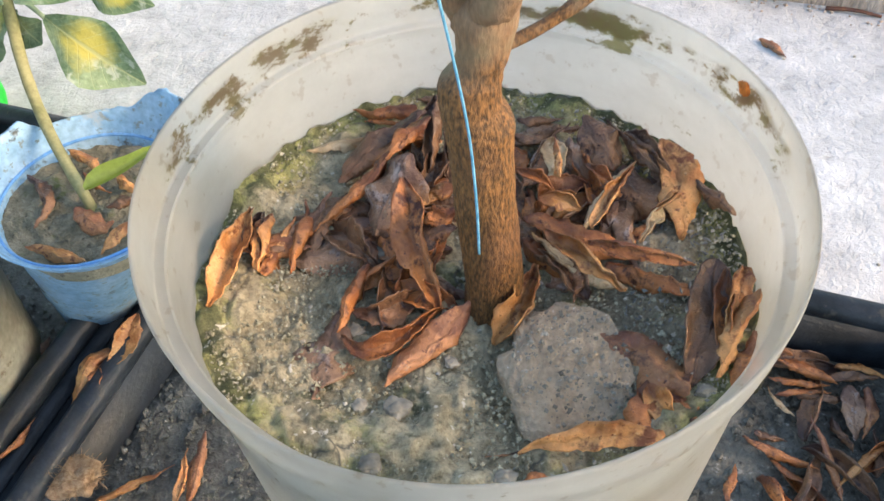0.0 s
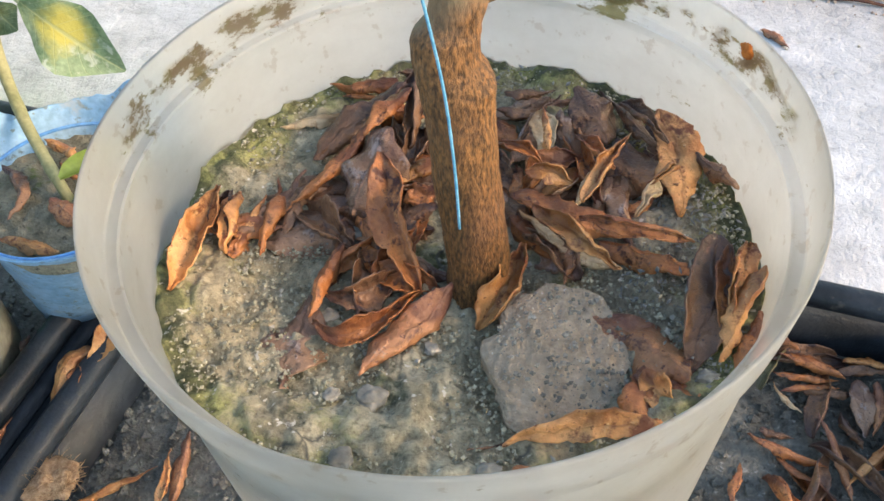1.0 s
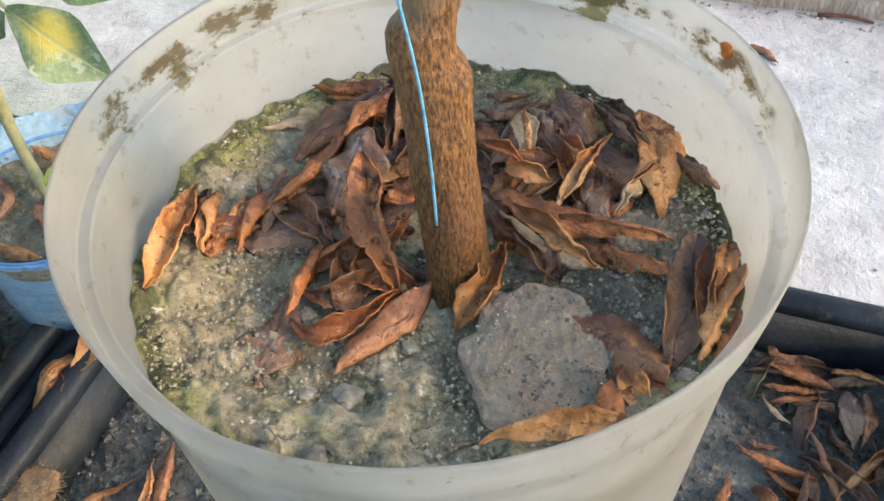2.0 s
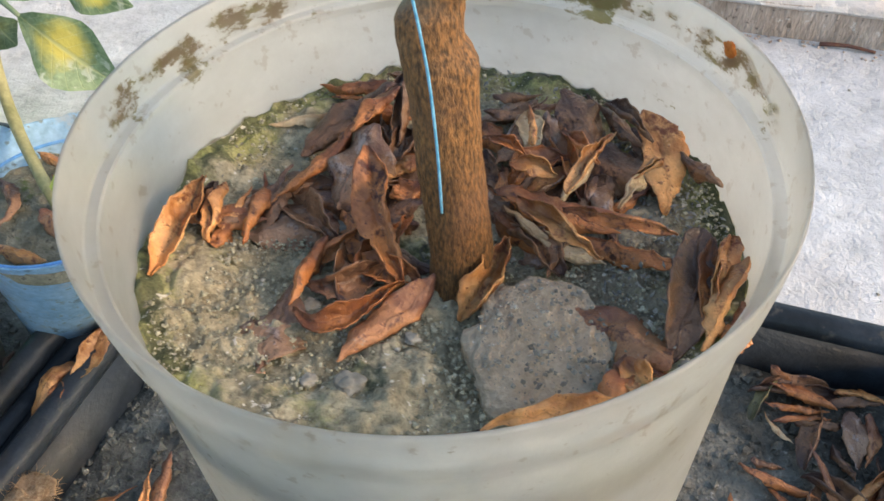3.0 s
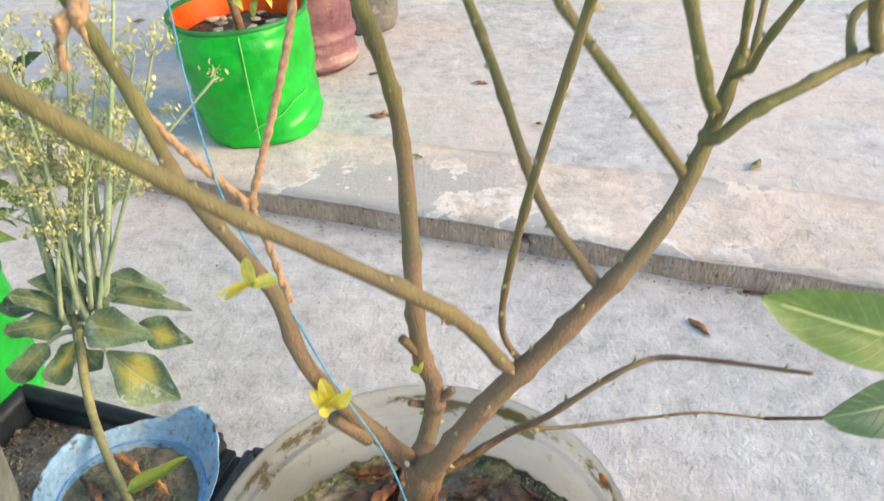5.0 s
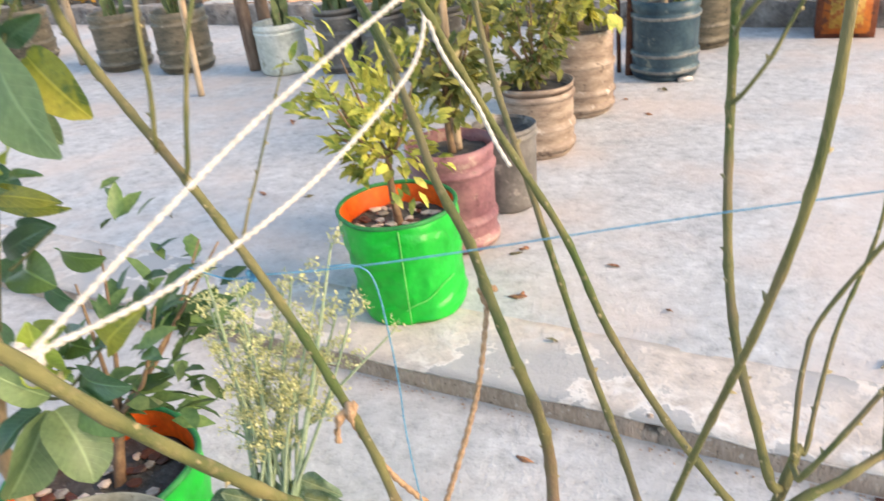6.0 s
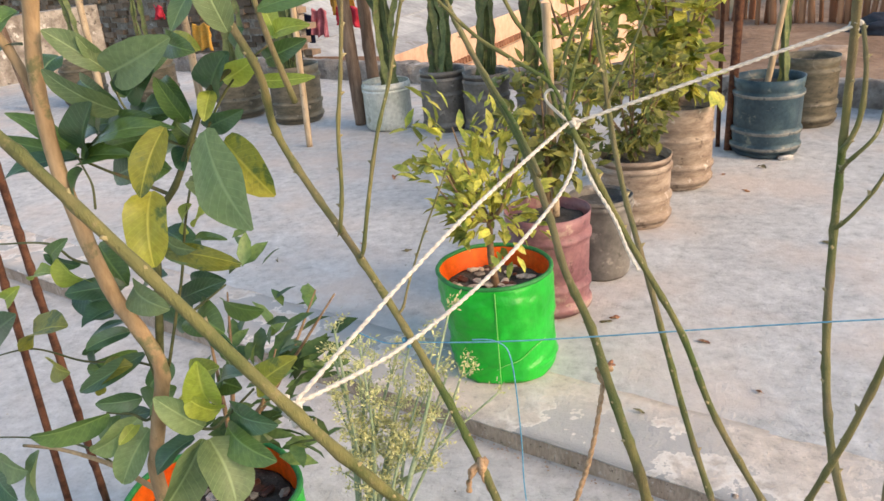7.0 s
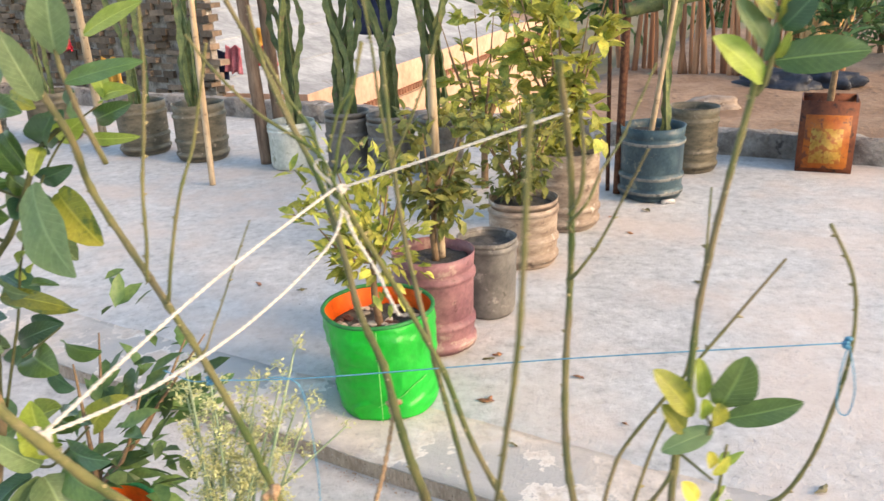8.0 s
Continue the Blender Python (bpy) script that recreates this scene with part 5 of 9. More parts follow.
part("trunk", stem_rings([(0.0455, 0.2459, 0.372, 0.0132), (0.0455, 0.2459, 0.3845, 0.0126), (0.0460, 0.2471, 0.3945, 0.0112), (0.0465, 0.2486, 0.4075, 0.0110), (0.0460, 0.2500, 0.4195, 0.0110), (0.0450, 0.2516, 0.4340, 0.0110), (0.0440, 0.2531, 0.4470, 0.0110), (0.0432, 0.2546, 0.4595, 0.0110), (0.0428, 0.2557, 0.4690, 0.0110), (0.0425, 0.2563, 0.4750, 0.0113), (0.0424, 0.2569, 0.4795, 0.0117), (0.0413, 0.2572, 0.4830, 0.0113), (0.0398, 0.2577, 0.4870, 0.0103), (0.0395, 0.2581, 0.4905, 0.0102), (0.0397, 0.2584, 0.4935, 0.0101), (0.0403, 0.2587, 0.4958, 0.0098), (0.0414, 0.2590, 0.4980, 0.0086), (0.0427, 0.2593, 0.5005, 0.0080), (0.0438, 0.2597, 0.5045, 0.0081), (0.0445, 0.2604, 0.5105, 0.0087), (0.0449, 0.2608, 0.5145, 0.0096), (0.0452, 0.2614, 0.5190, 0.0100), (0.0452, 0.2620, 0.5235, 0.0085), (0.0452, 0.2625, 0.5265, 0.0040)], 1, 44), M["bark"], tree, "corky brown trunk with a swollen graft shoulder, smooth and reddish above it")


def branch(pts, r0, r1, knots=0.36, step=0.027, sides=10, seed=0, ease=1.0):
    ob = part("branch", tube(pts, r0 * 0.92, r1 * 0.97, sides, 14, knots, step, True, seed, 0.0, ease), M["bark"], tree)
    rnd = random.Random(seed + 50)
    path = smooth_path(pts, 14)
    verts, faces, since = [], [], 0.01
    for i in range(3, len(path) - 2):
        since += (path[i] - path[i - 1]).length
        if since < 0.016:
            continue
        since = rnd.uniform(-0.012, 0.003)
        d = (path[i + 1] - path[i - 1]).normalized()
        out = d.cross(Vector((rnd.gauss(0, 1), rnd.gauss(0, 1), rnd.gauss(0, 1)))).normalized()
        r = r1 + (r0 - r1) * (1 - i / len(path)) ** ease
        s = rnd.uniform(0.0008, 0.0013)
        c = path[i] + out * r * 0.9
        side = d.cross(out)
        k = len(verts)
        verts += [c + d * s * 1.4, c + side * s, c - d * s * 1.4, c - side * s, c + out * s * rnd.uniform(1.2, 3.0) + d * s]
        faces += [(k, k + 1, k + 4), (k + 1, k + 2, k + 4), (k + 2, k + 3, k + 4), (k + 3, k, k + 4)]
    if faces:
        tagged(part("bud_cluster", pydata("bud_cluster", verts, faces), M["bud"], ob, "pale dormant buds and thorn stubs"), "", "", "", "stuff")
    return ob


branch([(0.041, 0.266, 0.510), (0.005, 0.239, 0.603), (-0.010, 0.253, 0.640), (-0.040, 0.272, 0.676), (-0.056, 0.281, 0.719), (-0.084, 0.295, 0.774), (-0.118, 0.315, 0.821), (-0.150, 0.326, 0.869), (-0.187, 0.346, 0.909), (-0.208, 0.349, 0.948), (-0.204, 0.329, 0.994), (-0.234, 0.321, 1.059)], 0.0054, 0.0027, seed=0, ease=6.0)
branch([(-0.164, 0.334, 0.884), (-0.157, 0.319, 0.890), (-0.153, 0.320, 0.917), (-0.153, 0.326, 0.952), (-0.149, 0.332, 0.989), (-0.147, 0.342, 1.031), (-0.148, 0.351, 1.077)], 0.0015, 0.0012, seed=1)
branch([(-0.150, 0.326, 0.868), (-0.144, 0.321, 0.874), (-0.138, 0.325, 0.907), (-0.132, 0.338, 0.947), (-0.128, 0.359, 0.976), (-0.122, 0.368, 1.010), (-0.111, 0.367, 1.047)], 0.0015, 0.0011, seed=2)
branch([(-0.124, 0.317, 0.831), (-0.120, 0.319, 0.835), (-0.119, 0.330, 0.845), (-0.117, 0.346, 0.858), (-0.111, 0.354, 0.877), (-0.102, 0.358, 0.899), (-0.095, 0.366, 0.919)], 0.0010, 0.0005, seed=3)
branch([(0.041, 0.266, 0.510), (0.049, 0.284, 0.527), (0.051, 0.288, 0.546), (0.046, 0.292, 0.560), (0.044, 0.298, 0.590), (0.042, 0.338, 0.651), (0.036, 0.336, 0.697), (0.024, 0.336, 0.738), (0.010, 0.354, 0.770), (-0.003, 0.373, 0.800), (-0.021, 0.383, 0.837), (-0.031, 0.395, 0.866), (-0.044, 0.414, 0.893), (-0.064, 0.446, 0.921), (-0.096, 0.485, 0.960), (-0.125, 0.507, 1.008), (-0.153, 0.501, 1.070)], 0.0054, 0.0020, seed=4, ease=1.6)
branch([(0.041, 0.266, 0.510), (0.052, 0.248, 0.537), (0.076, 0.245, 0.579), (0.113, 0.251, 0.620), (0.149, 0.264, 0.662), (0.175, 0.290, 0.715)], 0.0066, 0.0028, seed=5)
branch([(0.090, 0.247, 0.595), (0.083, 0.245, 0.599), (0.068, 0.228, 0.636), (0.054, 0.213, 0.662), (0.024, 0.211, 0.684), (-0.013, 0.205, 0.714), (-0.049, 0.178, 0.771), (-0.082, 0.111, 0.882), (-0.149, 0.087, 0.988), (-0.172, 0.083, 1.017), (-0.192, 0.079, 1.043)], 0.0034, 0.0021, seed=6)
branch([(0.091, 0.248, 0.596), (0.081, 0.246, 0.621), (0.085, 0.213, 0.698), (0.103, 0.180, 0.807), (0.115, 0.148, 0.890), (0.122, 0.137, 0.949), (0.126, 0.142, 1.038)], 0.0015, 0.0014, seed=7)
branch([(0.122, 0.254, 0.630), (0.099, 0.276, 0.660), (0.083, 0.300, 0.704), (0.062, 0.328, 0.759), (0.039, 0.352, 0.835), (0.012, 0.397, 0.919), (-0.006, 0.445, 1.030)], 0.0024, 0.0017, seed=8)
branch([(0.154, 0.269, 0.672), (0.131, 0.271, 0.703), (0.103, 0.285, 0.740), (0.076, 0.299, 0.785), (0.055, 0.311, 0.834), (0.023, 0.321, 0.889), (-0.006, 0.304, 0.958)], 0.0024, 0.0018, seed=9)
branch([(0.165, 0.280, 0.694), (0.157, 0.271, 0.707), (0.150, 0.281, 0.735), (0.141, 0.302, 0.775), (0.139, 0.329, 0.823), (0.141, 0.353, 0.888), (0.140, 0.352, 0.961), (0.132, 0.318, 1.036)], 0.0028, 0.0022, seed=10)
branch([(0.140, 0.352, 0.930), (0.147, 0.352, 0.948), (0.148, 0.354, 0.975), (0.145, 0.360, 1.000)], 0.0018, 0.0012, seed=11)
branch([(0.141, 0.352, 0.919), (0.140, 0.332, 0.931), (0.151, 0.328, 0.947), (0.160, 0.350, 0.962), (0.172, 0.372, 0.976), (0.184, 0.391, 0.998), (0.196, 0.407, 1.023)], 0.0013, 0.0007, seed=12)
branch([(0.141, 0.351, 0.884), (0.147, 0.345, 0.894), (0.157, 0.345, 0.909), (0.166, 0.349, 0.925), (0.173, 0.344, 0.943), (0.180, 0.336, 0.962), (0.187, 0.329, 0.981)], 0.0013, 0.0007, seed=13)
branch([(0.175, 0.290, 0.715), (0.166, 0.269, 0.726), (0.164, 0.266, 0.750), (0.170, 0.283, 0.773), (0.182, 0.299, 0.792), (0.222, 0.312, 0.844), (0.275, 0.332, 0.910)], 0.0017, 0.0009, seed=14)
branch([(0.175, 0.290, 0.715), (0.178, 0.289, 0.712), (0.186, 0.305, 0.733), (0.200, 0.330, 0.764), (0.222, 0.353, 0.813), (0.234, 0.384, 0.869), (0.240, 0.415, 0.933)], 0.0015, 0.0008, seed=15)
branch([(0.171, 0.286, 0.706), (0.166, 0.259, 0.721), (0.163, 0.244, 0.736), (0.172, 0.241, 0.755), (0.188, 0.245, 0.778), (0.204, 0.247, 0.810), (0.212, 0.262, 0.860)], 0.0017, 0.0012, seed=16)
branch([(0.161, 0.276, 0.686), (0.163, 0.269, 0.689), (0.175, 0.270, 0.699), (0.194, 0.277, 0.704), (0.216, 0.294, 0.704), (0.242, 0.311, 0.705)], 0.0029, 0.0022, seed=17)
branch([(0.221, 0.297, 0.704), (0.236, 0.330, 0.712), (0.262, 0.330, 0.722), (0.288, 0.330, 0.731), (0.306, 0.330, 0.767), (0.315, 0.330, 0.807), (0.320, 0.330, 0.841), (0.320, 0.330, 0.873), (0.314, 0.330, 0.903), (0.298, 0.330, 0.934)], 0.0020, 0.0011, seed=18)
branch([(0.235, 0.306, 0.705), (0.211, 0.273, 0.736), (0.208, 0.276, 0.779), (0.216, 0.294, 0.827), (0.222, 0.317, 0.881), (0.233, 0.327, 0.949), (0.248, 0.337, 1.021)], 0.0028, 0.0020, seed=19)
branch([(0.041, 0.266, 0.510), (0.054, 0.273, 0.498), (0.087, 0.281, 0.515), (0.103, 0.253, 0.559), (0.133, 0.252, 0.586), (0.156, 0.255, 0.590), (0.193, 0.214, 0.619)], 0.0026, 0.0008, seed=20)
branch([(0.093, 0.270, 0.532), (0.110, 0.274, 0.526), (0.133, 0.279, 0.522), (0.161, 0.286, 0.517), (0.192, 0.293, 0.511), (0.226, 0.294, 0.503)], 0.0012, 0.0006, seed=21)

branch([(-0.041, 0.410, 0.898), (-0.063, 0.440, 0.928), (-0.092, 0.470, 0.963), (-0.117, 0.495, 0.997), (-0.130, 0.505, 1.029), (-0.135, 0.505, 1.065)], 0.0022, 0.0017, seed=22)
branch([(-0.015, 0.320, 0.981), (-0.007, 0.325, 1.007), (0.002, 0.330, 1.022), (0.009, 0.335, 1.048)], 0.0012, 0.0008, seed=23)
branch([(-0.007, 0.312, 0.969), (0.002, 0.316, 0.982), (0.011, 0.320, 0.991)], 0.0009, 0.0006, seed=24)
branch([(-0.007, 0.306, 0.962), (-0.018, 0.312, 0.981), (-0.040, 0.316, 0.995), (-0.061, 0.320, 1.008), (-0.089, 0.324, 1.035), (-0.106, 0.328, 1.056)], 0.0013, 0.0009, seed=25)
branch([(-0.006, 0.304, 0.955), (-0.014, 0.312, 0.962), (-0.023, 0.316, 0.995), (-0.038, 0.320, 1.016), (-0.056, 0.324, 1.050)], 0.0015, 0.0010, seed=26)
branch([(-0.006, 0.304, 0.955), (-0.010, 0.312, 0.963), (-0.005, 0.316, 0.991), (0.005, 0.320, 1.020), (0.011, 0.324, 1.050)], 0.0013, 0.0009, seed=27)
branch([(0.005, 0.406, 0.945), (0.006, 0.405, 0.952), (-0.002, 0.411, 0.998), (-0.006, 0.417, 1.034), (-0.013, 0.423, 1.075)], 0.0013, 0.0009, seed=28)
branch([(0.004, 0.412, 0.945), (0.007, 0.405, 0.953), (0.025, 0.411, 0.993), (0.036, 0.417, 1.023), (0.041, 0.423, 1.044)], 0.0012, 0.0007, seed=29)


# ---- trays ----
def tray(u0, u1, v0, v1, label, fill=0.070):
    t = thing("planter_tray", label, "planter", "black planter trays")
    w, top = 0.012, 0.122
    part("tray_bottom", box(u0 + 0.002, u1 - 0.002, v0 + 0.002, v1 - 0.002, 0.001, 0.012), M["black"], t, "", False)
    for a in ((u0, u1, v1 - w, v1), (u0, u1, v0, v0 + w), (u0, u0 + w, v0 + w, v1 - w), (u1 - w, u1, v0 + w, v1 - w)):
        part("tray_wall", box(*a, 0.002, top - 0.004, 0.001), M["black"], t)
    for p, q in (((u0, v0), (u1, v0)), ((u0, v1), (u1, v1)), ((u0, v0), (u0, v1)), ((u1, v0), (u1, v1))):
        a, b = uv(*p, top), uv(*q, top)
        part("tray_rim", tube([a, a.lerp(b, 0.33) + Vector((0, 0, 0.001)), a.lerp(b, 0.66), b], 0.0115, 0.0115, 10, 8), M["black"], t, "rounded glossy rim")
    bm = box(u0 + w, u1 - w, v0 + w, v1 - w, 0.012, fill, 0, (40, 40, 1), 0.006)
    part("soil", bm, M["soil_tray"], t, "dark crumbly soil")
    return t


first_tray = tray(-0.362, 0.245, 0.03, 0.508, "black plastic planter tray of dark soil and dead leaves")
second_tray = tray(-0.69, -0.412, 0.03, 0.515, "black plastic planter tray of dark soil beside the first", 0.097)
part("tray_lip", box(-0.3865, -0.362, 0.03, 0.508, 0.108, 0.117, 0.002), M["black"], first_tray, "flat folded lip")
part("tray_lip", box(-0.412, -0.3895, 0.03, 0.515, 0.107, 0.116, 0.002), M["black"], second_tray, "flat folded lip")


def in_tray(u0, u1, v0, v1, z):
    def place(rnd):
        p = uv(rnd.uniform(u0, u1), rnd.uniform(v0, v1), z)
        return (p.x, p.y, p.z)
    return place


stones("tray_gravel", 5200, in_tray(-0.35, 0.235, 0.05, 0.49, 0.072), (0.001, 0.007), M["soil_tray"], "dark gravelly crumbs in the tray", 11)
stones("tray_gravel", 2600, in_tray(-0.675, -0.425, 0.05, 0.50, 0.099), (0.001, 0.006), M["soil_tray"], "dark gravelly crumbs in the tray", 12)
litter("b", 0.0150, -1.1, (0, -0.4, 0.9), (0.2770, 0.3960, 0.0930), (0.2970, 0.3880, 0.0910), (0.3230, 0.3750, 0.0870), where="in the black tray", group="dead leaves in the trays", floor=0.077)
litter("b", 0.0110, -1.2, (0, -0.4, 0.9), (0.2710, 0.3830, 0.0870), (0.2910, 0.3790, 0.0870), (0.3170, 0.3740, 0.0840), where="in the black tray", group="dead leaves in the trays", floor=0.077)
litter("b", 0.0085, -1.2, (0, -0.4, 0.9), (0.2730, 0.3680, 0.0820), (0.2940, 0.3700, 0.0830), (0.3170, 0.3690, 0.0820), where="in the black tray", group="dead leaves in the trays", floor=0.077)
litter("p", 0.0065, -0.8, (0, -0.4, 0.9), (0.2690, 0.3750, 0.0870), (0.2750, 0.3610, 0.0850), (0.2840, 0.3500, 0.0830), where="in the black tray", group="dead leaves in the trays", floor=0.077)
litter("d", 0.0120, -1.0, (0, -0.4, 0.9), (0.3150, 0.3790, 0.0870), (0.3400, 0.3800, 0.0870), (0.3640, 0.3780, 0.0850), where="in the black tray", group="dead leaves in the trays", floor=0.077)
litter("m", 0.0228, -0.5, (0, -0.4, 0.9), (0.3280, 0.3720, 0.0890), (0.3290, 0.3540, 0.0870), (0.3220, 0.3270, 0.0830), where="in the black tray", group="dead leaves in the trays", floor=0.077)
litter("n", 0.0150, -0.7, (0, -0.4, 0.9), (0.3440, 0.3690, 0.0880), (0.3410, 0.3500, 0.0860), (0.3290, 0.3300, 0.0830), where="in the black tray", group="dead leaves in the trays", floor=0.077)
litter("b", 0.0140, -1.0, (0, -0.4, 0.9), (0.2390, 0.3340, 0.0870), (0.2580, 0.3220, 0.0860), (0.2900, 0.3070, 0.0820), where="in the black tray", group="dead leaves in the trays", floor=0.077)
litter("d", 0.0120, -1.0, (0, -0.4, 0.9), (0.2480, 0.3370, 0.0840), (0.2600, 0.3330, 0.0840), (0.2720, 0.3280, 0.0830), where="in the black tray", group="dead leaves in the trays", floor=0.077)
litter("n", 0.0150, -1.5, (0, -0.4, 0.9), (0.2920, 0.3470, 0.0890), (0.2960, 0.3170, 0.0880), (0.2970, 0.2780, 0.0860), where="in the black tray", group="dead leaves in the trays", floor=0.077)
litter("t", 0.0120, -1.3, (0, -0.4, 0.9), (0.3440, 0.3220, 0.0900), (0.3190, 0.3060, 0.0890), (0.2950, 0.2890, 0.0870), where="in the black tray", group="dead leaves in the trays", floor=0.077)
litter("d", 0.0140, -1.0, (0, -0.4, 0.9), (0.3100, 0.3480, 0.0850), (0.3160, 0.3330, 0.0840), (0.3190, 0.3180, 0.0820), where="in the black tray", group="dead leaves in the trays", floor=0.077)
litter("b", 0.0120, -0.8, (0, -0.4, 0.9), (0.2160, 0.2830, 0.0830), (0.2250, 0.2980, 0.0830), (0.2300, 0.3140, 0.0820), where="in the black tray", group="dead leaves in the trays", floor=0.077)
litter("b", 0.0120, -0.7, (0, -0.6, 0.8), (0.2820, 0.4120, 0.0930), (0.2880, 0.4050, 0.0930), (0.2950, 0.4000, 0.0890), where="in the black tray", group="dead leaves in the trays", floor=0.077)
litter("d", 0.0140, -0.8, (0, -0.4, 0.9), (0.2870, 0.3740, 0.0820), (0.3070, 0.3680, 0.0820), (0.3270, 0.3630, 0.0820), where="in the black tray", group="dead leaves in the trays", floor=0.077)
litter("t", 0.0120, -1.2, (0, -0.4, 0.9), (0.3240, 0.3890, 0.0890), (0.3460, 0.3860, 0.0880), (0.3680, 0.3750, 0.0870), where="in the black tray", group="dead leaves in the trays", floor=0.077)
litter("d", 0.0150, -0.8, (0, -0.4, 0.9), (0.3370, 0.3380, 0.0830), (0.3370, 0.3190, 0.0830), (0.3280, 0.2980, 0.0820), where="in the black tray", group="dead leaves in the trays", floor=0.077)
litter("d", 0.0140, -0.8, (0, -0.4, 0.9), (0.2950, 0.3950, 0.0890), (0.3080, 0.3910, 0.0870), (0.3120, 0.3830, 0.0850), where="in the black tray", group="dead leaves in the trays", floor=0.077)
litter("n", 0.0200, -0.9, (0, -0.4, 0.9), (-0.1750, 0.3540, 0.0870), (-0.1760, 0.3230, 0.0860), (-0.1800, 0.2930, 0.0820), where="in the black tray", group="dead leaves in the trays", floor=0.077)
litter("t", 0.0130, 1.2, (0, -0.4, 0.9), (-0.1870, 0.3380, 0.0870), (-0.1850, 0.3140, 0.0850), (-0.1900, 0.2930, 0.0820), where="in the black tray", group="dead leaves in the trays", floor=0.077)
litter("t", 0.0140, -1.3, (0, -0.4, 0.9), (-0.1930, 0.3260, 0.0850), (-0.2190, 0.3140, 0.0840), (-0.2540, 0.2980, 0.0830), where="in the black tray", group="dead leaves in the trays", floor=0.077)
for k in range(26):
    c, a, s = uv(rl.uniform(0.125, 0.225), rl.uniform(0.16, 0.49)), rl.uniform(0, 6.28), rl.uniform(0.020, 0.030)
    dead_leaf(c.x - s * math.cos(a), c.y - s * math.sin(a), c.x + s * math.cos(a), c.y + s * math.sin(a), rl.uniform(0.010, 0.014), rl.choice("bdddodb"), 0.074, "in the black tray", rl.uniform(0, 0.003), "dead leaves in the trays")
litter("t", 0.0210, 0.8, (0, -0.5, 0.8), (-0.2310, 0.4340, 0.1360), (-0.2360, 0.4070, 0.1340), (-0.2490, 0.3800, 0.1280), where="lying on the black trays", group="dead leaves in the trays", floor=0.120)
litter("t", 0.0210, -0.8, (-0.2, -0.5, 0.8), (-0.2410, 0.4000, 0.1340), (-0.2610, 0.3860, 0.1340), (-0.2680, 0.3480, 0.1230), where="lying on the black trays", group="dead leaves in the trays", floor=0.120)
litter("b", 0.0110, 0.6, (0, -0.5, 0.8), (-0.2550, 0.3900, 0.1300), (-0.2510, 0.3740, 0.1300), (-0.2600, 0.3650, 0.1250), where="lying on the black trays", group="dead leaves in the trays", floor=0.120)
litter("b", 0.0130, -1.4, (0, -0.4, 0.9), (-0.2930, 0.3480, 0.1260), (-0.3010, 0.3310, 0.1250), (-0.3120, 0.3160, 0.1240), where="lying on the black trays", group="dead leaves in the trays", floor=0.120)
litter("t", 0.0120, -0.6, (0, -0.4, 0.9), (-0.2870, 0.4350, 0.1070), (-0.2980, 0.4290, 0.1070), (-0.3120, 0.4280, 0.1050), where="on the soil of the second tray", group="dead leaves in the trays", floor=0.101)
litter("b", 0.0120, -0.6, (0, -0.4, 0.9), (-0.3350, 0.4200, 0.1070), (-0.3450, 0.4140, 0.1070), (-0.3610, 0.4240, 0.1050), where="on the soil of the second tray", group="dead leaves in the trays", floor=0.101)
litter("m", 0.0144, -0.6, (0, -0.4, 0.9), (-0.3170, 0.4350, 0.1050), (-0.3220, 0.4230, 0.1050), (-0.3320, 0.4080, 0.1040), where="on the soil of the second tray", group="dead leaves in the trays", floor=0.101)
litter("t", 0.0090, -0.8, (0, -0.4, 0.9), (-0.2980, 0.4110, 0.1060), (-0.3050, 0.4000, 0.1060), (-0.3070, 0.3860, 0.1040), where="on the soil of the second tray", group="dead leaves in the trays", floor=0.101)
for row in ((-0.41, 0.40, -0.38, 0.36, 0.012, "p"), (-0.44, 0.33, -0.40, 0.30, 0.012, "b")):
    dead_leaf(*row, 0.100, "on the soil of the second tray", 0.0, "dead leaves in the trays")


# ---- blue pot with the bolting kale ----
bp = thing("flower_pot", "faded sky-blue plastic pot with a broken rim, standing in the tray", "plant pot", "", "", Matrix.Translation((-0.285, 0.478, 0.099)))
LEAN = (0.36, -0.15)
shell = lathe([(0.032, 0.0), (0.036, 0.003), (0.0455, 0.055), (0.0467, 0.057), (0.0535, 0.10), (0.0549, 0.1025), (0.0600, 0.135), (0.0617, 0.1385), (0.0645, 0.146), (0.0655, 0.150), (0.0690, 0.1545), (0.0735, 0.1620), (0.0770, 0.1700), (0.0778, 0.1712),
               (0.0766, 0.1710), (0.0728, 0.1626), (0.0684, 0.1550), (0.0650, 0.1522), (0.0640, 0.1512), (0.0625, 0.148), (0.0600, 0.138), (0.0, 0.134)], 150, 0.0016, 2, LEAN)
TORN = [(0, 0.45), (25, 0.9), (42, 1.7), (62, 2.0), (72, 1.7), (80, 1.05), (105, 0.85), (132, 1.0), (142, 1.75), (165, 1.6), (200, 1.5), (228, 1.0), (255, 0.5), (290, 0.3), (330, 0.3), (360, 0.45)]


def torn_rim(a):
    """How much of the flared rim is left, all round the pot."""
    for (a0, f0), (a1, f1) in zip(TORN, TORN[1:]):
        if a0 <= a <= a1:
            return f0 + (f1 - f0) * (a - a0) / (a1 - a0)


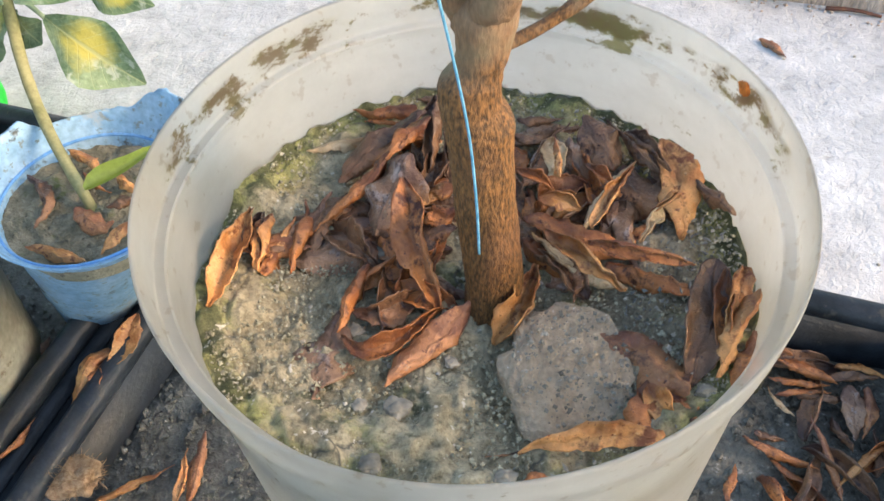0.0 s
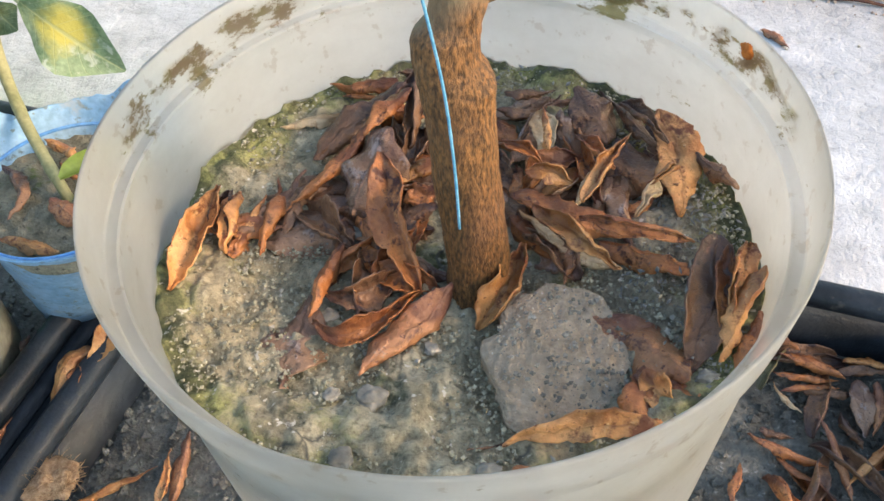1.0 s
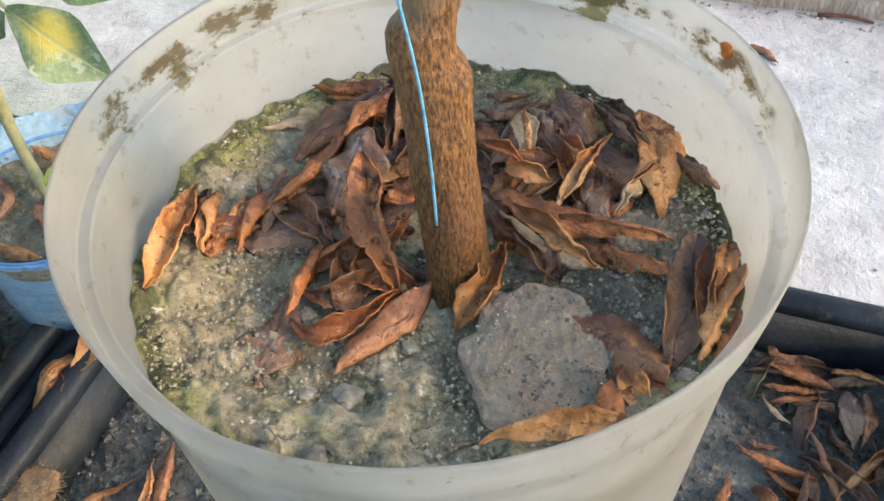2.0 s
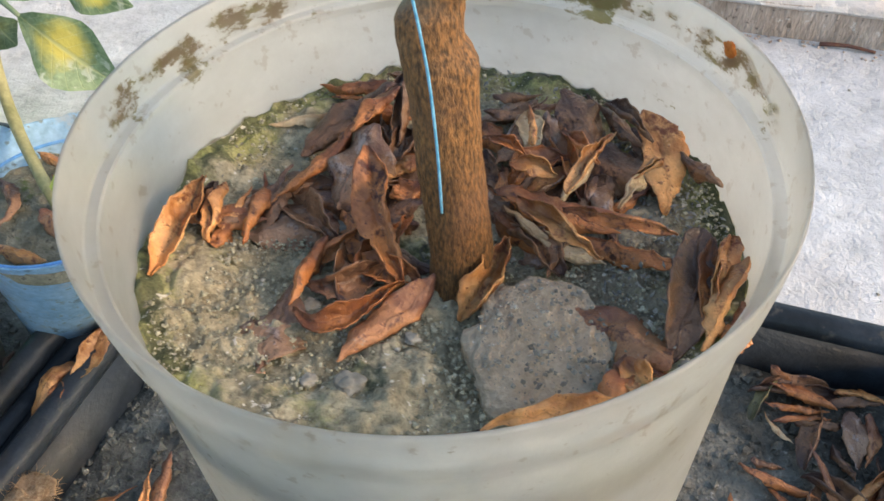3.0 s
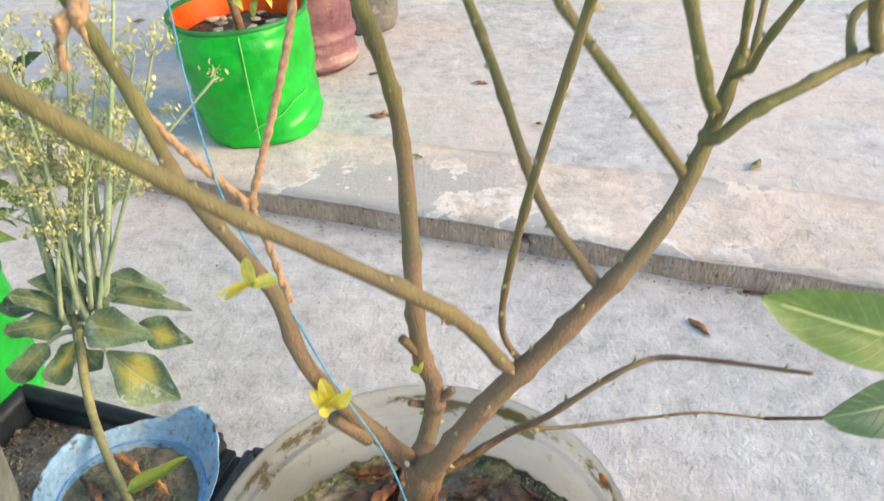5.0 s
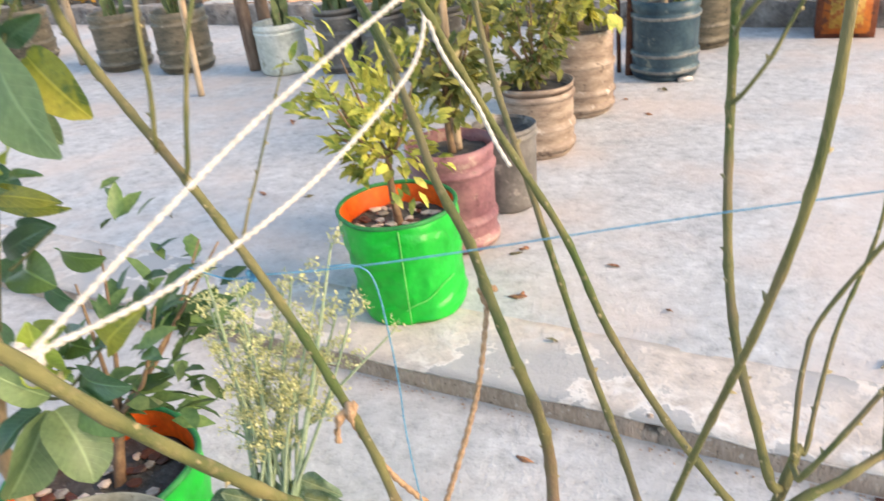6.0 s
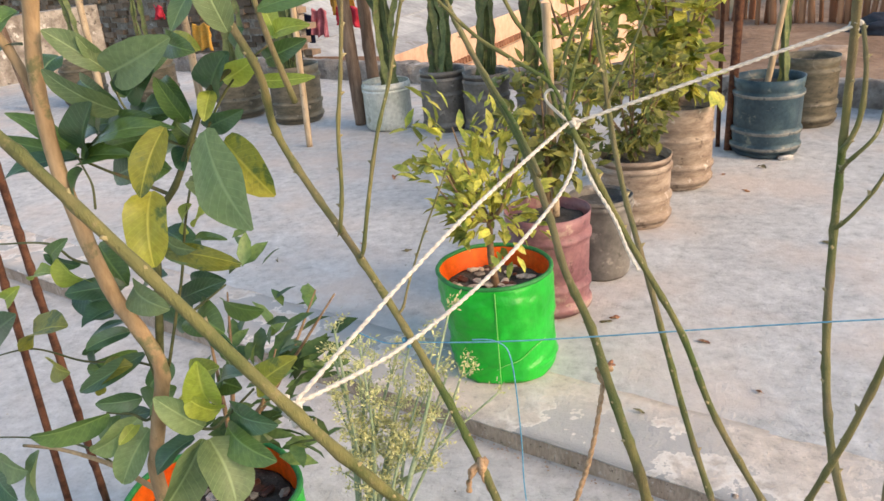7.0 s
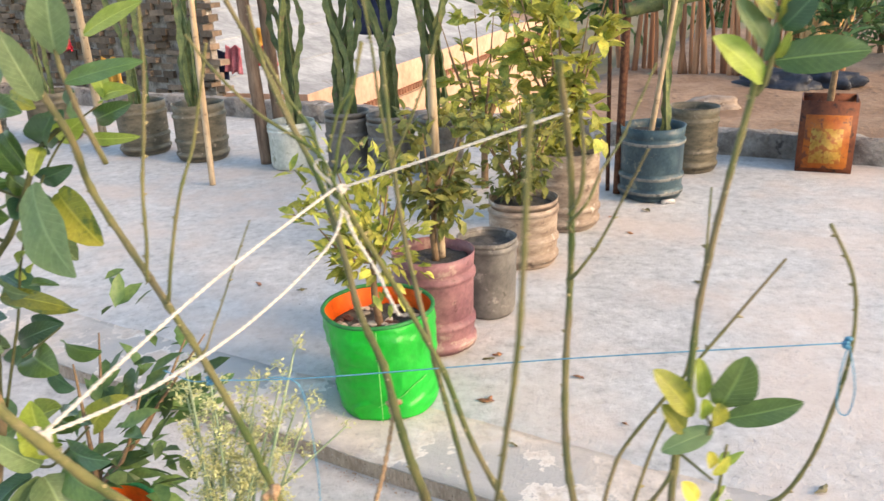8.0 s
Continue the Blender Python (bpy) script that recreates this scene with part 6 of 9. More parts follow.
for v in shell.vertices:
    if v.co.z > 0.1530:
        cx, cy = LEAN[0] * v.co.z, LEAN[1] * v.co.z
        dx, dy = v.co.x - cx, v.co.y - cy
        r = math.hypot(dx, dy)
        f = torn_rim(math.degrees(math.atan2(dy, dx)) % 360) * (1 + 0.10 * noise.noise(Vector((dx, dy, 0)) * 160))
        z1, r1 = 0.1525 + (v.co.z - 0.1525) * f, 0.0655 + (r - 0.0655) * (0.4 + 0.6 * f)
        v.co = Vector((LEAN[0] * z1 + dx / r * r1, LEAN[1] * z1 + dy / r * r1, z1))
pot_wall = part("shell", shell, M["blue_pot"], bp)
bead = [(LEAN[0] * 0.1525 + 0.0646 * math.cos(k * math.pi / 24), LEAN[1] * 0.1525 + 0.0646 * math.sin(k * math.pi / 24), 0.1525) for k in range(49)]
part("rim_bead", tube(bead, 0.0013, 0.0013, 8, 3), M["blue_bead"], pot_wall, "bright blue bead inside the rim")
sd = part("soil", soil_disc(0.0625, 0.0045, 50, 110, 8, 45), M["soil_pot"], bp, "grey-green crumbly soil")
sd.location = (LEAN[0] * 0.144, LEAN[1] * 0.144, 0.144)
litter("d", 0.0150, -0.7, (0, -0.4, 0.9), (-0.2820, 0.4780, 0.2540), (-0.2610, 0.4530, 0.2550), (-0.2610, 0.4260, 0.2510), where="on the soil of the blue pot", group="dead leaves in the blue pot", floor=0.248)
litter("t", 0.0150, -0.8, (0, -0.4, 0.9), (-0.2580, 0.5010, 0.2560), (-0.2390, 0.4870, 0.2560), (-0.2250, 0.4730, 0.2530), where="on the soil of the blue pot", group="dead leaves in the blue pot", floor=0.248)
litter("b", 0.0080, -1.0, (0, -0.4, 0.9), (-0.2400, 0.4770, 0.2540), (-0.2280, 0.4640, 0.2530), (-0.2170, 0.4600, 0.2510), where="on the soil of the blue pot", group="dead leaves in the blue pot", floor=0.248)
litter("t", 0.0140, -0.7, (0, -0.4, 0.9), (-0.2200, 0.4780, 0.2550), (-0.2080, 0.4670, 0.2550), (-0.1960, 0.4560, 0.2530), where="on the soil of the blue pot", group="dead leaves in the blue pot", floor=0.248)
litter("n", 0.0200, -0.5, (0, -0.4, 0.9), (-0.2360, 0.4430, 0.2540), (-0.2170, 0.4250, 0.2550), (-0.2030, 0.4260, 0.2550), where="on the soil of the blue pot", group="dead leaves in the blue pot", floor=0.248)
litter("t", 0.0150, -0.9, (0, -0.4, 0.9), (-0.1870, 0.4230, 0.2580), (-0.1990, 0.4160, 0.2570), (-0.2100, 0.4020, 0.2510), where="on the soil of the blue pot", group="dead leaves in the blue pot", floor=0.248)
litter("d", 0.0120, -0.8, (0, -0.4, 0.9), (-0.2130, 0.4390, 0.2560), (-0.2030, 0.4430, 0.2580), (-0.1930, 0.4470, 0.2580), where="on the soil of the blue pot", group="dead leaves in the blue pot", floor=0.248)
litter("t", 0.0150, -0.6, (0, -0.4, 0.9), (-0.2620, 0.4090, 0.2540), (-0.2400, 0.4020, 0.2550), (-0.2160, 0.3940, 0.2520), where="on the soil of the blue pot", group="dead leaves in the blue pot", floor=0.248)
v_, f_ = leaf_grid(0.058, 0.021, 0.3, 0.9, 0.3, 0.45, 0.1, 4)
m_ = frame_to((-0.2274, 0.4492, 0.264), (-0.1779, 0.4729, 0.28), 0.3)
tagged(link_mesh("fallen_leaf", pydata("fallen_leaf", [m_ @ p for p in v_], f_), M["leaf_fresh"]), "fresh lime-green leaf dropped in the blue pot", "leaf")

kale = thing("kale_plant", "bolting kale with yellowing leaves and tall flower stalks", "plant")
part("stem", tube([(-0.2265, 0.445, 0.232), (-0.2358, 0.4584, 0.2535), (-0.264, 0.5005, 0.274), (-0.2796, 0.534, 0.302), (-0.289, 0.567, 0.330), (-0.295, 0.59, 0.35)], 0.0038, 0.0046, 12, 5, 0.22, 0.014), M["kale_trunk"], kale, "ridged olive stem")
HUB = Vector((-0.295, 0.585, 0.335))
for sd_, (foot, tip, w, key, up) in enumerate((
    ((-0.260, 0.558, 0.331), (-0.209, 0.546, 0.287), 0.048, "kale_yellow", (0.27, -0.6, 0.35)),
    ((-0.274, 0.564, 0.361), (-0.218, 0.552, 0.354), 0.045, "kale", (0.1, -0.7, 0.6)),
    ((-0.234, 0.581, 0.343), (-0.189, 0.569, 0.332), 0.030, "kale_yellow", (0.1, -0.6, 0.6)),
    ((-0.266, 0.606, 0.360), (-0.197, 0.594, 0.348), 0.027, "kale", (0.1, -0.5, 0.8)),
    ((-0.269, 0.626, 0.367), (-0.221, 0.614, 0.356), 0.034, "kale", (0.1, -0.6, 0.7)),
    ((-0.276, 0.606, 0.381), (-0.255, 0.594, 0.370), 0.031, "kale_yellow", (0.1, -0.8, 0.4)),
    ((-0.276, 0.606, 0.363), (-0.320, 0.594, 0.387), 0.028, "kale", (0, -0.6, 0.8)),
    ((-0.299, 0.596, 0.357), (-0.337, 0.584, 0.381), 0.034, "kale", (0, -0.6, 0.7)),
    ((-0.307, 0.586, 0.346), (-0.349, 0.574, 0.348), 0.038, "kale", (0, -0.6, 0.7)),
    ((-0.292, 0.568, 0.336), (-0.315, 0.556, 0.304), 0.038, "kale_yellow", (0, -0.9, 0.2)),
    ((-0.292, 0.576, 0.326), (-0.276, 0.564, 0.309), 0.034, "kale", (0, -0.9, 0.2)),
    ((-0.321, 0.571, 0.332), (-0.353, 0.559, 0.305), 0.038, "kale", (0, -0.9, 0.3)),
    ((-0.324, 0.616, 0.340), (-0.365, 0.604, 0.351), 0.034, "kale", (0, -0.5, 0.8)),
    ((-0.312, 0.646, 0.318), (-0.257, 0.634, 0.351), 0.034, "kale", (0, -0.6, 0.7)))):
    foot, tip = Vector(foot), Vector(tip)
    stalk = part("leaf_stalk", tube([HUB, HUB.lerp(foot, 0.5) + Vector((0, 0, 0.005)), foot], 0.0030, 0.0018, 8, 4), M["kale_stem"], kale)
    leaf_part(stalk, foot, foot + (tip - foot) * 1.15, w * 1.08, M[key], random.Random(sd_).uniform(-0.2, 0.2), -0.6, 0.14, sd_, up, 0.12 * (-1) ** sd_, 0.35 if sd_ % 3 == 0 else -0.3, wave=0.28)
FL = [((-0.32, 0.63, 0.64), 0.9), ((-0.291, 0.63, 0.617), 1), ((-0.227, 0.63, 0.635), 1), ((-0.180, 0.635, 0.672), 0.6), ((-0.2, 0.625, 0.625), 1), ((-0.167, 0.63, 0.60), 0.9), ((-0.322, 0.61, 0.45), 0.5),
      ((-0.276, 0.62, 0.56), 0.9), ((-0.135, 0.66, 0.552), 0.5), ((-0.255, 0.66, 0.60), 1), ((-0.31, 0.66, 0.57), 0.8), ((-0.235, 0.60, 0.52), 0.8), ((-0.34, 0.65, 0.52), 0.7), ((-0.205, 0.61, 0.48), 0.7), ((-0.26, 0.6, 0.47), 0.7), ((-0.245, 0.64, 0.57), 1), ((-0.215, 0.65, 0.56), 0.9), ((-0.285, 0.65, 0.59), 1), ((-0.30, 0.60, 0.53), 0.8), ((-0.19, 0.64, 0.585), 0.8), ((-0.265, 0.67, 0.53), 0.9), ((-0.325, 0.63, 0.60), 0.8)]
for k, (tip, size) in enumerate(FL):
    rnd = random.Random(100 + k)
    tip = Vector(tip)
    foot = HUB + Vector((rnd.uniform(-0.02, 0.03), rnd.uniform(-0.01, 0.03), rnd.uniform(0.0, 0.03)))
    mid = foot.lerp(tip, 0.5) + Vector((rnd.uniform(-0.012, 0.012), rnd.uniform(-0.01, 0.01), 0.012))
    stalk = part("flower_stalk", tube([foot, mid, tip], 0.0026 + 0.0014 * (k % 3 == 0), 0.0011, 8, 6, 0.25, 0.035, True, k), M["kale_stem"], kale)
    spots = []
    for j in range(int(9 * size) + 4):
        t = 1.0 if j == 0 else rnd.uniform(0.42, 1.0)
        p = foot.lerp(mid, t * 2) if t < 0.5 else mid.lerp(tip, t * 2 - 1)
        d = Vector((rnd.gauss(0, 1), rnd.gauss(0, 1), 1.0)).normalized()
        q = p + d * (rnd.uniform(0.010, 0.026) if j else 0.004)
        part("flower_twig", tube([p, p.lerp(q, 0.6) + Vector((0, 0, -0.001)), q], 0.0007, 0.0005, 5, 2), M["kale_stem"], stalk)
        spots += [(q + Vector((rnd.gauss(0, 1), rnd.gauss(0, 1), rnd.gauss(0, 0.8))) * 0.0040, d) for _ in range(28)]
    tagged(part("flower_head", crown_mesh(spots, 0.0052, k, 0.2, 2.2), M["flower"], stalk, "clusters of pale yellow buds and flowers"), "", "", "", "stuff")


# a torn piece of coconut fibre left on the trays' lips
coir = thing("coconut_fibre", "torn brown piece of coconut fibre on the tray edge", "fibre")
bm = bmesh.new()
bmesh.ops.create_icosphere(bm, subdivisions=4, radius=1)
for v in bm.verts:
    v.co = Vector((v.co.x * 0.021, v.co.y * 0.014, v.co.z * 0.006)) * (1 + 0.55 * noise.noise(v.co * 1.8) + 0.15 * noise.noise(v.co * 6))
    v.co += Vector((-0.253, 0.303, 0.119))
part("mat", bm, M["coir"], coir)
rc = random.Random(8)
verts, faces = [], []
for k in range(260):
    d = Vector((rc.gauss(0, 1), rc.gauss(0, 1), abs(rc.gauss(0, 1)))).normalized()
    p = Vector((-0.253 + d.x * 0.020, 0.303 + d.y * 0.014, 0.1195 + d.z * 0.006))
    t = (d + Vector((rc.gauss(0, 1), rc.gauss(0, 1), rc.gauss(0, 0.5))) * 1.2).normalized() * rc.uniform(0.004, 0.012)
    n = t.cross(d).normalized() * 0.00022
    k0 = len(verts)
    verts += [p - n, p + n, p + t * 0.6 + n + d * 0.001, p + t * 0.6 - n + d * 0.001, p + t - d * 0.001]
    faces += [(k0, k0 + 1, k0 + 2, k0 + 3), (k0 + 3, k0 + 2, k0 + 4)]
tagged(part("fibre_tuft", pydata("fibre_tuft", verts, faces), M["coir"], coir), "", "", "", "stuff")


# ---- second tub with the leafy citrus ----
T2 = uv(-0.515, 0.235)
tub2 = thing("plant_tub", "dirty grey cut-down plastic tub holding a leafy citrus", "plant pot", "", "", Matrix.Translation((T2.x, T2.y, 0)))
part("shell", lathe([(r * (0.82 + 0.18 * min(1.0, z / 0.4)) if r > 0.09 else r, z * 0.985) for r, z in prof], 80, 0.002, 9), M["tub_dirty"], tub2)
s2 = part("soil", soil_disc(0.104, 0.004, 26, 70, 13), M["soil_dark"], tub2, "dark soil")
s2.location.z = 0.388
for k in range(14):
    a, r, b, s = rl.uniform(0, 6.28), rl.uniform(0.02, 0.075), rl.uniform(0, 6.28), rl.uniform(0.015, 0.024)
    x, y = T2.x + r * math.cos(a), T2.y + r * math.sin(a)
    dead_leaf(x - s * math.cos(b), y - s * math.sin(b), x + s * math.cos(b), y + s * math.sin(b), 0.012, rl.choice("tbdt"), 0.392, "in the second tub", rl.uniform(0, 0.008), "dead leaves in the second tub")

ct = thing("citrus_sapling", "leafy young citrus with glossy green and yellowing leaves", "tree")
part("trunk", tube([(-0.400, 0.400, 0.375), (-0.434, 0.420, 0.562), (-0.427, 0.420, 0.611), (-0.410, 0.420, 0.665), (-0.399, 0.420, 0.708), (-0.411, 0.420, 0.743), (-0.429, 0.420, 0.777), (-0.441, 0.420, 0.820), (-0.449, 0.420, 0.863), (-0.454, 0.420, 0.903), (-0.454, 0.420, 0.947), (-0.448, 0.420, 0.993), (-0.434, 0.420, 1.048)], 0.0076, 0.0062, 16, 7, 0.14, 0.05), M["bark_tan"], ct, "tan peeling trunk")
part("limb", tube([(-0.457, 0.425, 0.950), (-0.464, 0.425, 0.972), (-0.474, 0.425, 0.995), (-0.483, 0.425, 1.013)], 0.0046, 0.0036, 9, 6, 0.2, 0.03), M["bark_tan"], ct)
part("limb", tube([(-0.413, 0.435, 0.692), (-0.400, 0.435, 0.753), (-0.388, 0.435, 0.810), (-0.380, 0.435, 0.848), (-0.354, 0.435, 0.879), (-0.333, 0.435, 0.913), (-0.312, 0.435, 0.950), (-0.295, 0.435, 0.967), (-0.274, 0.435, 0.980)], 0.0040, 0.0022, 9, 6, 0.2, 0.03), M["twig_green"], ct)
part("limb", tube([(-0.337, 0.440, 0.911), (-0.359, 0.440, 0.919), (-0.380, 0.440, 0.933), (-0.392, 0.440, 0.951), (-0.396, 0.440, 0.975)], 0.0013, 0.0008, 9, 6, 0.2, 0.03), M["twig_green"], ct)
part("limb", tube([(-0.365, 0.440, 0.870), (-0.396, 0.440, 0.882), (-0.422, 0.440, 0.891), (-0.450, 0.440, 0.903)], 0.0018, 0.0010, 9, 6, 0.2, 0.03), M["twig_green"], ct)
part("limb", tube([(-0.398, 0.430, 0.703), (-0.378, 0.430, 0.757), (-0.363, 0.430, 0.797), (-0.349, 0.430, 0.845), (-0.335, 0.430, 0.883)], 0.0016, 0.0010, 9, 6, 0.2, 0.03), M["twig_green"], ct)
part("limb", tube([(-0.411, 0.425, 0.674), (-0.392, 0.425, 0.647), (-0.364, 0.425, 0.640), (-0.342, 0.425, 0.658), (-0.310, 0.425, 0.689)], 0.0020, 0.0011, 9, 6, 0.2, 0.03), M["twig_green"], ct)
part("limb", tube([(-0.414, 0.425, 0.661), (-0.433, 0.425, 0.643), (-0.448, 0.425, 0.648), (-0.478, 0.425, 0.647)], 0.0018, 0.0010, 9, 6, 0.2, 0.03), M["twig_green"], ct)
part("limb", tube([(-0.446, 0.430, 0.552), (-0.493, 0.430, 0.578), (-0.551, 0.430, 0.591), (-0.600, 0.430, 0.591)], 0.0030, 0.0016, 9, 6, 0.2, 0.03), M["bark_tan"], ct)
part("limb", tube([(-0.488, 0.440, 0.562), (-0.532, 0.440, 0.590), (-0.594, 0.440, 0.594), (-0.648, 0.440, 0.589)], 0.0014, 0.0008, 9, 6, 0.2, 0.03), M["twig_green"], ct)
part("limb", tube([(-0.421, 0.435, 0.673), (-0.422, 0.435, 0.704), (-0.430, 0.435, 0.734), (-0.445, 0.435, 0.760)], 0.0016, 0.0009, 9, 6, 0.2, 0.03), M["twig_green"], ct)
part("limb", tube([(-0.422, 0.440, 0.695), (-0.449, 0.440, 0.699), (-0.501, 0.440, 0.695), (-0.558, 0.440, 0.705), (-0.611, 0.440, 0.692)], 0.0013, 0.0008, 9, 6, 0.2, 0.03), M["twig_green"], ct)
part("limb", tube([(-0.338, 0.440, 0.892), (-0.304, 0.440, 0.944), (-0.275, 0.440, 0.975), (-0.251, 0.440, 0.991)], 0.0012, 0.0008, 9, 6, 0.2, 0.03), M["twig_green"], ct)
part("limb", tube([(-0.277, 0.440, 0.979), (-0.266, 0.440, 0.970), (-0.258, 0.440, 0.965)], 0.0012, 0.0008, 9, 6, 0.2, 0.03), M["twig_green"], ct)
part("limb", tube([(-0.368, 0.430, 0.758), (-0.354, 0.430, 0.767), (-0.321, 0.430, 0.791)], 0.0014, 0.0009, 9, 6, 0.2, 0.03), M["twig_green"], ct)
part("limb", tube([(-0.459, 0.440, 0.800), (-0.482, 0.440, 0.805), (-0.505, 0.440, 0.820), (-0.560, 0.440, 0.818)], 0.0014, 0.0008, 9, 6, 0.2, 0.03), M["twig_green"], ct)
part("limb", tube([(-0.435, 0.430, 0.859), (-0.432, 0.430, 0.880), (-0.436, 0.430, 0.895), (-0.439, 0.430, 0.905)], 0.0012, 0.0008, 9, 6, 0.2, 0.03), M["twig_green"], ct)


def citrus_leaf(key, base, tip, width):
    """A leaf turned towards the open side of the sapling, arched and a little cupped."""
    seed = int(abs(base[0] * 9999 + tip[2] * 777 + tip[0] * 313))
    rnd = random.Random(seed)
    up = (rnd.uniform(-0.5, 0.6), -0.85, rnd.uniform(0.25, 0.8))
    leaf_part(ct, base, tip, width * 1.12, M[key], rnd.uniform(-0.8, 0.7), rnd.uniform(-1.2, -0.35), rnd.uniform(0.15, 0.6), seed, up, rnd.uniform(-0.35, 0.35), wave=rnd.uniform(0.05, 0.25))


citrus_leaf("leaf_pale", (-0.402, 0.442, 0.978), (-0.432, 0.418, 1.012), 0.0203)
citrus_leaf("leaf_pale", (-0.407, 0.452, 0.974), (-0.410, 0.428, 1.006), 0.0124)
citrus_leaf("leaf_pale", (-0.382, 0.422, 0.978), (-0.304, 0.398, 1.007), 0.0297)
citrus_leaf("leaf", (-0.327, 0.422, 1.000), (-0.285, 0.398, 0.994), 0.0179)
citrus_leaf("leaf_dark", (-0.379, 0.432, 0.956), (-0.328, 0.408, 0.989), 0.0257)
citrus_leaf("leaf_pale", (-0.395, 0.442, 0.942), (-0.441, 0.418, 0.984), 0.0218)
citrus_leaf("leaf", (-0.335, 0.442, 0.932), (-0.339, 0.418, 0.973), 0.0151)
citrus_leaf("leaf_dark", (-0.307, 0.442, 0.958), (-0.274, 0.418, 0.990), 0.0254)
citrus_leaf("leaf_lime", (-0.301, 0.452, 0.963), (-0.254, 0.428, 0.985), 0.0187)
citrus_leaf("leaf_dark", (-0.290, 0.472, 0.979), (-0.271, 0.448, 1.003), 0.0201)
citrus_leaf("leaf", (-0.266, 0.462, 0.977), (-0.216, 0.438, 0.995), 0.0156)
citrus_leaf("leaf_lime", (-0.264, 0.472, 0.990), (-0.214, 0.448, 1.002), 0.0128)
citrus_leaf("leaf_lime", (-0.272, 0.482, 1.016), (-0.251, 0.458, 0.992), 0.0140)
citrus_leaf("leaf_lime", (-0.272, 0.462, 0.961), (-0.210, 0.438, 0.967), 0.0099)
citrus_leaf("leaf_lime", (-0.296, 0.422, 0.961), (-0.291, 0.398, 0.943), 0.0125)
citrus_leaf("leaf_dark", (-0.325, 0.452, 0.925), (-0.274, 0.428, 0.945), 0.0163)
citrus_leaf("leaf", (-0.335, 0.452, 0.914), (-0.335, 0.428, 0.937), 0.0166)
citrus_leaf("leaf_pale", (-0.292, 0.397, 0.936), (-0.250, 0.373, 0.868), 0.0500)
citrus_leaf("leaf_yellow", (-0.304, 0.442, 0.916), (-0.253, 0.418, 0.878), 0.0316)
citrus_leaf("leaf_pale", (-0.323, 0.412, 0.891), (-0.277, 0.388, 0.869), 0.0229)
citrus_leaf("leaf_yellow", (-0.326, 0.397, 0.939), (-0.341, 0.373, 0.891), 0.0232)
citrus_leaf("leaf_yellow", (-0.350, 0.397, 0.887), (-0.343, 0.373, 0.831), 0.0332)
citrus_leaf("leaf_dark", (-0.441, 0.442, 0.909), (-0.401, 0.418, 0.955), 0.0296)
citrus_leaf("leaf", (-0.435, 0.462, 0.910), (-0.402, 0.438, 0.955), 0.0282)
citrus_leaf("leaf", (-0.444, 0.452, 0.906), (-0.356, 0.428, 0.937), 0.0246)
citrus_leaf("leaf", (-0.443, 0.442, 0.901), (-0.326, 0.418, 0.929), 0.0189)
citrus_leaf("leaf", (-0.456, 0.452, 0.894), (-0.377, 0.428, 0.906), 0.0163)
citrus_leaf("leaf_dark", (-0.399, 0.462, 0.928), (-0.341, 0.438, 0.941), 0.0255)
citrus_leaf("leaf", (-0.459, 0.452, 0.903), (-0.501, 0.428, 0.944), 0.0176)
citrus_leaf("leaf", (-0.465, 0.462, 0.898), (-0.526, 0.438, 0.921), 0.0135)
citrus_leaf("leaf_dark", (-0.449, 0.442, 0.901), (-0.509, 0.418, 0.887), 0.0176)
citrus_leaf("leaf_dark", (-0.448, 0.442, 0.891), (-0.441, 0.418, 0.870), 0.0219)
citrus_leaf("leaf", (-0.374, 0.462, 0.885), (-0.394, 0.438, 0.907), 0.0229)
citrus_leaf("leaf_dark", (-0.338, 0.452, 0.912), (-0.336, 0.428, 0.894), 0.0221)
citrus_leaf("leaf_lime", (-0.348, 0.442, 0.840), (-0.301, 0.418, 0.869), 0.0117)
citrus_leaf("leaf_lime", (-0.362, 0.452, 0.830), (-0.334, 0.428, 0.865), 0.0142)
citrus_leaf("leaf_pale", (-0.378, 0.442, 0.828), (-0.330, 0.418, 0.829), 0.0273)
citrus_leaf("leaf_yellow", (-0.377, 0.432, 0.819), (-0.288, 0.408, 0.820), 0.0150)
citrus_leaf("leaf", (-0.351, 0.442, 0.827), (-0.302, 0.418, 0.837), 0.0070)
citrus_leaf("leaf", (-0.525, 0.462, 0.795), (-0.475, 0.438, 0.829), 0.0143)
citrus_leaf("leaf_dark", (-0.505, 0.472, 0.784), (-0.520, 0.448, 0.807), 0.0158)
citrus_leaf("leaf_lime", (-0.485, 0.452, 0.780), (-0.487, 0.428, 0.813), 0.0271)
citrus_leaf("leaf_dark", (-0.459, 0.452, 0.750), (-0.481, 0.428, 0.739), 0.0229)
citrus_leaf("leaf_dark", (-0.450, 0.452, 0.736), (-0.479, 0.428, 0.722), 0.0109)
citrus_leaf("leaf_dark", (-0.441, 0.442, 0.731), (-0.474, 0.418, 0.722), 0.0143)
citrus_leaf("leaf_dark", (-0.503, 0.462, 0.677), (-0.484, 0.438, 0.710), 0.0126)
citrus_leaf("leaf_yellow", (-0.561, 0.442, 0.705), (-0.484, 0.418, 0.743), 0.0367)
citrus_leaf("leaf_yellow", (-0.550, 0.452, 0.684), (-0.508, 0.428, 0.690), 0.0227)
citrus_leaf("leaf_dark", (-0.423, 0.432, 0.714), (-0.482, 0.408, 0.683), 0.0167)
citrus_leaf("leaf_yellow", (-0.487, 0.442, 0.661), (-0.421, 0.418, 0.708), 0.0268)
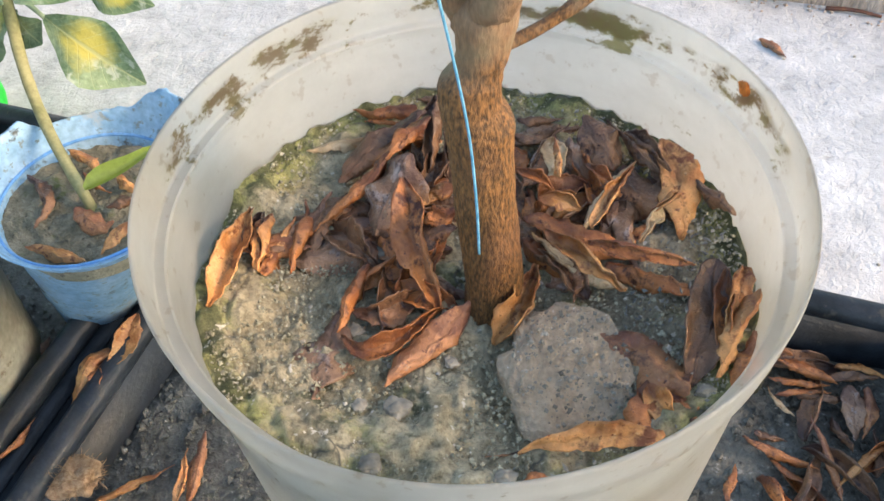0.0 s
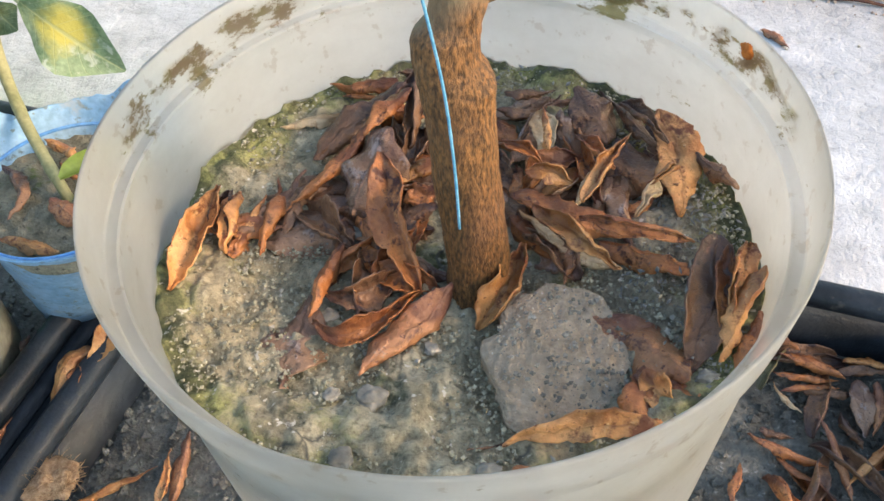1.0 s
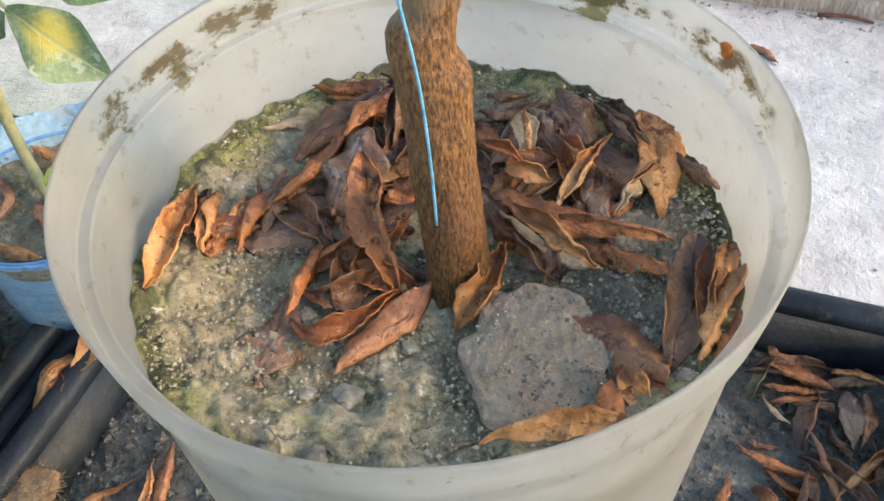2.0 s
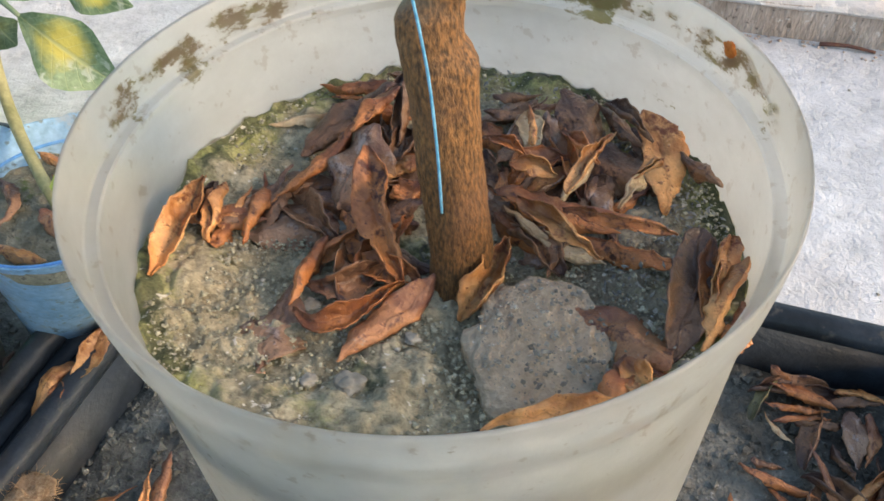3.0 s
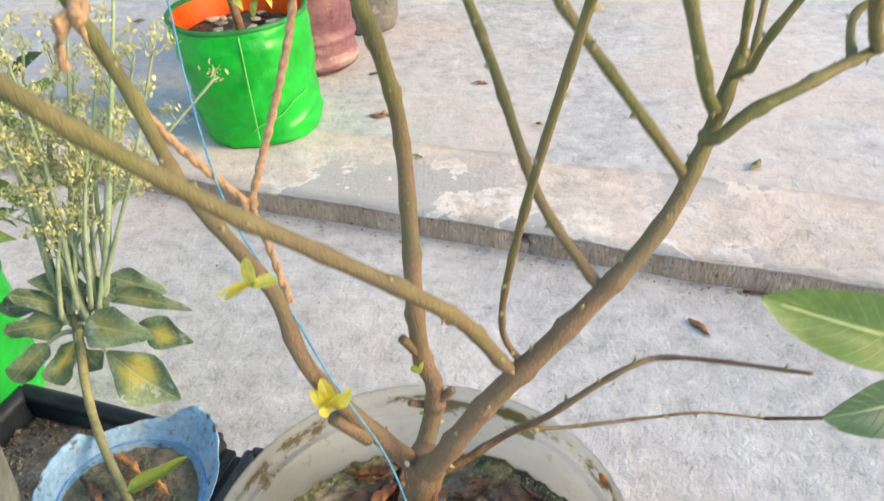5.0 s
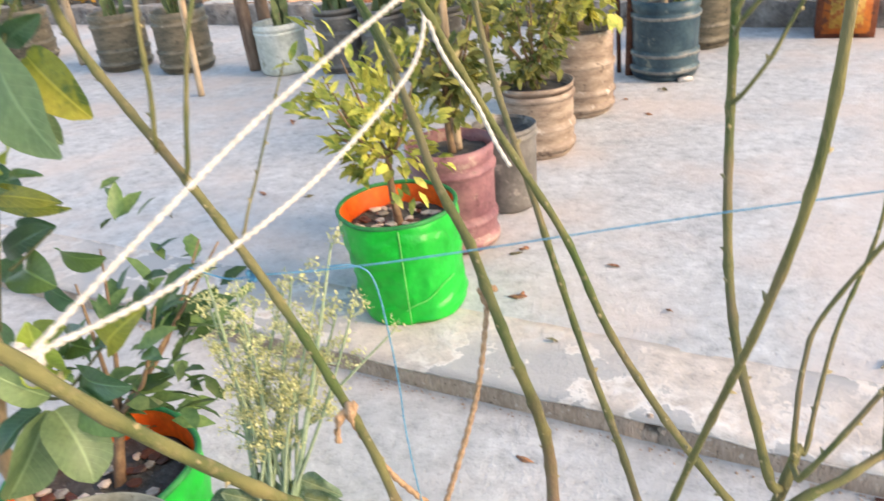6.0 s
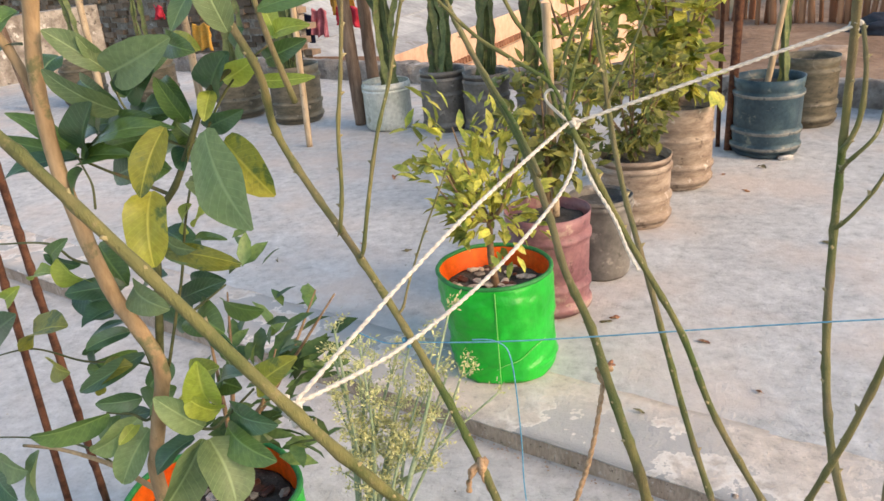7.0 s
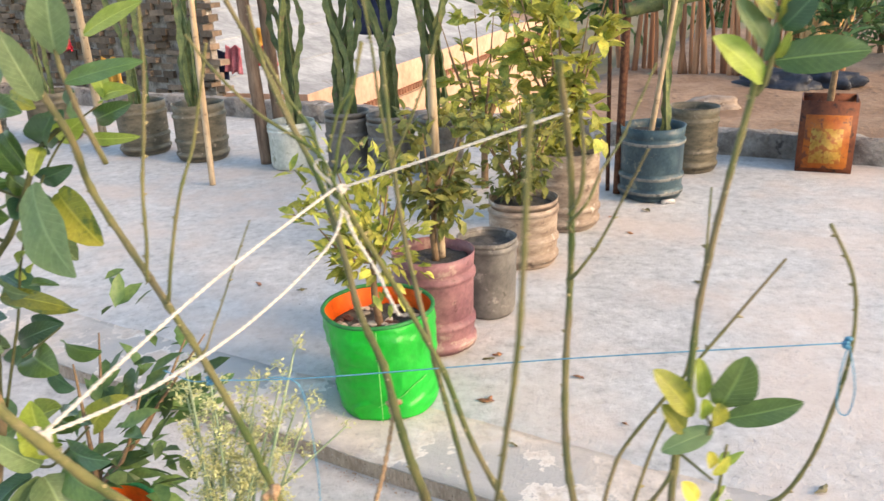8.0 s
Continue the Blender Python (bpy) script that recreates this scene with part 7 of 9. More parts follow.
citrus_leaf("leaf_dark", (-0.447, 0.442, 0.656), (-0.480, 0.418, 0.662), 0.0186)
citrus_leaf("leaf", (-0.473, 0.422, 0.649), (-0.547, 0.398, 0.633), 0.0285)
citrus_leaf("leaf_pale", (-0.447, 0.432, 0.641), (-0.492, 0.408, 0.614), 0.0311)
citrus_leaf("leaf_lime", (-0.449, 0.432, 0.636), (-0.457, 0.408, 0.624), 0.0111)
citrus_leaf("leaf_lime", (-0.364, 0.432, 0.666), (-0.350, 0.408, 0.727), 0.0301)
citrus_leaf("leaf_lime", (-0.353, 0.432, 0.659), (-0.370, 0.408, 0.688), 0.0258)
citrus_leaf("leaf_dark", (-0.364, 0.452, 0.666), (-0.317, 0.428, 0.699), 0.0225)
citrus_leaf("leaf_yellow", (-0.318, 0.442, 0.680), (-0.254, 0.418, 0.732), 0.0239)
citrus_leaf("leaf_dark", (-0.342, 0.432, 0.662), (-0.277, 0.408, 0.666), 0.0254)
citrus_leaf("leaf_pale", (-0.369, 0.422, 0.644), (-0.397, 0.398, 0.690), 0.0269)
citrus_leaf("leaf", (-0.343, 0.422, 0.647), (-0.280, 0.398, 0.634), 0.0289)
citrus_leaf("leaf_pale", (-0.352, 0.402, 0.646), (-0.322, 0.378, 0.592), 0.0438)
citrus_leaf("leaf_pale", (-0.358, 0.402, 0.646), (-0.403, 0.378, 0.577), 0.0423)
citrus_leaf("leaf_dark", (-0.382, 0.422, 0.630), (-0.412, 0.398, 0.601), 0.0254)
citrus_leaf("leaf_pale", (-0.439, 0.432, 0.628), (-0.463, 0.408, 0.578), 0.0288)
citrus_leaf("leaf_pale", (-0.572, 0.422, 0.594), (-0.565, 0.398, 0.541), 0.0432)
citrus_leaf("leaf_pale", (-0.644, 0.432, 0.577), (-0.577, 0.408, 0.580), 0.0320)
citrus_leaf("leaf_dark", (-0.665, 0.442, 0.545), (-0.616, 0.418, 0.528), 0.0291)
citrus_leaf("leaf_dark", (-0.617, 0.452, 0.712), (-0.552, 0.428, 0.751), 0.0302)
citrus_leaf("leaf_dark", (-0.451, 0.462, 0.770), (-0.499, 0.438, 0.769), 0.0193)
citrus_leaf("leaf_lime", (-0.565, 0.472, 0.767), (-0.510, 0.448, 0.784), 0.0149)
citrus_leaf("leaf_lime", (-0.605, 0.472, 0.744), (-0.555, 0.448, 0.774), 0.0152)
citrus_leaf("leaf_pale", (-0.416, 0.432, 0.785), (-0.362, 0.408, 0.776), 0.0258)
citrus_leaf("leaf_dark", (-0.395, 0.462, 0.757), (-0.327, 0.438, 0.790), 0.0196)
citrus_leaf("leaf", (-0.365, 0.442, 0.753), (-0.321, 0.418, 0.748), 0.0317)
citrus_leaf("leaf", (-0.463, 0.432, 1.027), (-0.476, 0.408, 1.007), 0.0202)
citrus_leaf("leaf", (-0.476, 0.442, 0.999), (-0.486, 0.418, 0.990), 0.0230)
citrus_leaf("leaf_dark", (-0.468, 0.472, 0.985), (-0.475, 0.448, 0.965), 0.0219)
citrus_leaf("leaf_pale", (-0.414, 0.468, 0.971), (-0.337, 0.450, 1.000), 0.0300)
citrus_leaf("leaf_yellow", (-0.358, 0.476, 0.993), (-0.320, 0.458, 0.987), 0.0160)
citrus_leaf("leaf", (-0.418, 0.484, 0.946), (-0.361, 0.466, 0.979), 0.0310)
citrus_leaf("leaf_dark", (-0.344, 0.492, 0.950), (-0.303, 0.474, 0.983), 0.0240)
citrus_leaf("leaf", (-0.476, 0.500, 0.959), (-0.425, 0.482, 0.941), 0.0200)
citrus_leaf("leaf", (-0.470, 0.468, 0.911), (-0.402, 0.450, 0.929), 0.0380)
citrus_leaf("leaf", (-0.456, 0.476, 0.900), (-0.362, 0.458, 0.920), 0.0220)
citrus_leaf("leaf_dark", (-0.415, 0.484, 0.924), (-0.357, 0.466, 0.935), 0.0210)
citrus_leaf("leaf", (-0.384, 0.492, 0.959), (-0.349, 0.474, 0.924), 0.0130)
citrus_leaf("leaf_dark", (-0.390, 0.500, 0.904), (-0.459, 0.482, 0.894), 0.0120)
citrus_leaf("leaf_pale", (-0.357, 0.468, 0.878), (-0.305, 0.450, 0.850), 0.0260)
citrus_leaf("leaf_dark", (-0.405, 0.476, 0.822), (-0.362, 0.458, 0.804), 0.0260)
citrus_leaf("leaf_yellow", (-0.410, 0.484, 0.795), (-0.326, 0.466, 0.794), 0.0120)
citrus_leaf("leaf", (-0.495, 0.492, 0.798), (-0.458, 0.474, 0.764), 0.0290)
citrus_leaf("leaf_dark", (-0.539, 0.500, 0.743), (-0.487, 0.482, 0.723), 0.0300)
citrus_leaf("leaf_pale", (-0.461, 0.468, 0.742), (-0.394, 0.450, 0.755), 0.0240)
citrus_leaf("leaf_dark", (-0.446, 0.476, 0.749), (-0.396, 0.458, 0.782), 0.0240)
citrus_leaf("leaf_dark", (-0.496, 0.484, 0.709), (-0.525, 0.466, 0.687), 0.0150)
citrus_leaf("leaf", (-0.481, 0.492, 0.678), (-0.532, 0.474, 0.664), 0.0240)
citrus_leaf("leaf_lime", (-0.440, 0.500, 0.619), (-0.375, 0.482, 0.671), 0.0351)
citrus_leaf("leaf", (-0.373, 0.468, 0.666), (-0.336, 0.450, 0.671), 0.0230)
citrus_leaf("leaf_dark", (-0.387, 0.476, 0.767), (-0.337, 0.458, 0.781), 0.0200)
citrus_leaf("leaf", (-0.362, 0.484, 0.749), (-0.308, 0.466, 0.751), 0.0200)
citrus_leaf("leaf_dark", (-0.430, 0.492, 0.713), (-0.386, 0.474, 0.753), 0.0251)
citrus_leaf("leaf", (-0.406, 0.500, 0.884), (-0.353, 0.482, 0.905), 0.0230)
citrus_leaf("leaf_dark", (-0.354, 0.468, 0.898), (-0.310, 0.450, 0.899), 0.0190)
citrus_leaf("leaf_dark", (-0.445, 0.476, 0.874), (-0.387, 0.458, 0.896), 0.0230)
citrus_leaf("leaf", (-0.477, 0.484, 0.614), (-0.420, 0.466, 0.657), 0.0311)
citrus_leaf("leaf_dark", (-0.530, 0.492, 0.590), (-0.463, 0.474, 0.618), 0.0241)
citrus_leaf("leaf", (-0.567, 0.500, 0.552), (-0.500, 0.482, 0.600), 0.0281)
citrus_leaf("leaf_dark", (-0.374, 0.468, 0.723), (-0.335, 0.450, 0.716), 0.0210)
citrus_leaf("leaf_dark", (-0.436, 0.476, 0.683), (-0.449, 0.458, 0.660), 0.0250)
woody = [(ob, [v.co.copy() for v in ob.data.vertices][::7]) for ob in ct.children if ob.name.split(".")[0] in ("limb", "trunk")]
for ob in list(ct.children):
    if ob.name.split(".")[0] in ("leaf", "leaf_stalk"):
        q = ob.data.vertices[0].co
        ob.parent = min(woody, key=lambda w: min((c - q).length_squared for c in w[1]))[0]
rods = ((-0.905, 0.8, 0.80, -0.878, 0.8, 0.05), (-0.956, 0.8, 0.64, -0.968, 0.8, 0.05))
for a in rods:
    r_ = thing("steel_rod", "rusty ribbed steel rod standing on the terrace", "steel rod", "rusty rods")
    lo, hi = Vector(a[3:]), Vector(a[:3])
    foot = lo + (lo - hi) * (lo.z - 0.002) / (hi.z - lo.z)
    part("rod", tube([foot, lo, lo.lerp(hi, 0.5), hi], 0.0062, 0.0062, 10, 30, 0.28, 0.011), M["rust"], r_)


# ---- grow bags ----
def grow_bag(x, y, z, r, h, label, turn=0.0, seed=0, lean=(0.0, 0.0)):
    """A sewn cloth bag; lean: how far its mouth stands off its foot, per metre of height."""
    g = thing("grow_bag", label, "grow bag", "green grow bags", "", pose(x, y, z))
    face = radians(turn)
    pr = [(r * 0.90, 0.0), (r * 0.935, 0.01), (r * 0.95, h * 0.12), (r * 0.955, h * 0.2), (r * 0.97, h * 0.4), (r * 0.985, h * 0.6), (r, h * 0.8), (r * 1.0, h * 0.95), (r * 1.0, h)]
    fine = []
    for (ra, za), (rb_, zb) in zip(pr, pr[1:]):
        fine += [(ra + (rb_ - ra) * k / 4, za + (zb - za) * k / 4) for k in range(4)]
    skin = lathe(fine + [pr[-1]], 120, 0.010, seed, lean)
    for v in skin.vertices:
        fade = min(1.0, (h - v.co.z) / 0.04)
        q = Vector((v.co.x * 9, v.co.y * 9, v.co.z * 26)) + Vector((seed * 3.3, 0, 0))
        ridge = 1 - min(1.0, abs(noise.noise(q)) * 7)
        v.co += Vector((v.co.x, v.co.y, 0)).normalized() * fade * (0.0050 * ridge + 0.0055 * noise.noise(v.co * 15))
    cloth = part("outer_cloth", skin, M["bag"], g, "glossy bright green cloth")
    inn = lathe([(r * 0.93, h * 0.68), (r * 0.955, h * 0.8), (r * 0.975, h * 0.97), (r * 0.978, h * 1.0)], 72, 0.010, seed, lean)
    part("lining", inn, M["bag_in"], g, "bright orange lining")
    ring = [(r * 0.988 * math.cos(k * 2 * math.pi / 48), r * 0.988 * math.sin(k * 2 * math.pi / 48)) for k in range(49)]
    pts = []
    for k, (a, b) in enumerate(ring):
        q = Vector((a / r, b / r, h * 3))
        w = 0.010 * noise.noise(Vector((a / (r * 0.988), b / (r * 0.988), h * 3)) * 1.3 + Vector((seed * 7.1, 0, 0)))
        pts.append((a * (1 + w / r) + lean[0] * h, b * (1 + w / r) + lean[1] * h, h + 0.003 * noise.noise(Vector((a * 14, b * 14, seed)))))
    part("hem", tube(pts, 0.0055, 0.0055, 7, 2), M["hem"], cloth, "dark green sewn hem")
    def on_skin(an, t):
        rr = r * (0.935 + 0.065 * min(1.0, t / 0.8)) + 0.004
        return Vector((rr * math.cos(an) + lean[0] * h * t, rr * math.sin(an) + lean[1] * h * t, h * t))
    part("seam", tube([on_skin(face - 1.70 + 0.06 * t, t) for t in (0.02, 0.25, 0.5, 0.75, 0.97)], 0.0016, 0.0016, 6, 4), M["bag_seam"], cloth, "pale stitched upright seam")
    part("seam", tube([on_skin(face - 1.75 + 0.09 * k, 0.17 + 0.022 * k + 0.012 * math.sin(k)) for k in range(12)], 0.0011, 0.0011, 6, 4), M["bag_seam"], cloth, "pale stitched seam round the foot")
    s_ = part("soil", soil_disc(r * 0.955, 0.008, 22, 60, seed + 3, 22), M["soil_dark"], g, "dark soil with chips")
    s_.location = (lean[0] * h * 0.78, lean[1] * h * 0.78, h * 0.78)
    return g


grow_bag(-0.322, 1.574, 0.054, 0.137, 0.235, "bright green grow bag with orange lining on the terrace step", 15, 1, (-0.085, 0.145))
grow_bag(-0.65, 0.78, 0.002, 0.142, 0.232, "bright green grow bag with orange lining behind the trays", 60, 5)
rc = random.Random(5)
for cx, cy, cz, n in ((-0.338, 1.600, 0.239, 70), (-0.65, 0.78, 0.185, 40)):
    for k in range(n):
        a, r = rc.uniform(0, 6.28), 0.115 * math.sqrt(rc.random())
        if cy > 1 and k < 30:
            a, r = rc.uniform(3.3, 4.9), rc.uniform(0.05, 0.11)
        bm = bmesh.new()
        bmesh.ops.create_icosphere(bm, subdivisions=1, radius=1)
        sx, sy, sz = rc.uniform(0.009, 0.022), rc.uniform(0.007, 0.014), rc.uniform(0.003, 0.006)
        for v in bm.verts:
            v.co = Vector((v.co.x * sx, v.co.y * sy, v.co.z * sz)) * rc.uniform(0.85, 1.15)
        ob = tagged(link_mesh("mulch_chip", bm, M[rc.choice(("pale_chip", "dead_b", "stone", "dead_d", "pale_chip", "pale_chip"))], None, False), "pale or brown chip of mulch in the grow bag", "mulch chip", "mulch chips")
        ob.matrix_basis = Matrix.Translation((cx + r * math.cos(a), cy + r * math.sin(a), cz + 0.004)) @ Matrix.Rotation(rc.uniform(0, 6), 4, "Z")


def shrub(name, label, base, height, spread, size, n, material, seed, stems=4, lean=(0, 0), low=0.35, category="shrub", whorl=0.35):
    """A small potted bush: a stem that forks and a ragged crown of leaves in clusters; whorl: how loose they are."""
    rnd = random.Random(seed)
    s = thing(name, label, category)
    base = Vector(base)
    fork = base + Vector((lean[0] * 0.3, lean[1] * 0.3, height * low))
    part("trunk", tube([base, base.lerp(fork, 0.5) + Vector((rnd.uniform(-0.006, 0.006), 0, 0)), fork], height * 0.018 + 0.003, height * 0.012 + 0.0025, 8, 4, 0.2), M["twig"], s)
    spots = []
    for k in range(stems):
        a = 6.283 * k / stems + rnd.uniform(-0.4, 0.4)
        reach = spread * rnd.uniform(0.55, 1.0)
        tip = base + Vector((lean[0] + reach * math.cos(a), lean[1] + reach * math.sin(a), height * rnd.uniform(0.7, 1.0)))
        mid = fork.lerp(tip, 0.5) + Vector((0, 0, -height * 0.05 + rnd.uniform(-0.02, 0.02)))
        part("stem", tube([fork, mid, tip], height * 0.008 + 0.002, 0.0015, 6, 4, 0.2, 0.03, True, k), M["twig"], s)
        path = smooth_path([fork, mid, tip], 6)
        for j in range(n // stems // 6):
            p = rnd.choice(path[2:]) + Vector((rnd.gauss(0, 1), rnd.gauss(0, 1), rnd.gauss(0, 1))) * spread * 0.28
            out = (p - base - Vector((0, 0, height * 0.5))).normalized()
            for _ in range(6):
                spots.append((p + Vector((rnd.gauss(0, 1), rnd.gauss(0, 1), rnd.gauss(0, 1))) * size * whorl, out))
    part("crown", crown_mesh(spots, size, seed, 0.4, 1.0 if whorl > 0.2 else 1.6, 1.0 if whorl > 0.2 else 1.25), material, s)
    return s


# ---- cut-down jugs and buckets ----
def jug(x, y, r, h, key, label, rings=(0.22, 0.36, 0.74), z=0.051, name="cut_jug", seed=0, turn=0, group="cut-down water jugs"):
    g = thing(name, label, "plant pot", group, "", pose(x, y, z, 0, 0, turn))
    pr = [(r * 0.86, 0), (r * 0.95, 0.012), (r * 0.985, 0.03)]
    for t in sorted(rings):
        c = h * t
        pr += [(r * 0.985, c - 0.018), (r * 1.02, c - 0.008), (r * 1.02, c + 0.006), (r * 0.93, c + 0.014), (r * 0.975, c + 0.022)]
    pr += [(r * 0.985, h * 0.9), (r, h), (r * 0.975, h), (r * 0.955, h * 0.9), (r * 0.94, h * 0.86), (0, h * 0.855)]
    wall = part("shell", lathe(pr, 56, 0.008, seed), M[key], g)
    for t in rings:
        c = h * t
        part("hoop", lathe([(r * 0.99, c - 0.0095), (r * 1.028, c - 0.0085), (r * 1.03, c + 0.003), (r * 1.0, c + 0.0065)], 56, 0.008, seed), M["hoop" if key == "blue_jug" else key], wall, "scuffed hoop")
    so = part("soil", soil_disc(r * 0.93, 0.006, 16, 48, seed, 22), M["soil_dark"], g, "brown soil")
    so.location.z = h * 0.88
    return g


jug(-0.251, 1.890, 0.114, 0.285, "purple", "dusty purple cut-down water jug behind the green bag", (0.1, 0.3, 0.78), seed=1)
jug(-0.129, 2.130, 0.092, 0.245, "grey_pot", "dark grey plastic pot streaked with dust", (0.9,), name="plastic_pot", seed=2, group="plastic pots")
jug(-0.049, 2.577, 0.124, 0.240, "beige", "dusty beige cut-down water jug", (0.16, 0.42, 0.84), seed=3)
jug(0.093, 3.003, 0.133, 0.315, "beige", "dusty brown cut-down water jug with raised hoops", (0.12, 0.28, 0.62), seed=4)
jug(0.468, 3.443, 0.140, 0.325, "blue_jug", "dark blue cut-down water jug with raised hoops", (0.13, 0.33, 0.80), seed=5)
jug(0.700, 3.93, 0.125, 0.320, "olive_jug", "dusty brown cut-down jug beside the parapet", (0.13, 0.33, 0.80), seed=6)
jug(-2.03, 4.15, 0.150, 0.325, "olive_jug", "dusty olive cut-down water jug by the parapet", (0.13, 0.36, 0.8), seed=7)
jug(-2.48, 4.30, 0.148, 0.315, "olive_jug", "dusty olive cut-down water jug by the parapet", (0.13, 0.36, 0.8), seed=8)
jug(-3.32, 4.66, 0.160, 0.325, "olive_jug", "dusty olive cut-down water jug by the parapet", (0.13, 0.36, 0.8), seed=9)
jug(-3.95, 4.75, 0.150, 0.31, "olive_jug", "dusty olive cut-down water jug by the parapet", (0.13, 0.36, 0.8), seed=10)
jug(-1.07, 3.91, 0.120, 0.315, "grey_pot", "grey-brown cut-down water jug by the parapet", (0.12, 0.62, 0.86), seed=11)
jug(-0.83, 3.85, 0.118, 0.305, "grey_pot", "grey-brown cut-down water jug by the parapet", (0.12, 0.62, 0.86), seed=12)
jug(-0.55, 3.80, 0.120, 0.300, "grey_pot", "grey-brown cut-down water jug by the parapet", (0.12, 0.62, 0.86), seed=14)
jug(-1.40, 3.955, 0.128, 0.250, "white_pot", "white paint bucket with a cactus", (0.84, 0.93), name="bucket", seed=13, group="buckets")


def cactus(x, y, z, stems, label, seed):
    """A climbing cactus: three-winged jointed stems tied upright."""
    rnd = random.Random(seed)
    c = thing("cactus", label, "cactus", "climbing cacti")
    for k in range(stems):
        a, r = rnd.uniform(0, 6.28), rnd.uniform(0.015, 0.06)
        top = rnd.uniform(0.75, 1.15)
        p0 = Vector((x + r * math.cos(a), y + r * math.sin(a), z - 0.01))
        path = smooth_path([p0, p0 + Vector((rnd.uniform(-0.03, 0.03), rnd.uniform(-0.02, 0.02), top * 0.35)), p0 + Vector((rnd.uniform(-0.09, 0.09), rnd.uniform(-0.05, 0.05), top * 0.7)), p0 + Vector((rnd.uniform(-0.17, 0.17), rnd.uniform(-0.06, 0.06), top))], 10)
        verts, faces, off = [], [], rnd.uniform(0, 6)
        for i, p in enumerate(path):
            w = 0.019 * (1 + 0.30 * math.sin(i * 1.9 + k)) * (0.55 if i == len(path) - 1 else 1)
            for j in range(6):
                an = off + j * math.pi / 3 + 0.02 * i
                rr = w * (1.0 if j % 2 == 0 else 0.36)
                verts.append(p + Vector((math.cos(an) * rr, math.sin(an) * rr, 0)))
        n = len(path)
        for i in range(n - 1):
            for j in range(6):
                j2 = (j + 1) % 6
                faces.append((i * 6 + j, i * 6 + j2, (i + 1) * 6 + j2, (i + 1) * 6 + j))
        faces.append(tuple((n - 1) * 6 + j for j in range(6)))
        part("cactus_stem", pydata("cactus_stem", verts, faces), M["cactus"], c, "", False)
    return c


for x, y, z, n, s in ((-1.40, 3.955, 0.265, 8, 1), (-1.07, 3.91, 0.32, 8, 2), (-0.83, 3.85, 0.31, 8, 3), (-0.55, 3.80, 0.30, 6, 12), (-2.03, 4.15, 0.33, 6, 4), (-2.48, 4.30, 0.32, 4, 5), (-3.32, 4.66, 0.33, 3, 6), (-3.95, 4.75, 0.31, 3, 7)):
    cactus(x, y, z, n, "tall green climbing cactus in the bucket" if s == 1 else "tall green climbing cactus in a jug", s)

shrub("potted_citrus", "small bushy citrus with yellow-green leaves in the green bag", (-0.338, 1.605, 0.222), 0.40, 0.15, 0.043, 560, M["shrub_bright"], 31, 8, (-0.03, 0.0), 0.46)
shrub("potted_shrub", "bushy citrus with yellow-green leaves in the purple jug", (-0.245, 1.90, 0.30), 0.42, 0.13, 0.042, 560, M["shrub"], 32, 7, whorl=0.15)
shrub("potted_shrub", "leafy green shrub in the beige jug", (-0.049, 2.577, 0.265), 0.42, 0.17, 0.042, 860, M["shrub"], 33, 9, (-0.03, 0.0), 0.12, whorl=0.15)
shrub("potted_shrub", "tall yellow-green shrub in the brown jug", (0.093, 3.003, 0.33), 0.72, 0.22, 0.082, 680, M["shrub_bright"], 34, 10, (-0.04, 0.0), 0.15, whorl=0.10)
shrub("potted_shrub", "tall green shrub by the terrace jugs", (-0.30, 3.55, 0.05), 0.92, 0.22, 0.082, 320, M["shrub_bright"], 35, 9, (0, 0), 0.3, whorl=0.10)
shrub("dark_sapling", "small dark-leaved sapling in the green bag behind the trays", (-0.65, 0.80, 0.165), 0.36, 0.13, 0.055, 170, M["shrub_mid"], 36, 5, (0.06, 0.12), 0.35, "sapling")


# ---- stakes, pipes, tin ----
def stake(x0, y0, z0, x1, y1, z1, r, key, label, name="stake", node=0.16, category="stake"):
    s = thing(name, label, category)
    part("pole", tube([(x0, y0, z0), ((x0 + x1) / 2, (y0 + y1) / 2, (z0 + z1) / 2), (x1, y1, z1)], r, r * 0.9, 10, 14, 0.12, node), M[key], s)
    return s


stake(-1.71, 3.56, 0.051, -1.70, 3.585, 0.98, 0.016, "bamboo", "pale bamboo stake standing on the terrace", "bamboo_stake")
stake(-1.59, 4.02, 0.051, -1.66, 4.08, 1.15, 0.036, "log", "weathered wooden log leaning by the parapet", "log")
stake(-1.50, 4.06, 0.051, -1.56, 4.12, 1.15, 0.034, "log", "dark weathered wooden post by the parapet", "log")
stake(-0.235, 1.93, 0.30, -0.25, 1.96, 0.86, 0.013, "bamboo", "bamboo stake in the purple jug", "bamboo_stake")
stake(0.322, 3.47, 0.051, 0.345, 3.50, 1.35, 0.020, "rust", "rusty steel pipe by the blue jug", "steel_pipe", 3, "pipe")
stake(0.280, 3.52, 0.051, 0.262, 3.55, 1.25, 0.010, "rust", "thin rusty steel rod by the blue jug", "steel_rod", 3, "steel rod")
stake(0.455, 3.43, 0.33, 0.545, 3.48, 1.0, 0.013, "bamboo", "pale peeled stake in the blue jug", "peeled_stake")
stake(0.33, 3.47, 0.86, 0.72, 3.60, 0.93, 0.032, "cactus", "mossy green branch lying across the pipe", "green_pole", 0.2, "branch")
stake(-2.85, 4.45, 0.051, -2.90, 4.5, 1.1, 0.026, "bamboo", "pale bamboo stake by the jugs", "bamboo_stake")
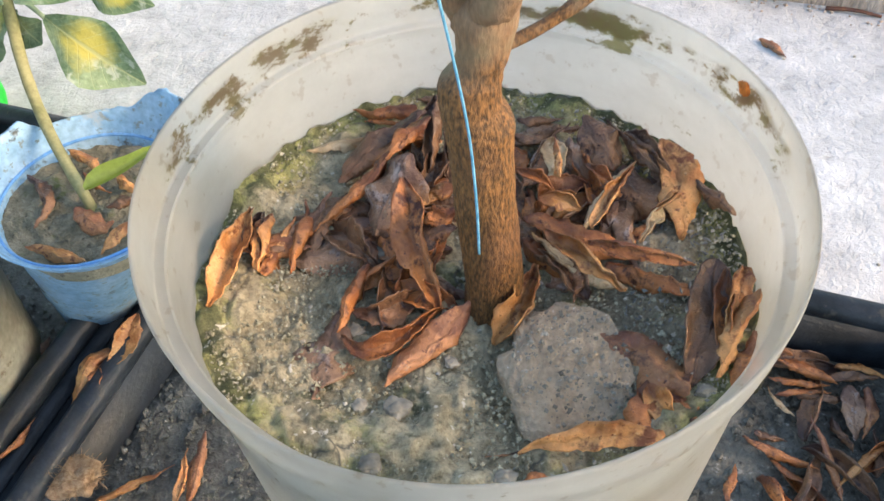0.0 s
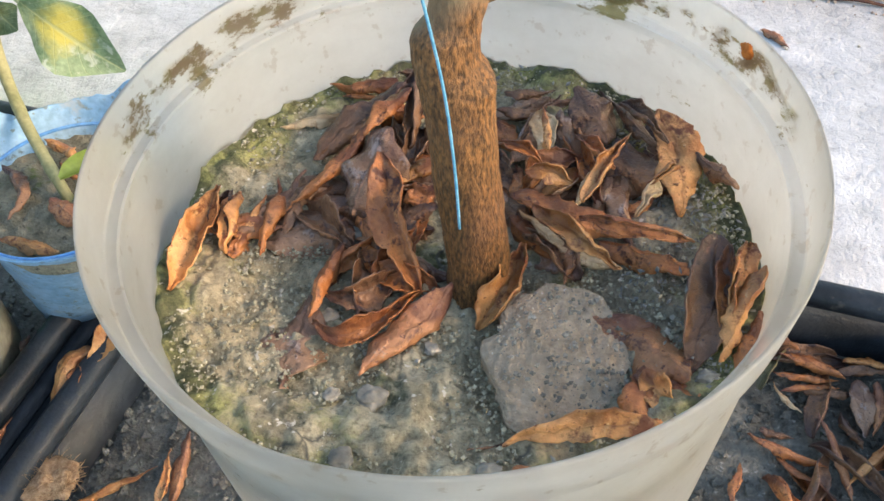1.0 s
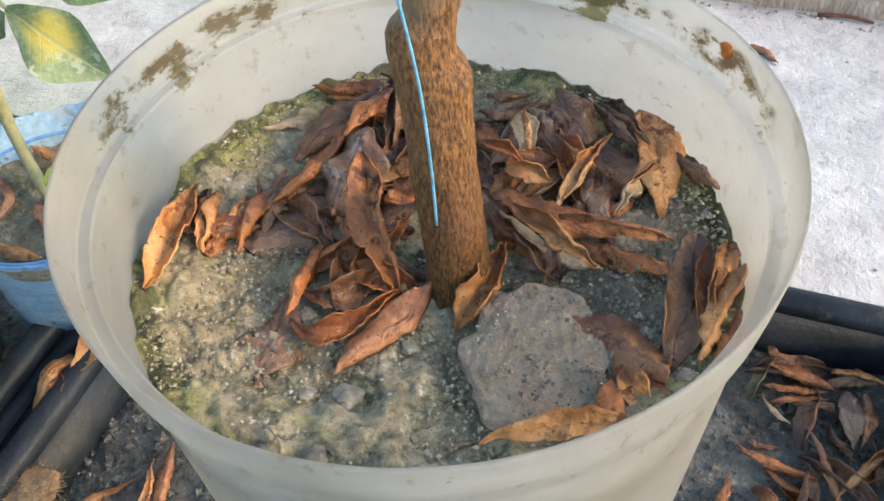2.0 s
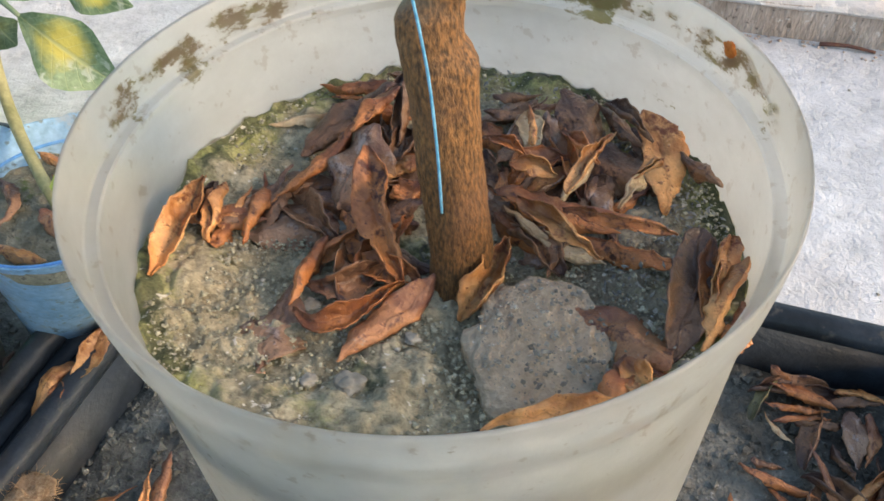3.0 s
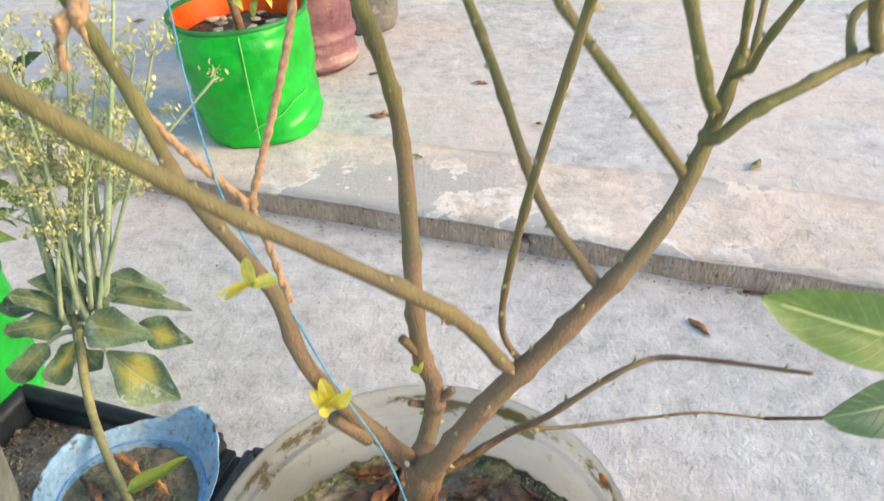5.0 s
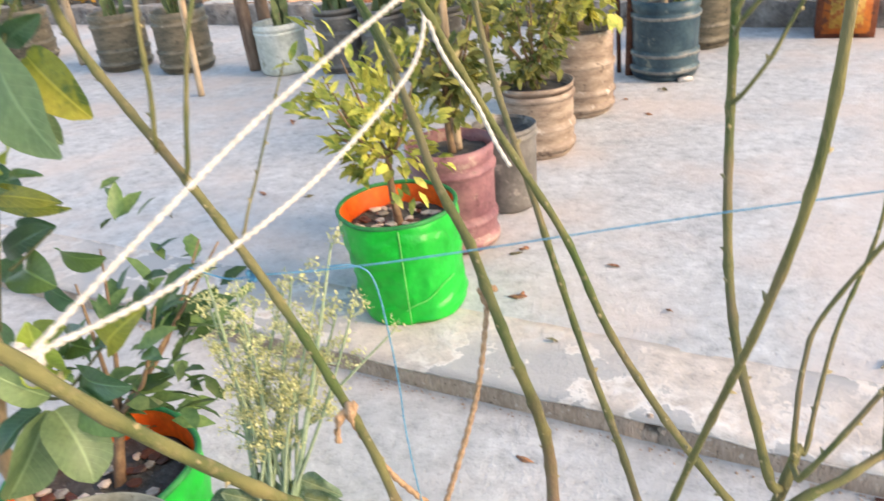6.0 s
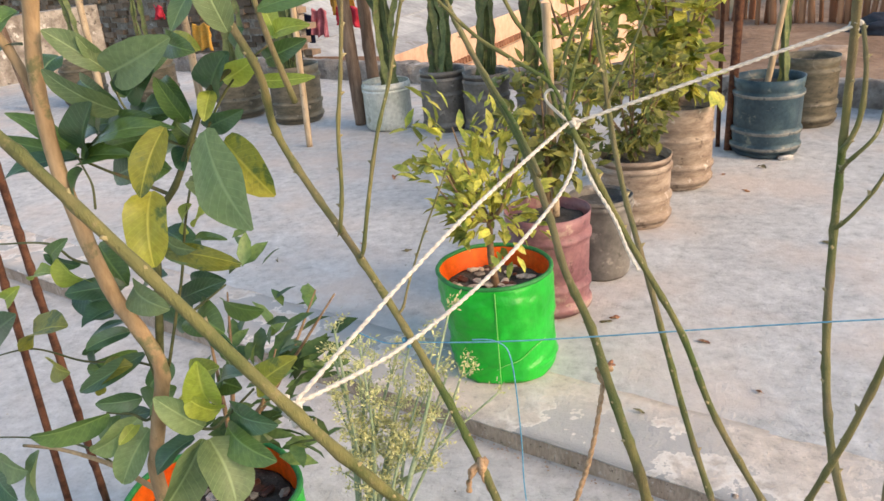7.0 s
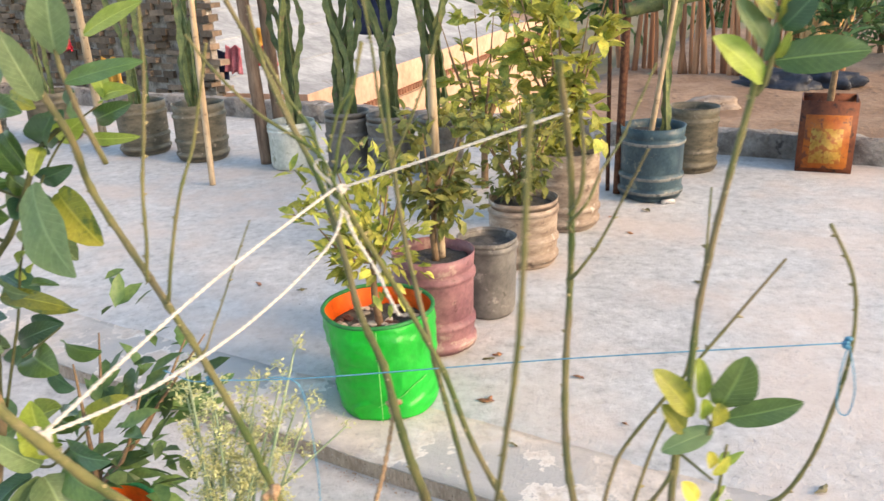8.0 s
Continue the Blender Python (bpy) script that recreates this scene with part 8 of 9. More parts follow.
stake(-3.55, 4.4, 0.051, -3.60, 4.45, 1.1, 0.024, "bamboo", "pale bamboo stake by the jugs", "bamboo_stake")
stake(-4.25, 4.55, 0.051, -4.5, 4.65, 1.0, 0.030, "log", "weathered wooden post leaning by the parapet", "log")
cactus(0.50, 3.47, 0.33, 2, "tall green climbing cactus in the blue jug", 21)

tin = thing("oil_tin", "rusty square oil tin with a faded orange print", "tin can", "", "", pose(1.345, 3.99, 0.051, 0, 0, TURN + 6))


def plain_box(x0, x1, y0, y1, z0, z1, bevel=0.003):
    bm = bmesh.new()
    bmesh.ops.create_cube(bm, size=1)
    for v in bm.verts:
        v.co = Vector(((x0 + x1) / 2 + v.co.x * (x1 - x0), (y0 + y1) / 2 + v.co.y * (y1 - y0), (z0 + z1) / 2 + v.co.z * (z1 - z0)))
    if bevel:
        bmesh.ops.bevel(bm, geom=bm.edges[:], offset=bevel, segments=2, affect="EDGES")
    return bm


for a in ((-0.125, 0.125, -0.125, -0.119), (-0.125, 0.125, 0.119, 0.125), (-0.125, -0.119, -0.119, 0.119), (0.119, 0.125, -0.119, 0.119)):
    part("side", plain_box(*a, 0.0, 0.345, 0.001), M["tin"], tin)
part("tin_bottom", plain_box(-0.119, 0.119, -0.119, 0.119, 0.001, 0.006, 0.001), M["tin"], tin)
part("soil", plain_box(-0.118, 0.118, -0.118, 0.118, 0.006, 0.29, 0.001), M["soil_dark"], tin)
part("print", plain_box(-0.1, 0.1, -0.128, -0.1252, 0.02, 0.28, 0.0005), M["tin_label"], tin, "faded orange printed face")
part("print_panel", plain_box(-0.07, 0.07, -0.1305, -0.1285, 0.045, 0.215, 0.0005), M["tin_panel"], tin, "worn yellow printed panel")
shrub("potted_plant", "leafy plant growing above the rusty tin", (1.345, 3.99, 0.34), 0.75, 0.30, 0.09, 420, M["shrub_dark"], 41, 6, (0.05, 0), 0.45, "plant")


# ---- young shoots on the bare tree ----
def shoot(spot, n, size, key, seed, aim=(0, 0, 1), spread=0.8):
    rnd = random.Random(seed)
    for k in range(n):
        d = (Vector(aim) + Vector((rnd.gauss(0, 1), rnd.gauss(0, 1), rnd.gauss(0, 0.7))) * spread).normalized()
        s = size * rnd.uniform(0.7, 1.2)
        leaf_part(tree, Vector(spot), Vector(spot) + d * s, s * 0.40, M[key], rnd.uniform(-1, 1), -0.4, 0.3, seed * 31 + k, name="young_leaf")


shoot((-0.012, 0.240, 0.652), 4, 0.013, "sprout", 2, (-0.6, -0.3, 0.5))
shoot((0.045, 0.283, 0.560), 2, 0.007, "sprout", 3, (-0.5, -0.5, 0.4))
shoot((0.047, 0.284, 0.530), 1, 0.006, "sprout", 4, (-0.8, -0.4, 0.2))
shoot((0.088, 0.246, 0.580), 1, 0.007, "sprout", 5, (-0.5, -0.6, 0.5))
for a, b, r in (((0.0215, 0.2475, 0.556), (0.0085, 0.2415, 0.5765), 0.0042), ((0.051, 0.286, 0.535), (0.060, 0.284, 0.546), 0.0028), ((0.046, 0.288, 0.532), (0.038, 0.285, 0.537), 0.0022), ((0.044, 0.291, 0.566), (0.037, 0.289, 0.577), 0.003)):
    part("pruned_stub", tube([a, Vector(a).lerp(Vector(b), 0.5), b], r, r * 0.8, 9, 3), M["bark"], tree)
for at, size in (((0.0515, 0.2515, 0.5405), 0.0019), ((0.0372, 0.2500, 0.5335), 0.0015), ((0.0475, 0.2520, 0.5280), 0.0011)):
    bm = bmesh.new()
    bmesh.ops.create_icosphere(bm, subdivisions=3, radius=size)
    for v in bm.verts:
        v.co = Vector((v.co.x * 0.9, v.co.y * 0.5, v.co.z * 1.3)) * (1 + 0.3 * noise.noise(v.co * 900))
    part("pruning_scar", bm, M["scar"], tree, "pale healed pruning scar").location = at
for tip in ((0.0035, 0.232, 0.6035), (0.0080, 0.234, 0.6075), (0.0195, 0.229, 0.6065), (0.0130, 0.228, 0.6015), (0.0060, 0.229, 0.5955)):
    leaf_part(tree, (0.0100, 0.2355, 0.5895), tip, 0.0062, M["sprout"], 0.2, -0.3, 0.3, int(tip[0] * 9999), (0, -0.8, 0.4), name="young_leaf")
shoot((0.246, 0.313, 0.706), 4, 0.020, "leaf_fresh", 6, (0.5, -0.2, 0.9), 0.5)
shoot((0.240, 0.308, 0.735), 4, 0.019, "leaf_fresh", 7, (0.6, 0, 1.0), 0.5)
shoot((0.245, 0.310, 0.765), 3, 0.018, "leaf_fresh", 8, (0.5, 0, 1.0), 0.5)
part("branch", tube([(0.242, 0.311, 0.704), (0.243, 0.311, 0.74), (0.246, 0.311, 0.785)], 0.0016, 0.001, 7), M["bark"], tree)
# broad leaves at the tops of two shoots
part("branch", tube([(0.2035, 0.247, 0.808), (0.2030, 0.228, 0.840), (0.2130, 0.2100, 0.8530), (0.2160, 0.2100, 0.8610), (0.2190, 0.2100, 0.8680)], 0.0018, 0.0013, 8), M["bark"], tree)
part("branch", tube([(0.2160, 0.2100, 0.8610), (0.2110, 0.2100, 0.8710)], 0.0010, 0.0007, 6), M["bark"], tree)
part("branch", tube([(0.2035, 0.235, 0.828), (0.2190, 0.2100, 0.8280)], 0.0010, 0.0007, 6), M["bark"], tree)
part("branch", tube([(0.248, 0.337, 1.012), (0.253, 0.336, 1.021), (0.256, 0.336, 1.039), (0.258, 0.336, 1.058), (0.258, 0.336, 1.074)], 0.0019, 0.0012, 8), M["bark"], tree)
for base, tip, w, key, roll in (
    ((0.2230, 0.2100, 0.8660), (0.2570, 0.2060, 0.8800), 0.0120, "leaf", 0.9),
    ((0.2200, 0.2100, 0.8730), (0.2290, 0.2060, 0.9040), 0.0201, "leaf", 0.9),
    ((0.2110, 0.2100, 0.8780), (0.2060, 0.2060, 0.9020), 0.0080, "leaf_lime", 0.9),
    ((0.2070, 0.2100, 0.8680), (0.1850, 0.2060, 0.8940), 0.0130, "leaf_yellow", 0.9),
    ((0.2170, 0.2100, 0.8590), (0.1920, 0.2060, 0.8470), 0.0100, "leaf_pale", 0.9),
    ((0.2030, 0.2100, 0.8570), (0.1900, 0.2060, 0.8740), 0.0091, "leaf_yellow", 0.9),
    ((0.2200, 0.2100, 0.8620), (0.2170, 0.2060, 0.8770), 0.0091, "leaf_yellow", 0.9),
    ((0.2130, 0.2100, 0.8660), (0.2100, 0.2060, 0.8790), 0.0071, "leaf_lime", 0.9),
    ((0.2190, 0.2100, 0.8360), (0.2150, 0.2060, 0.8480), 0.0060, "sprout", 0.9),
    ((0.2200, 0.2100, 0.8310), (0.2250, 0.2060, 0.8460), 0.0051, "sprout", 0.9),
    ((0.2120, 0.2100, 0.8140), (0.2030, 0.2060, 0.8280), 0.0081, "sprout", 0.9),
    ((0.2520, 0.3360, 1.0200), (0.2200, 0.3260, 1.0460), 0.0180, "leaf_lime", 0.9), ((0.2570, 0.3360, 1.0320), (0.3040, 0.3260, 1.0380), 0.0190, "leaf", 0.9),
    ((0.2520, 0.3360, 1.0400), (0.2310, 0.3260, 1.0660), 0.0150, "leaf_pale", 0.9), ((0.2550, 0.3360, 1.0570), (0.2370, 0.3260, 1.0720), 0.0130, "leaf_yellow", 0.9),
    ((0.2590, 0.3360, 1.0500), (0.2730, 0.3260, 1.0700), 0.0140, "leaf_dark", 0.9), ((0.2520, 0.3360, 1.0320), (0.2530, 0.3260, 1.0540), 0.0070, "leaf_dark", 0.9),
    ((0.2580, 0.3360, 1.0330), (0.2610, 0.3260, 1.0490), 0.0050, "leaf_lime", 0.9), ((0.2580, 0.3360, 1.0530), (0.2570, 0.3260, 1.0700), 0.0070, "leaf_yellow", 0.9),
    ((-0.197, 0.324, 1.046), (-0.185, 0.312, 1.094), 0.0235, "leaf_pale", 0.9), ((-0.215, 0.322, 1.016), (-0.226, 0.312, 1.061), 0.0180, "leaf_pale", 0.9), ((-0.193, 0.322, 1.028), (-0.130, 0.312, 1.041), 0.0110, "leaf", 0.9),
    ((-0.228, 0.322, 1.048), (-0.246, 0.312, 1.020), 0.0150, "leaf_pale", 0.9), ((-0.175, 0.325, 1.058), (-0.124, 0.312, 1.077), 0.0105, "leaf_lime", 0.9),
    ((0.275, 0.26, 0.585), (0.187, 0.25, 0.626), 0.028, "leaf", 0.5), ((0.285, 0.26, 0.56), (0.225, 0.245, 0.560), 0.026, "leaf_dark", 0.5),
):
    leaf_part(tree, base, tip, w * 1.15, M[key], roll - 0.7, -0.35, 0.2, int(abs(base[2] * 9999 + tip[0] * 777)), (0.1, -0.85, 0.5))
part("branch", tube([(-0.186, 0.340, 0.968), (-0.192, 0.326, 1.014), (-0.197, 0.324, 1.048), (-0.192, 0.322, 1.075)], 0.0021, 0.0015, 8, 6, 0.3), M["bark"], tree)
part("branch", tube([(0.226, 0.294, 0.503), (0.27, 0.27, 0.53), (0.285, 0.26, 0.56), (0.276, 0.26, 0.585)], 0.001, 0.0012, 7), M["bark"], tree)


woody = [(ob, [v.co.copy() for v in ob.data.vertices][::9]) for ob in tree.children if ob.name.split(".")[0] == "branch"]
for ob in list(tree.children):
    if ob.name.split(".")[0] in ("leaf", "young_leaf"):
        q = ob.data.vertices[0].co
        ob.parent = min(woody, key=lambda w: min((c - q).length_squared for c in w[1]))[0]


# ---- ropes and strings ----
def cord(name, label, category, paths, r, key, per=6):
    c = thing(name, label, category)
    for k, p in enumerate(paths):
        part("strand", plied(p, r, r * 8.0) if r > 0.001 else tube(p, r, r, 7, per, 0.16, 0.004, True, k), M[key], c)
    return c


def knot(parent, at, r, key, seed=0):
    rnd = random.Random(seed)
    a = Vector(at)
    pts = [a + Vector((rnd.uniform(-1, 1), rnd.uniform(-1, 1), rnd.uniform(-1, 1))) * r for _ in range(9)]
    part("knot", tube(pts, r * 0.42, r * 0.42, 7, 5), M[key], parent)


K1, K2, K3 = Vector((-0.0965, 0.113, 0.896)), Vector((-0.007, 0.311, 0.959)), Vector((0.137, 0.335, 1.003))
rope = cord("cotton_rope", "white cotton rope stretched between the branches and knotted", "rope", [
    [K1, K1.lerp(K2, 0.5) + Vector((-0.003, 0, 0.004)), K2 + Vector((-0.003, -0.004, 0.0)), K2, K2.lerp(K3, 0.5), K3],
    [K1, (-0.070, 0.165, 0.893), (-0.040, 0.225, 0.903), (-0.012, 0.285, 0.925), (-0.004, 0.303, 0.944), K2],
    [K2, (-0.002, 0.306, 0.945), (0.004, 0.302, 0.930), (0.017, 0.30, 0.908), (0.025, 0.30, 0.888), (0.031, 0.30, 0.876)]], 0.00112, "rope")
knot(rope, K1, 0.0048, "rope", 1)
knot(rope, K2, 0.0038, "rope", 2)
knot(rope, K3, 0.003, "rope", 3)
part("strand", tube([K2, K2 + Vector((-0.007, 0, 0.006)), K2 + Vector((-0.014, 0, 0.014)), K2 + Vector((-0.012, 0, 0.019)), K2 + Vector((-0.006, 0, 0.018))], 0.0011, 0.0008, 6, 5), M["rope"], rope)

JA, JB, JC = Vector((-0.067, 0.282, 0.742)), Vector((0.008, 0.358, 0.770)), Vector((-0.024, 0.30, 0.649))
jute = cord("jute_twine", "brown jute twine tied between two branches", "twine", [
    [JA, JA.lerp(JC, 0.5) + Vector((-0.003, -0.004, -0.002)), JC], [JB, JB.lerp(JC, 0.4) + Vector((0.004, -0.004, -0.006)), JC],
    [JC, (-0.016, 0.285, 0.64), (-0.009, 0.27, 0.629), (-0.006, 0.265, 0.622)], [JA, JA + Vector((-0.005, -0.004, -0.008)), JA + Vector((-0.006, -0.004, -0.018))]], 0.0019, "jute")
knot(jute, JA, 0.0052, "jute", 4)
knot(jute, JB, 0.005, "jute", 5)
knot(jute, JC, 0.0036, "jute", 6)

S1, S2, S3 = Vector((-0.117, 0.314, 0.812)), Vector((0.139, 0.322, 0.838)), Vector((0.318, 0.328, 0.855))
twine = cord("blue_twine", "thin blue plastic twine strung between the branches and down the trunk", "twine", [
    [S1, S1.lerp(S2, 0.3) + Vector((0, 0, -0.003)), S2, S3], [S1, (-0.135, 0.318, 0.808), (-0.16, 0.325, 0.812)],
    [(-0.074, 0.317, 0.815), (-0.058, 0.318, 0.814), (-0.049, 0.319, 0.80), (-0.045, 0.32, 0.74), (-0.042, 0.31, 0.70), (-0.030, 0.285, 0.66), (-0.004, 0.25, 0.634), (0.010, 0.236, 0.610), (0.020, 0.233, 0.588), (0.028, 0.2365, 0.561), (0.033, 0.243, 0.529), (0.0385, 0.2435, 0.49), (0.0405, 0.2395, 0.462), (0.041, 0.2368, 0.436)],
    [S3, S3 + Vector((-0.004, -0.004, -0.02)), S3 + Vector((-0.003, -0.004, -0.045)), S3 + Vector((0.004, -0.004, -0.05)), S3 + Vector((0.006, -0.004, -0.03)), S3]], 0.00047, "string", 5)
knot(twine, S3, 0.003, "string", 7)
knot(twine, S1, 0.0032, "string", 8)

# ---- fallen leaves and debris on the terrace ----
rf = random.Random(9)
for x, y, z in ((0.154, 1.716, 0.052), (0.267, 1.500, 0.052), (-0.78, 2.236, 0.052), (-0.953, 2.273, 0.052), (0.010, 1.383, 0.055), (0.643, 1.295, 0.055), (0.431, 3.196, 0.052), (-0.065, 1.585, 0.052), (-1.076, 3.03, 0.052),
                (-1.2, 2.11, 0.052), (-0.068, 1.823, 0.052), (-0.089, 1.796, 0.052), (-0.074, 1.575, 0.052), (0.439, 0.910, 0.001), (-0.038, 1.073, 0.001), (0.35, 2.9, 0.052), (0.28, 3.1, 0.052), (0.55, 2.4, 0.052)):
    a, s = rf.uniform(0, 6.28), rf.uniform(0.012, 0.026)
    dx, dy = s * math.cos(a), s * math.sin(a)
    litter(rf.choice("onon"), s * 0.95, rf.choice((-0.5, 0.6, -0.8)), (0, 0, 1), (x - dx, y - dy, z + 0.002), (x + dy * 0.12, y - dx * 0.12, z + 0.006), (x + dx, y + dy, z + 0.002), where="fallen on the cement terrace", group="leaves fallen on the terrace", floor=z + 0.001)
chip = plain_box(-0.03, 0.03, -0.012, 0.012, 0, 0.018, 0.003)
tagged(link_mesh("plaster_chip", chip, M["coping"]), "pale chip of plaster beside the blue jug", "rubble").matrix_basis = pose(0.535, 3.315, 0.050, 0, 0, 20)
tagged(link_mesh("twig", tube([uv(0.165, 1.112, 0.004), uv(0.20, 1.113, 0.006), uv(0.235, 1.112, 0.003)], 0.003, 0.002, 7), M["dead_b"]), "rust-brown twig lying at the foot of the kerb", "twig")


for du, dz, s in ((-0.024, 0.020, 0.011), (-0.022, 0.038, 0.009), (0.018, 0.012, 0.010), (0.023, 0.030, 0.012), (-0.004, 0.046, 0.010), (-0.014, 0.003, 0.008), (0.010, 0.045, 0.008)):
    bm = bmesh.new()
    bmesh.ops.create_icosphere(bm, subdivisions=2, radius=s)
    for q in bm.verts:
        q.co *= 1 + 0.5 * noise.noise(q.co * 120 + Vector((du * 99, dz * 99, 0)))
    part("broken_edge", bm, M["kerb"], kerb).location = uv(-0.202 + du, 1.134, dz)


def on_floor(rnd):
    p = uv(rnd.uniform(-2.5, 1.6), rnd.choice((rnd.uniform(0.55, 1.1), rnd.uniform(1.38, 4.25))))
    return (p.x, p.y, 0.001 if p.dot(V) < 1.12 else 0.051)


stones("debris", 380, on_floor, (0.0008, 0.0032), M["stone"], "specks of grit and dirt on the terrace", 14)


def kerb_foot(rnd):
    p = uv(rnd.uniform(-1.6, 1.2), 1.118 - abs(rnd.gauss(0, 0.014)), 0.001)
    return (p.x, p.y, p.z)


stones("mortar_crumbs", 900, kerb_foot, (0.0006, 0.0042), M["kerb"], "brown mortar crumbs along the foot of the kerb", 16)

# ---- beyond the parapet ----
nb = thing("neighbour_house", "salmon plastered house with a white sheet roof beyond the terrace", "house")
E0, E1 = uv(-7.05, 8.82, -0.60), uv(-9.67, 24.5, -0.60)
side = (E1 - E0).normalized()
back = Vector((-side.y, side.x, 0))
if back.dot(U) > 0:
    back = -back
wallv = []
for p in (E0, E1, E1 + back * 9, E0 + back * 9):
    wallv += [p + back * 0.0 + Vector((0, 0, -3.1)), p + Vector((0, 0, -0.02))]
part("wall", pydata("wall", wallv, [(0, 2, 3, 1), (2, 4, 5, 3), (4, 6, 7, 5), (6, 0, 1, 7)]), M["salmon"], nb, "", False)
part("niche", tube([E0 + side * 1.15 - back * 0.02 + Vector((0, 0, -0.42)), E0 + side * 1.15 - back * 0.02 + Vector((0, 0, -0.28))], 0.05, 0.05, 8), M["tile"], nb, "dark vent opening")
for k in range(8):
    a, b = k * 0.62, k * 0.62 + 0.68
    z0, z1 = -0.58 + a * 0.34 + 0.02 * (k % 2), -0.58 + b * 0.34 + 0.01
    vs = [E0 - side * 0.1 + back * a + Vector((0, 0, z0)), E1 + back * a + Vector((0, 0, z0)), E1 + back * b + Vector((0, 0, z1)), E0 - side * 0.1 + back * b + Vector((0, 0, z1))]
    part("roof_sheet", pydata("roof_sheet", vs + [v - Vector((0, 0, 0.03)) for v in vs], [(0, 1, 2, 3), (4, 7, 6, 5), (0, 4, 5, 1), (1, 5, 6, 2), (2, 6, 7, 3), (3, 7, 4, 0)]), M["roof_white"], nb, "", False)
tile = tube([Vector((0, 0, 0)), back * 0.22], 0.055, 0.06, 8, 1)
tile.materials.append(M["tile"])
for k in range(110):
    o = new("roof_tile", tile)
    o.parent, o.location = nb, E0 + side * (k * 0.13) - back * 0.06 + Vector((0, 0, -0.50))

bw = thing("wall_brick", "rough old brick wall beyond the parapet", "", "", "structure")
rb = random.Random(3)
verts, faces = [], []
for row in range(22):
    for col in range(34):
        u, z = -15.5 + col * 0.245 + rb.uniform(-0.06, 0.06) + (0.12 if row % 2 else 0), -0.75 + row * 0.082 + rb.uniform(-0.012, 0.012) + 0.05 * noise.noise(Vector((col * 0.15, row * 0.2, 0)))
        b, d = len(verts), rb.uniform(-0.06, 0.06)
        if rb.random() < 0.1 or (row > 18 and rb.random() < 0.45):
            continue
        long, tall = rb.uniform(0.17, 0.25), rb.uniform(0.055, 0.085)
        for du in (0, long):
            for dv in (0.0, 0.16):
                for dz in (0, tall):
                    verts.append(uv(u + du, 7.2 + dv + d, z + dz + rb.uniform(-0.008, 0.008)))
        faces += [tuple(b + i for i in f) for f in ((0, 1, 5, 4), (4, 5, 7, 6), (6, 7, 3, 2), (2, 3, 1, 0), (1, 3, 7, 5), (0, 4, 6, 2))]
tagged(part("bricks", pydata("bricks", verts, faces), M["brick"], bw, "weathered brown bricks", False), "", "", "", "stuff")
part("mortar", box(-15.6, -7.2, 7.24, 7.34, -3.7, 1.05), M["parapet"], bw, "", False)
for u, v, z, w, h, key in ((-8.05, 8.0, -0.12, 0.75, 0.36, "navy"), (-7.55, 7.98, -0.05, 0.26, 0.34, "pink"), (-7.2, 8.05, 0.20, 0.42, 0.28, "amber"), (-7.05, 8.0, 0.02, 0.40, 0.24, "red"), (-9.6, 7.0, 0.22, 0.16, 0.16, "red"), (-8.75, 7.0, -0.10, 0.34, 0.32, "amber"), (-6.3, 9.5, 0.40, 0.7, 0.5, "navy")):
    bm = bmesh.new()
    bmesh.ops.create_grid(bm, x_segments=14, y_segments=10, size=0.5)
    for q in bm.verts:
        x, y = q.co.x, q.co.y
        q.co = uv(u + x * w, v + 0.05 * math.sin(x * 14 + z * 9) * (0.6 - y) + 0.03 * noise.noise(Vector((x * 4, y * 4, u))), z + y * h + 0.02 * math.sin(x * 9))
    ob = tagged(link_mesh("garment", bm, M[key]), {"navy": "dark navy", "pink": "pink", "amber": "amber yellow", "red": "bright red"}[key] + " cloth hung out beyond the parapet", "laundry", "hung-out laundry")
    ob.modifiers.new("thickness", "SOLIDIFY").thickness = 0.006
# dry stalk fence, straw, tarpaulin, far bushes
rs_ = random.Random(8)
fence = thing("stalk_fence", "fence of dry reddish stalks standing on the earth", "fence")
for k in range(34):
    u = -2.35 + k * 0.062 + rs_.uniform(-0.02, 0.02)
    p = uv(u, 8.1 + rs_.uniform(-0.12, 0.12), -0.12)
    q = p + Vector((rs_.uniform(-0.1, 0.1), rs_.uniform(-0.05, 0.05), rs_.uniform(0.8, 1.3)))
    part("stalk", tube([p, p.lerp(q, 0.5) + Vector((rs_.uniform(-0.03, 0.03), 0, 0)), q], rs_.uniform(0.02, 0.04), 0.015, 6, 3), M["stalk"], fence)
heap = thing("straw_heap", "leaning heap of orange-brown dry straw", "straw heap")
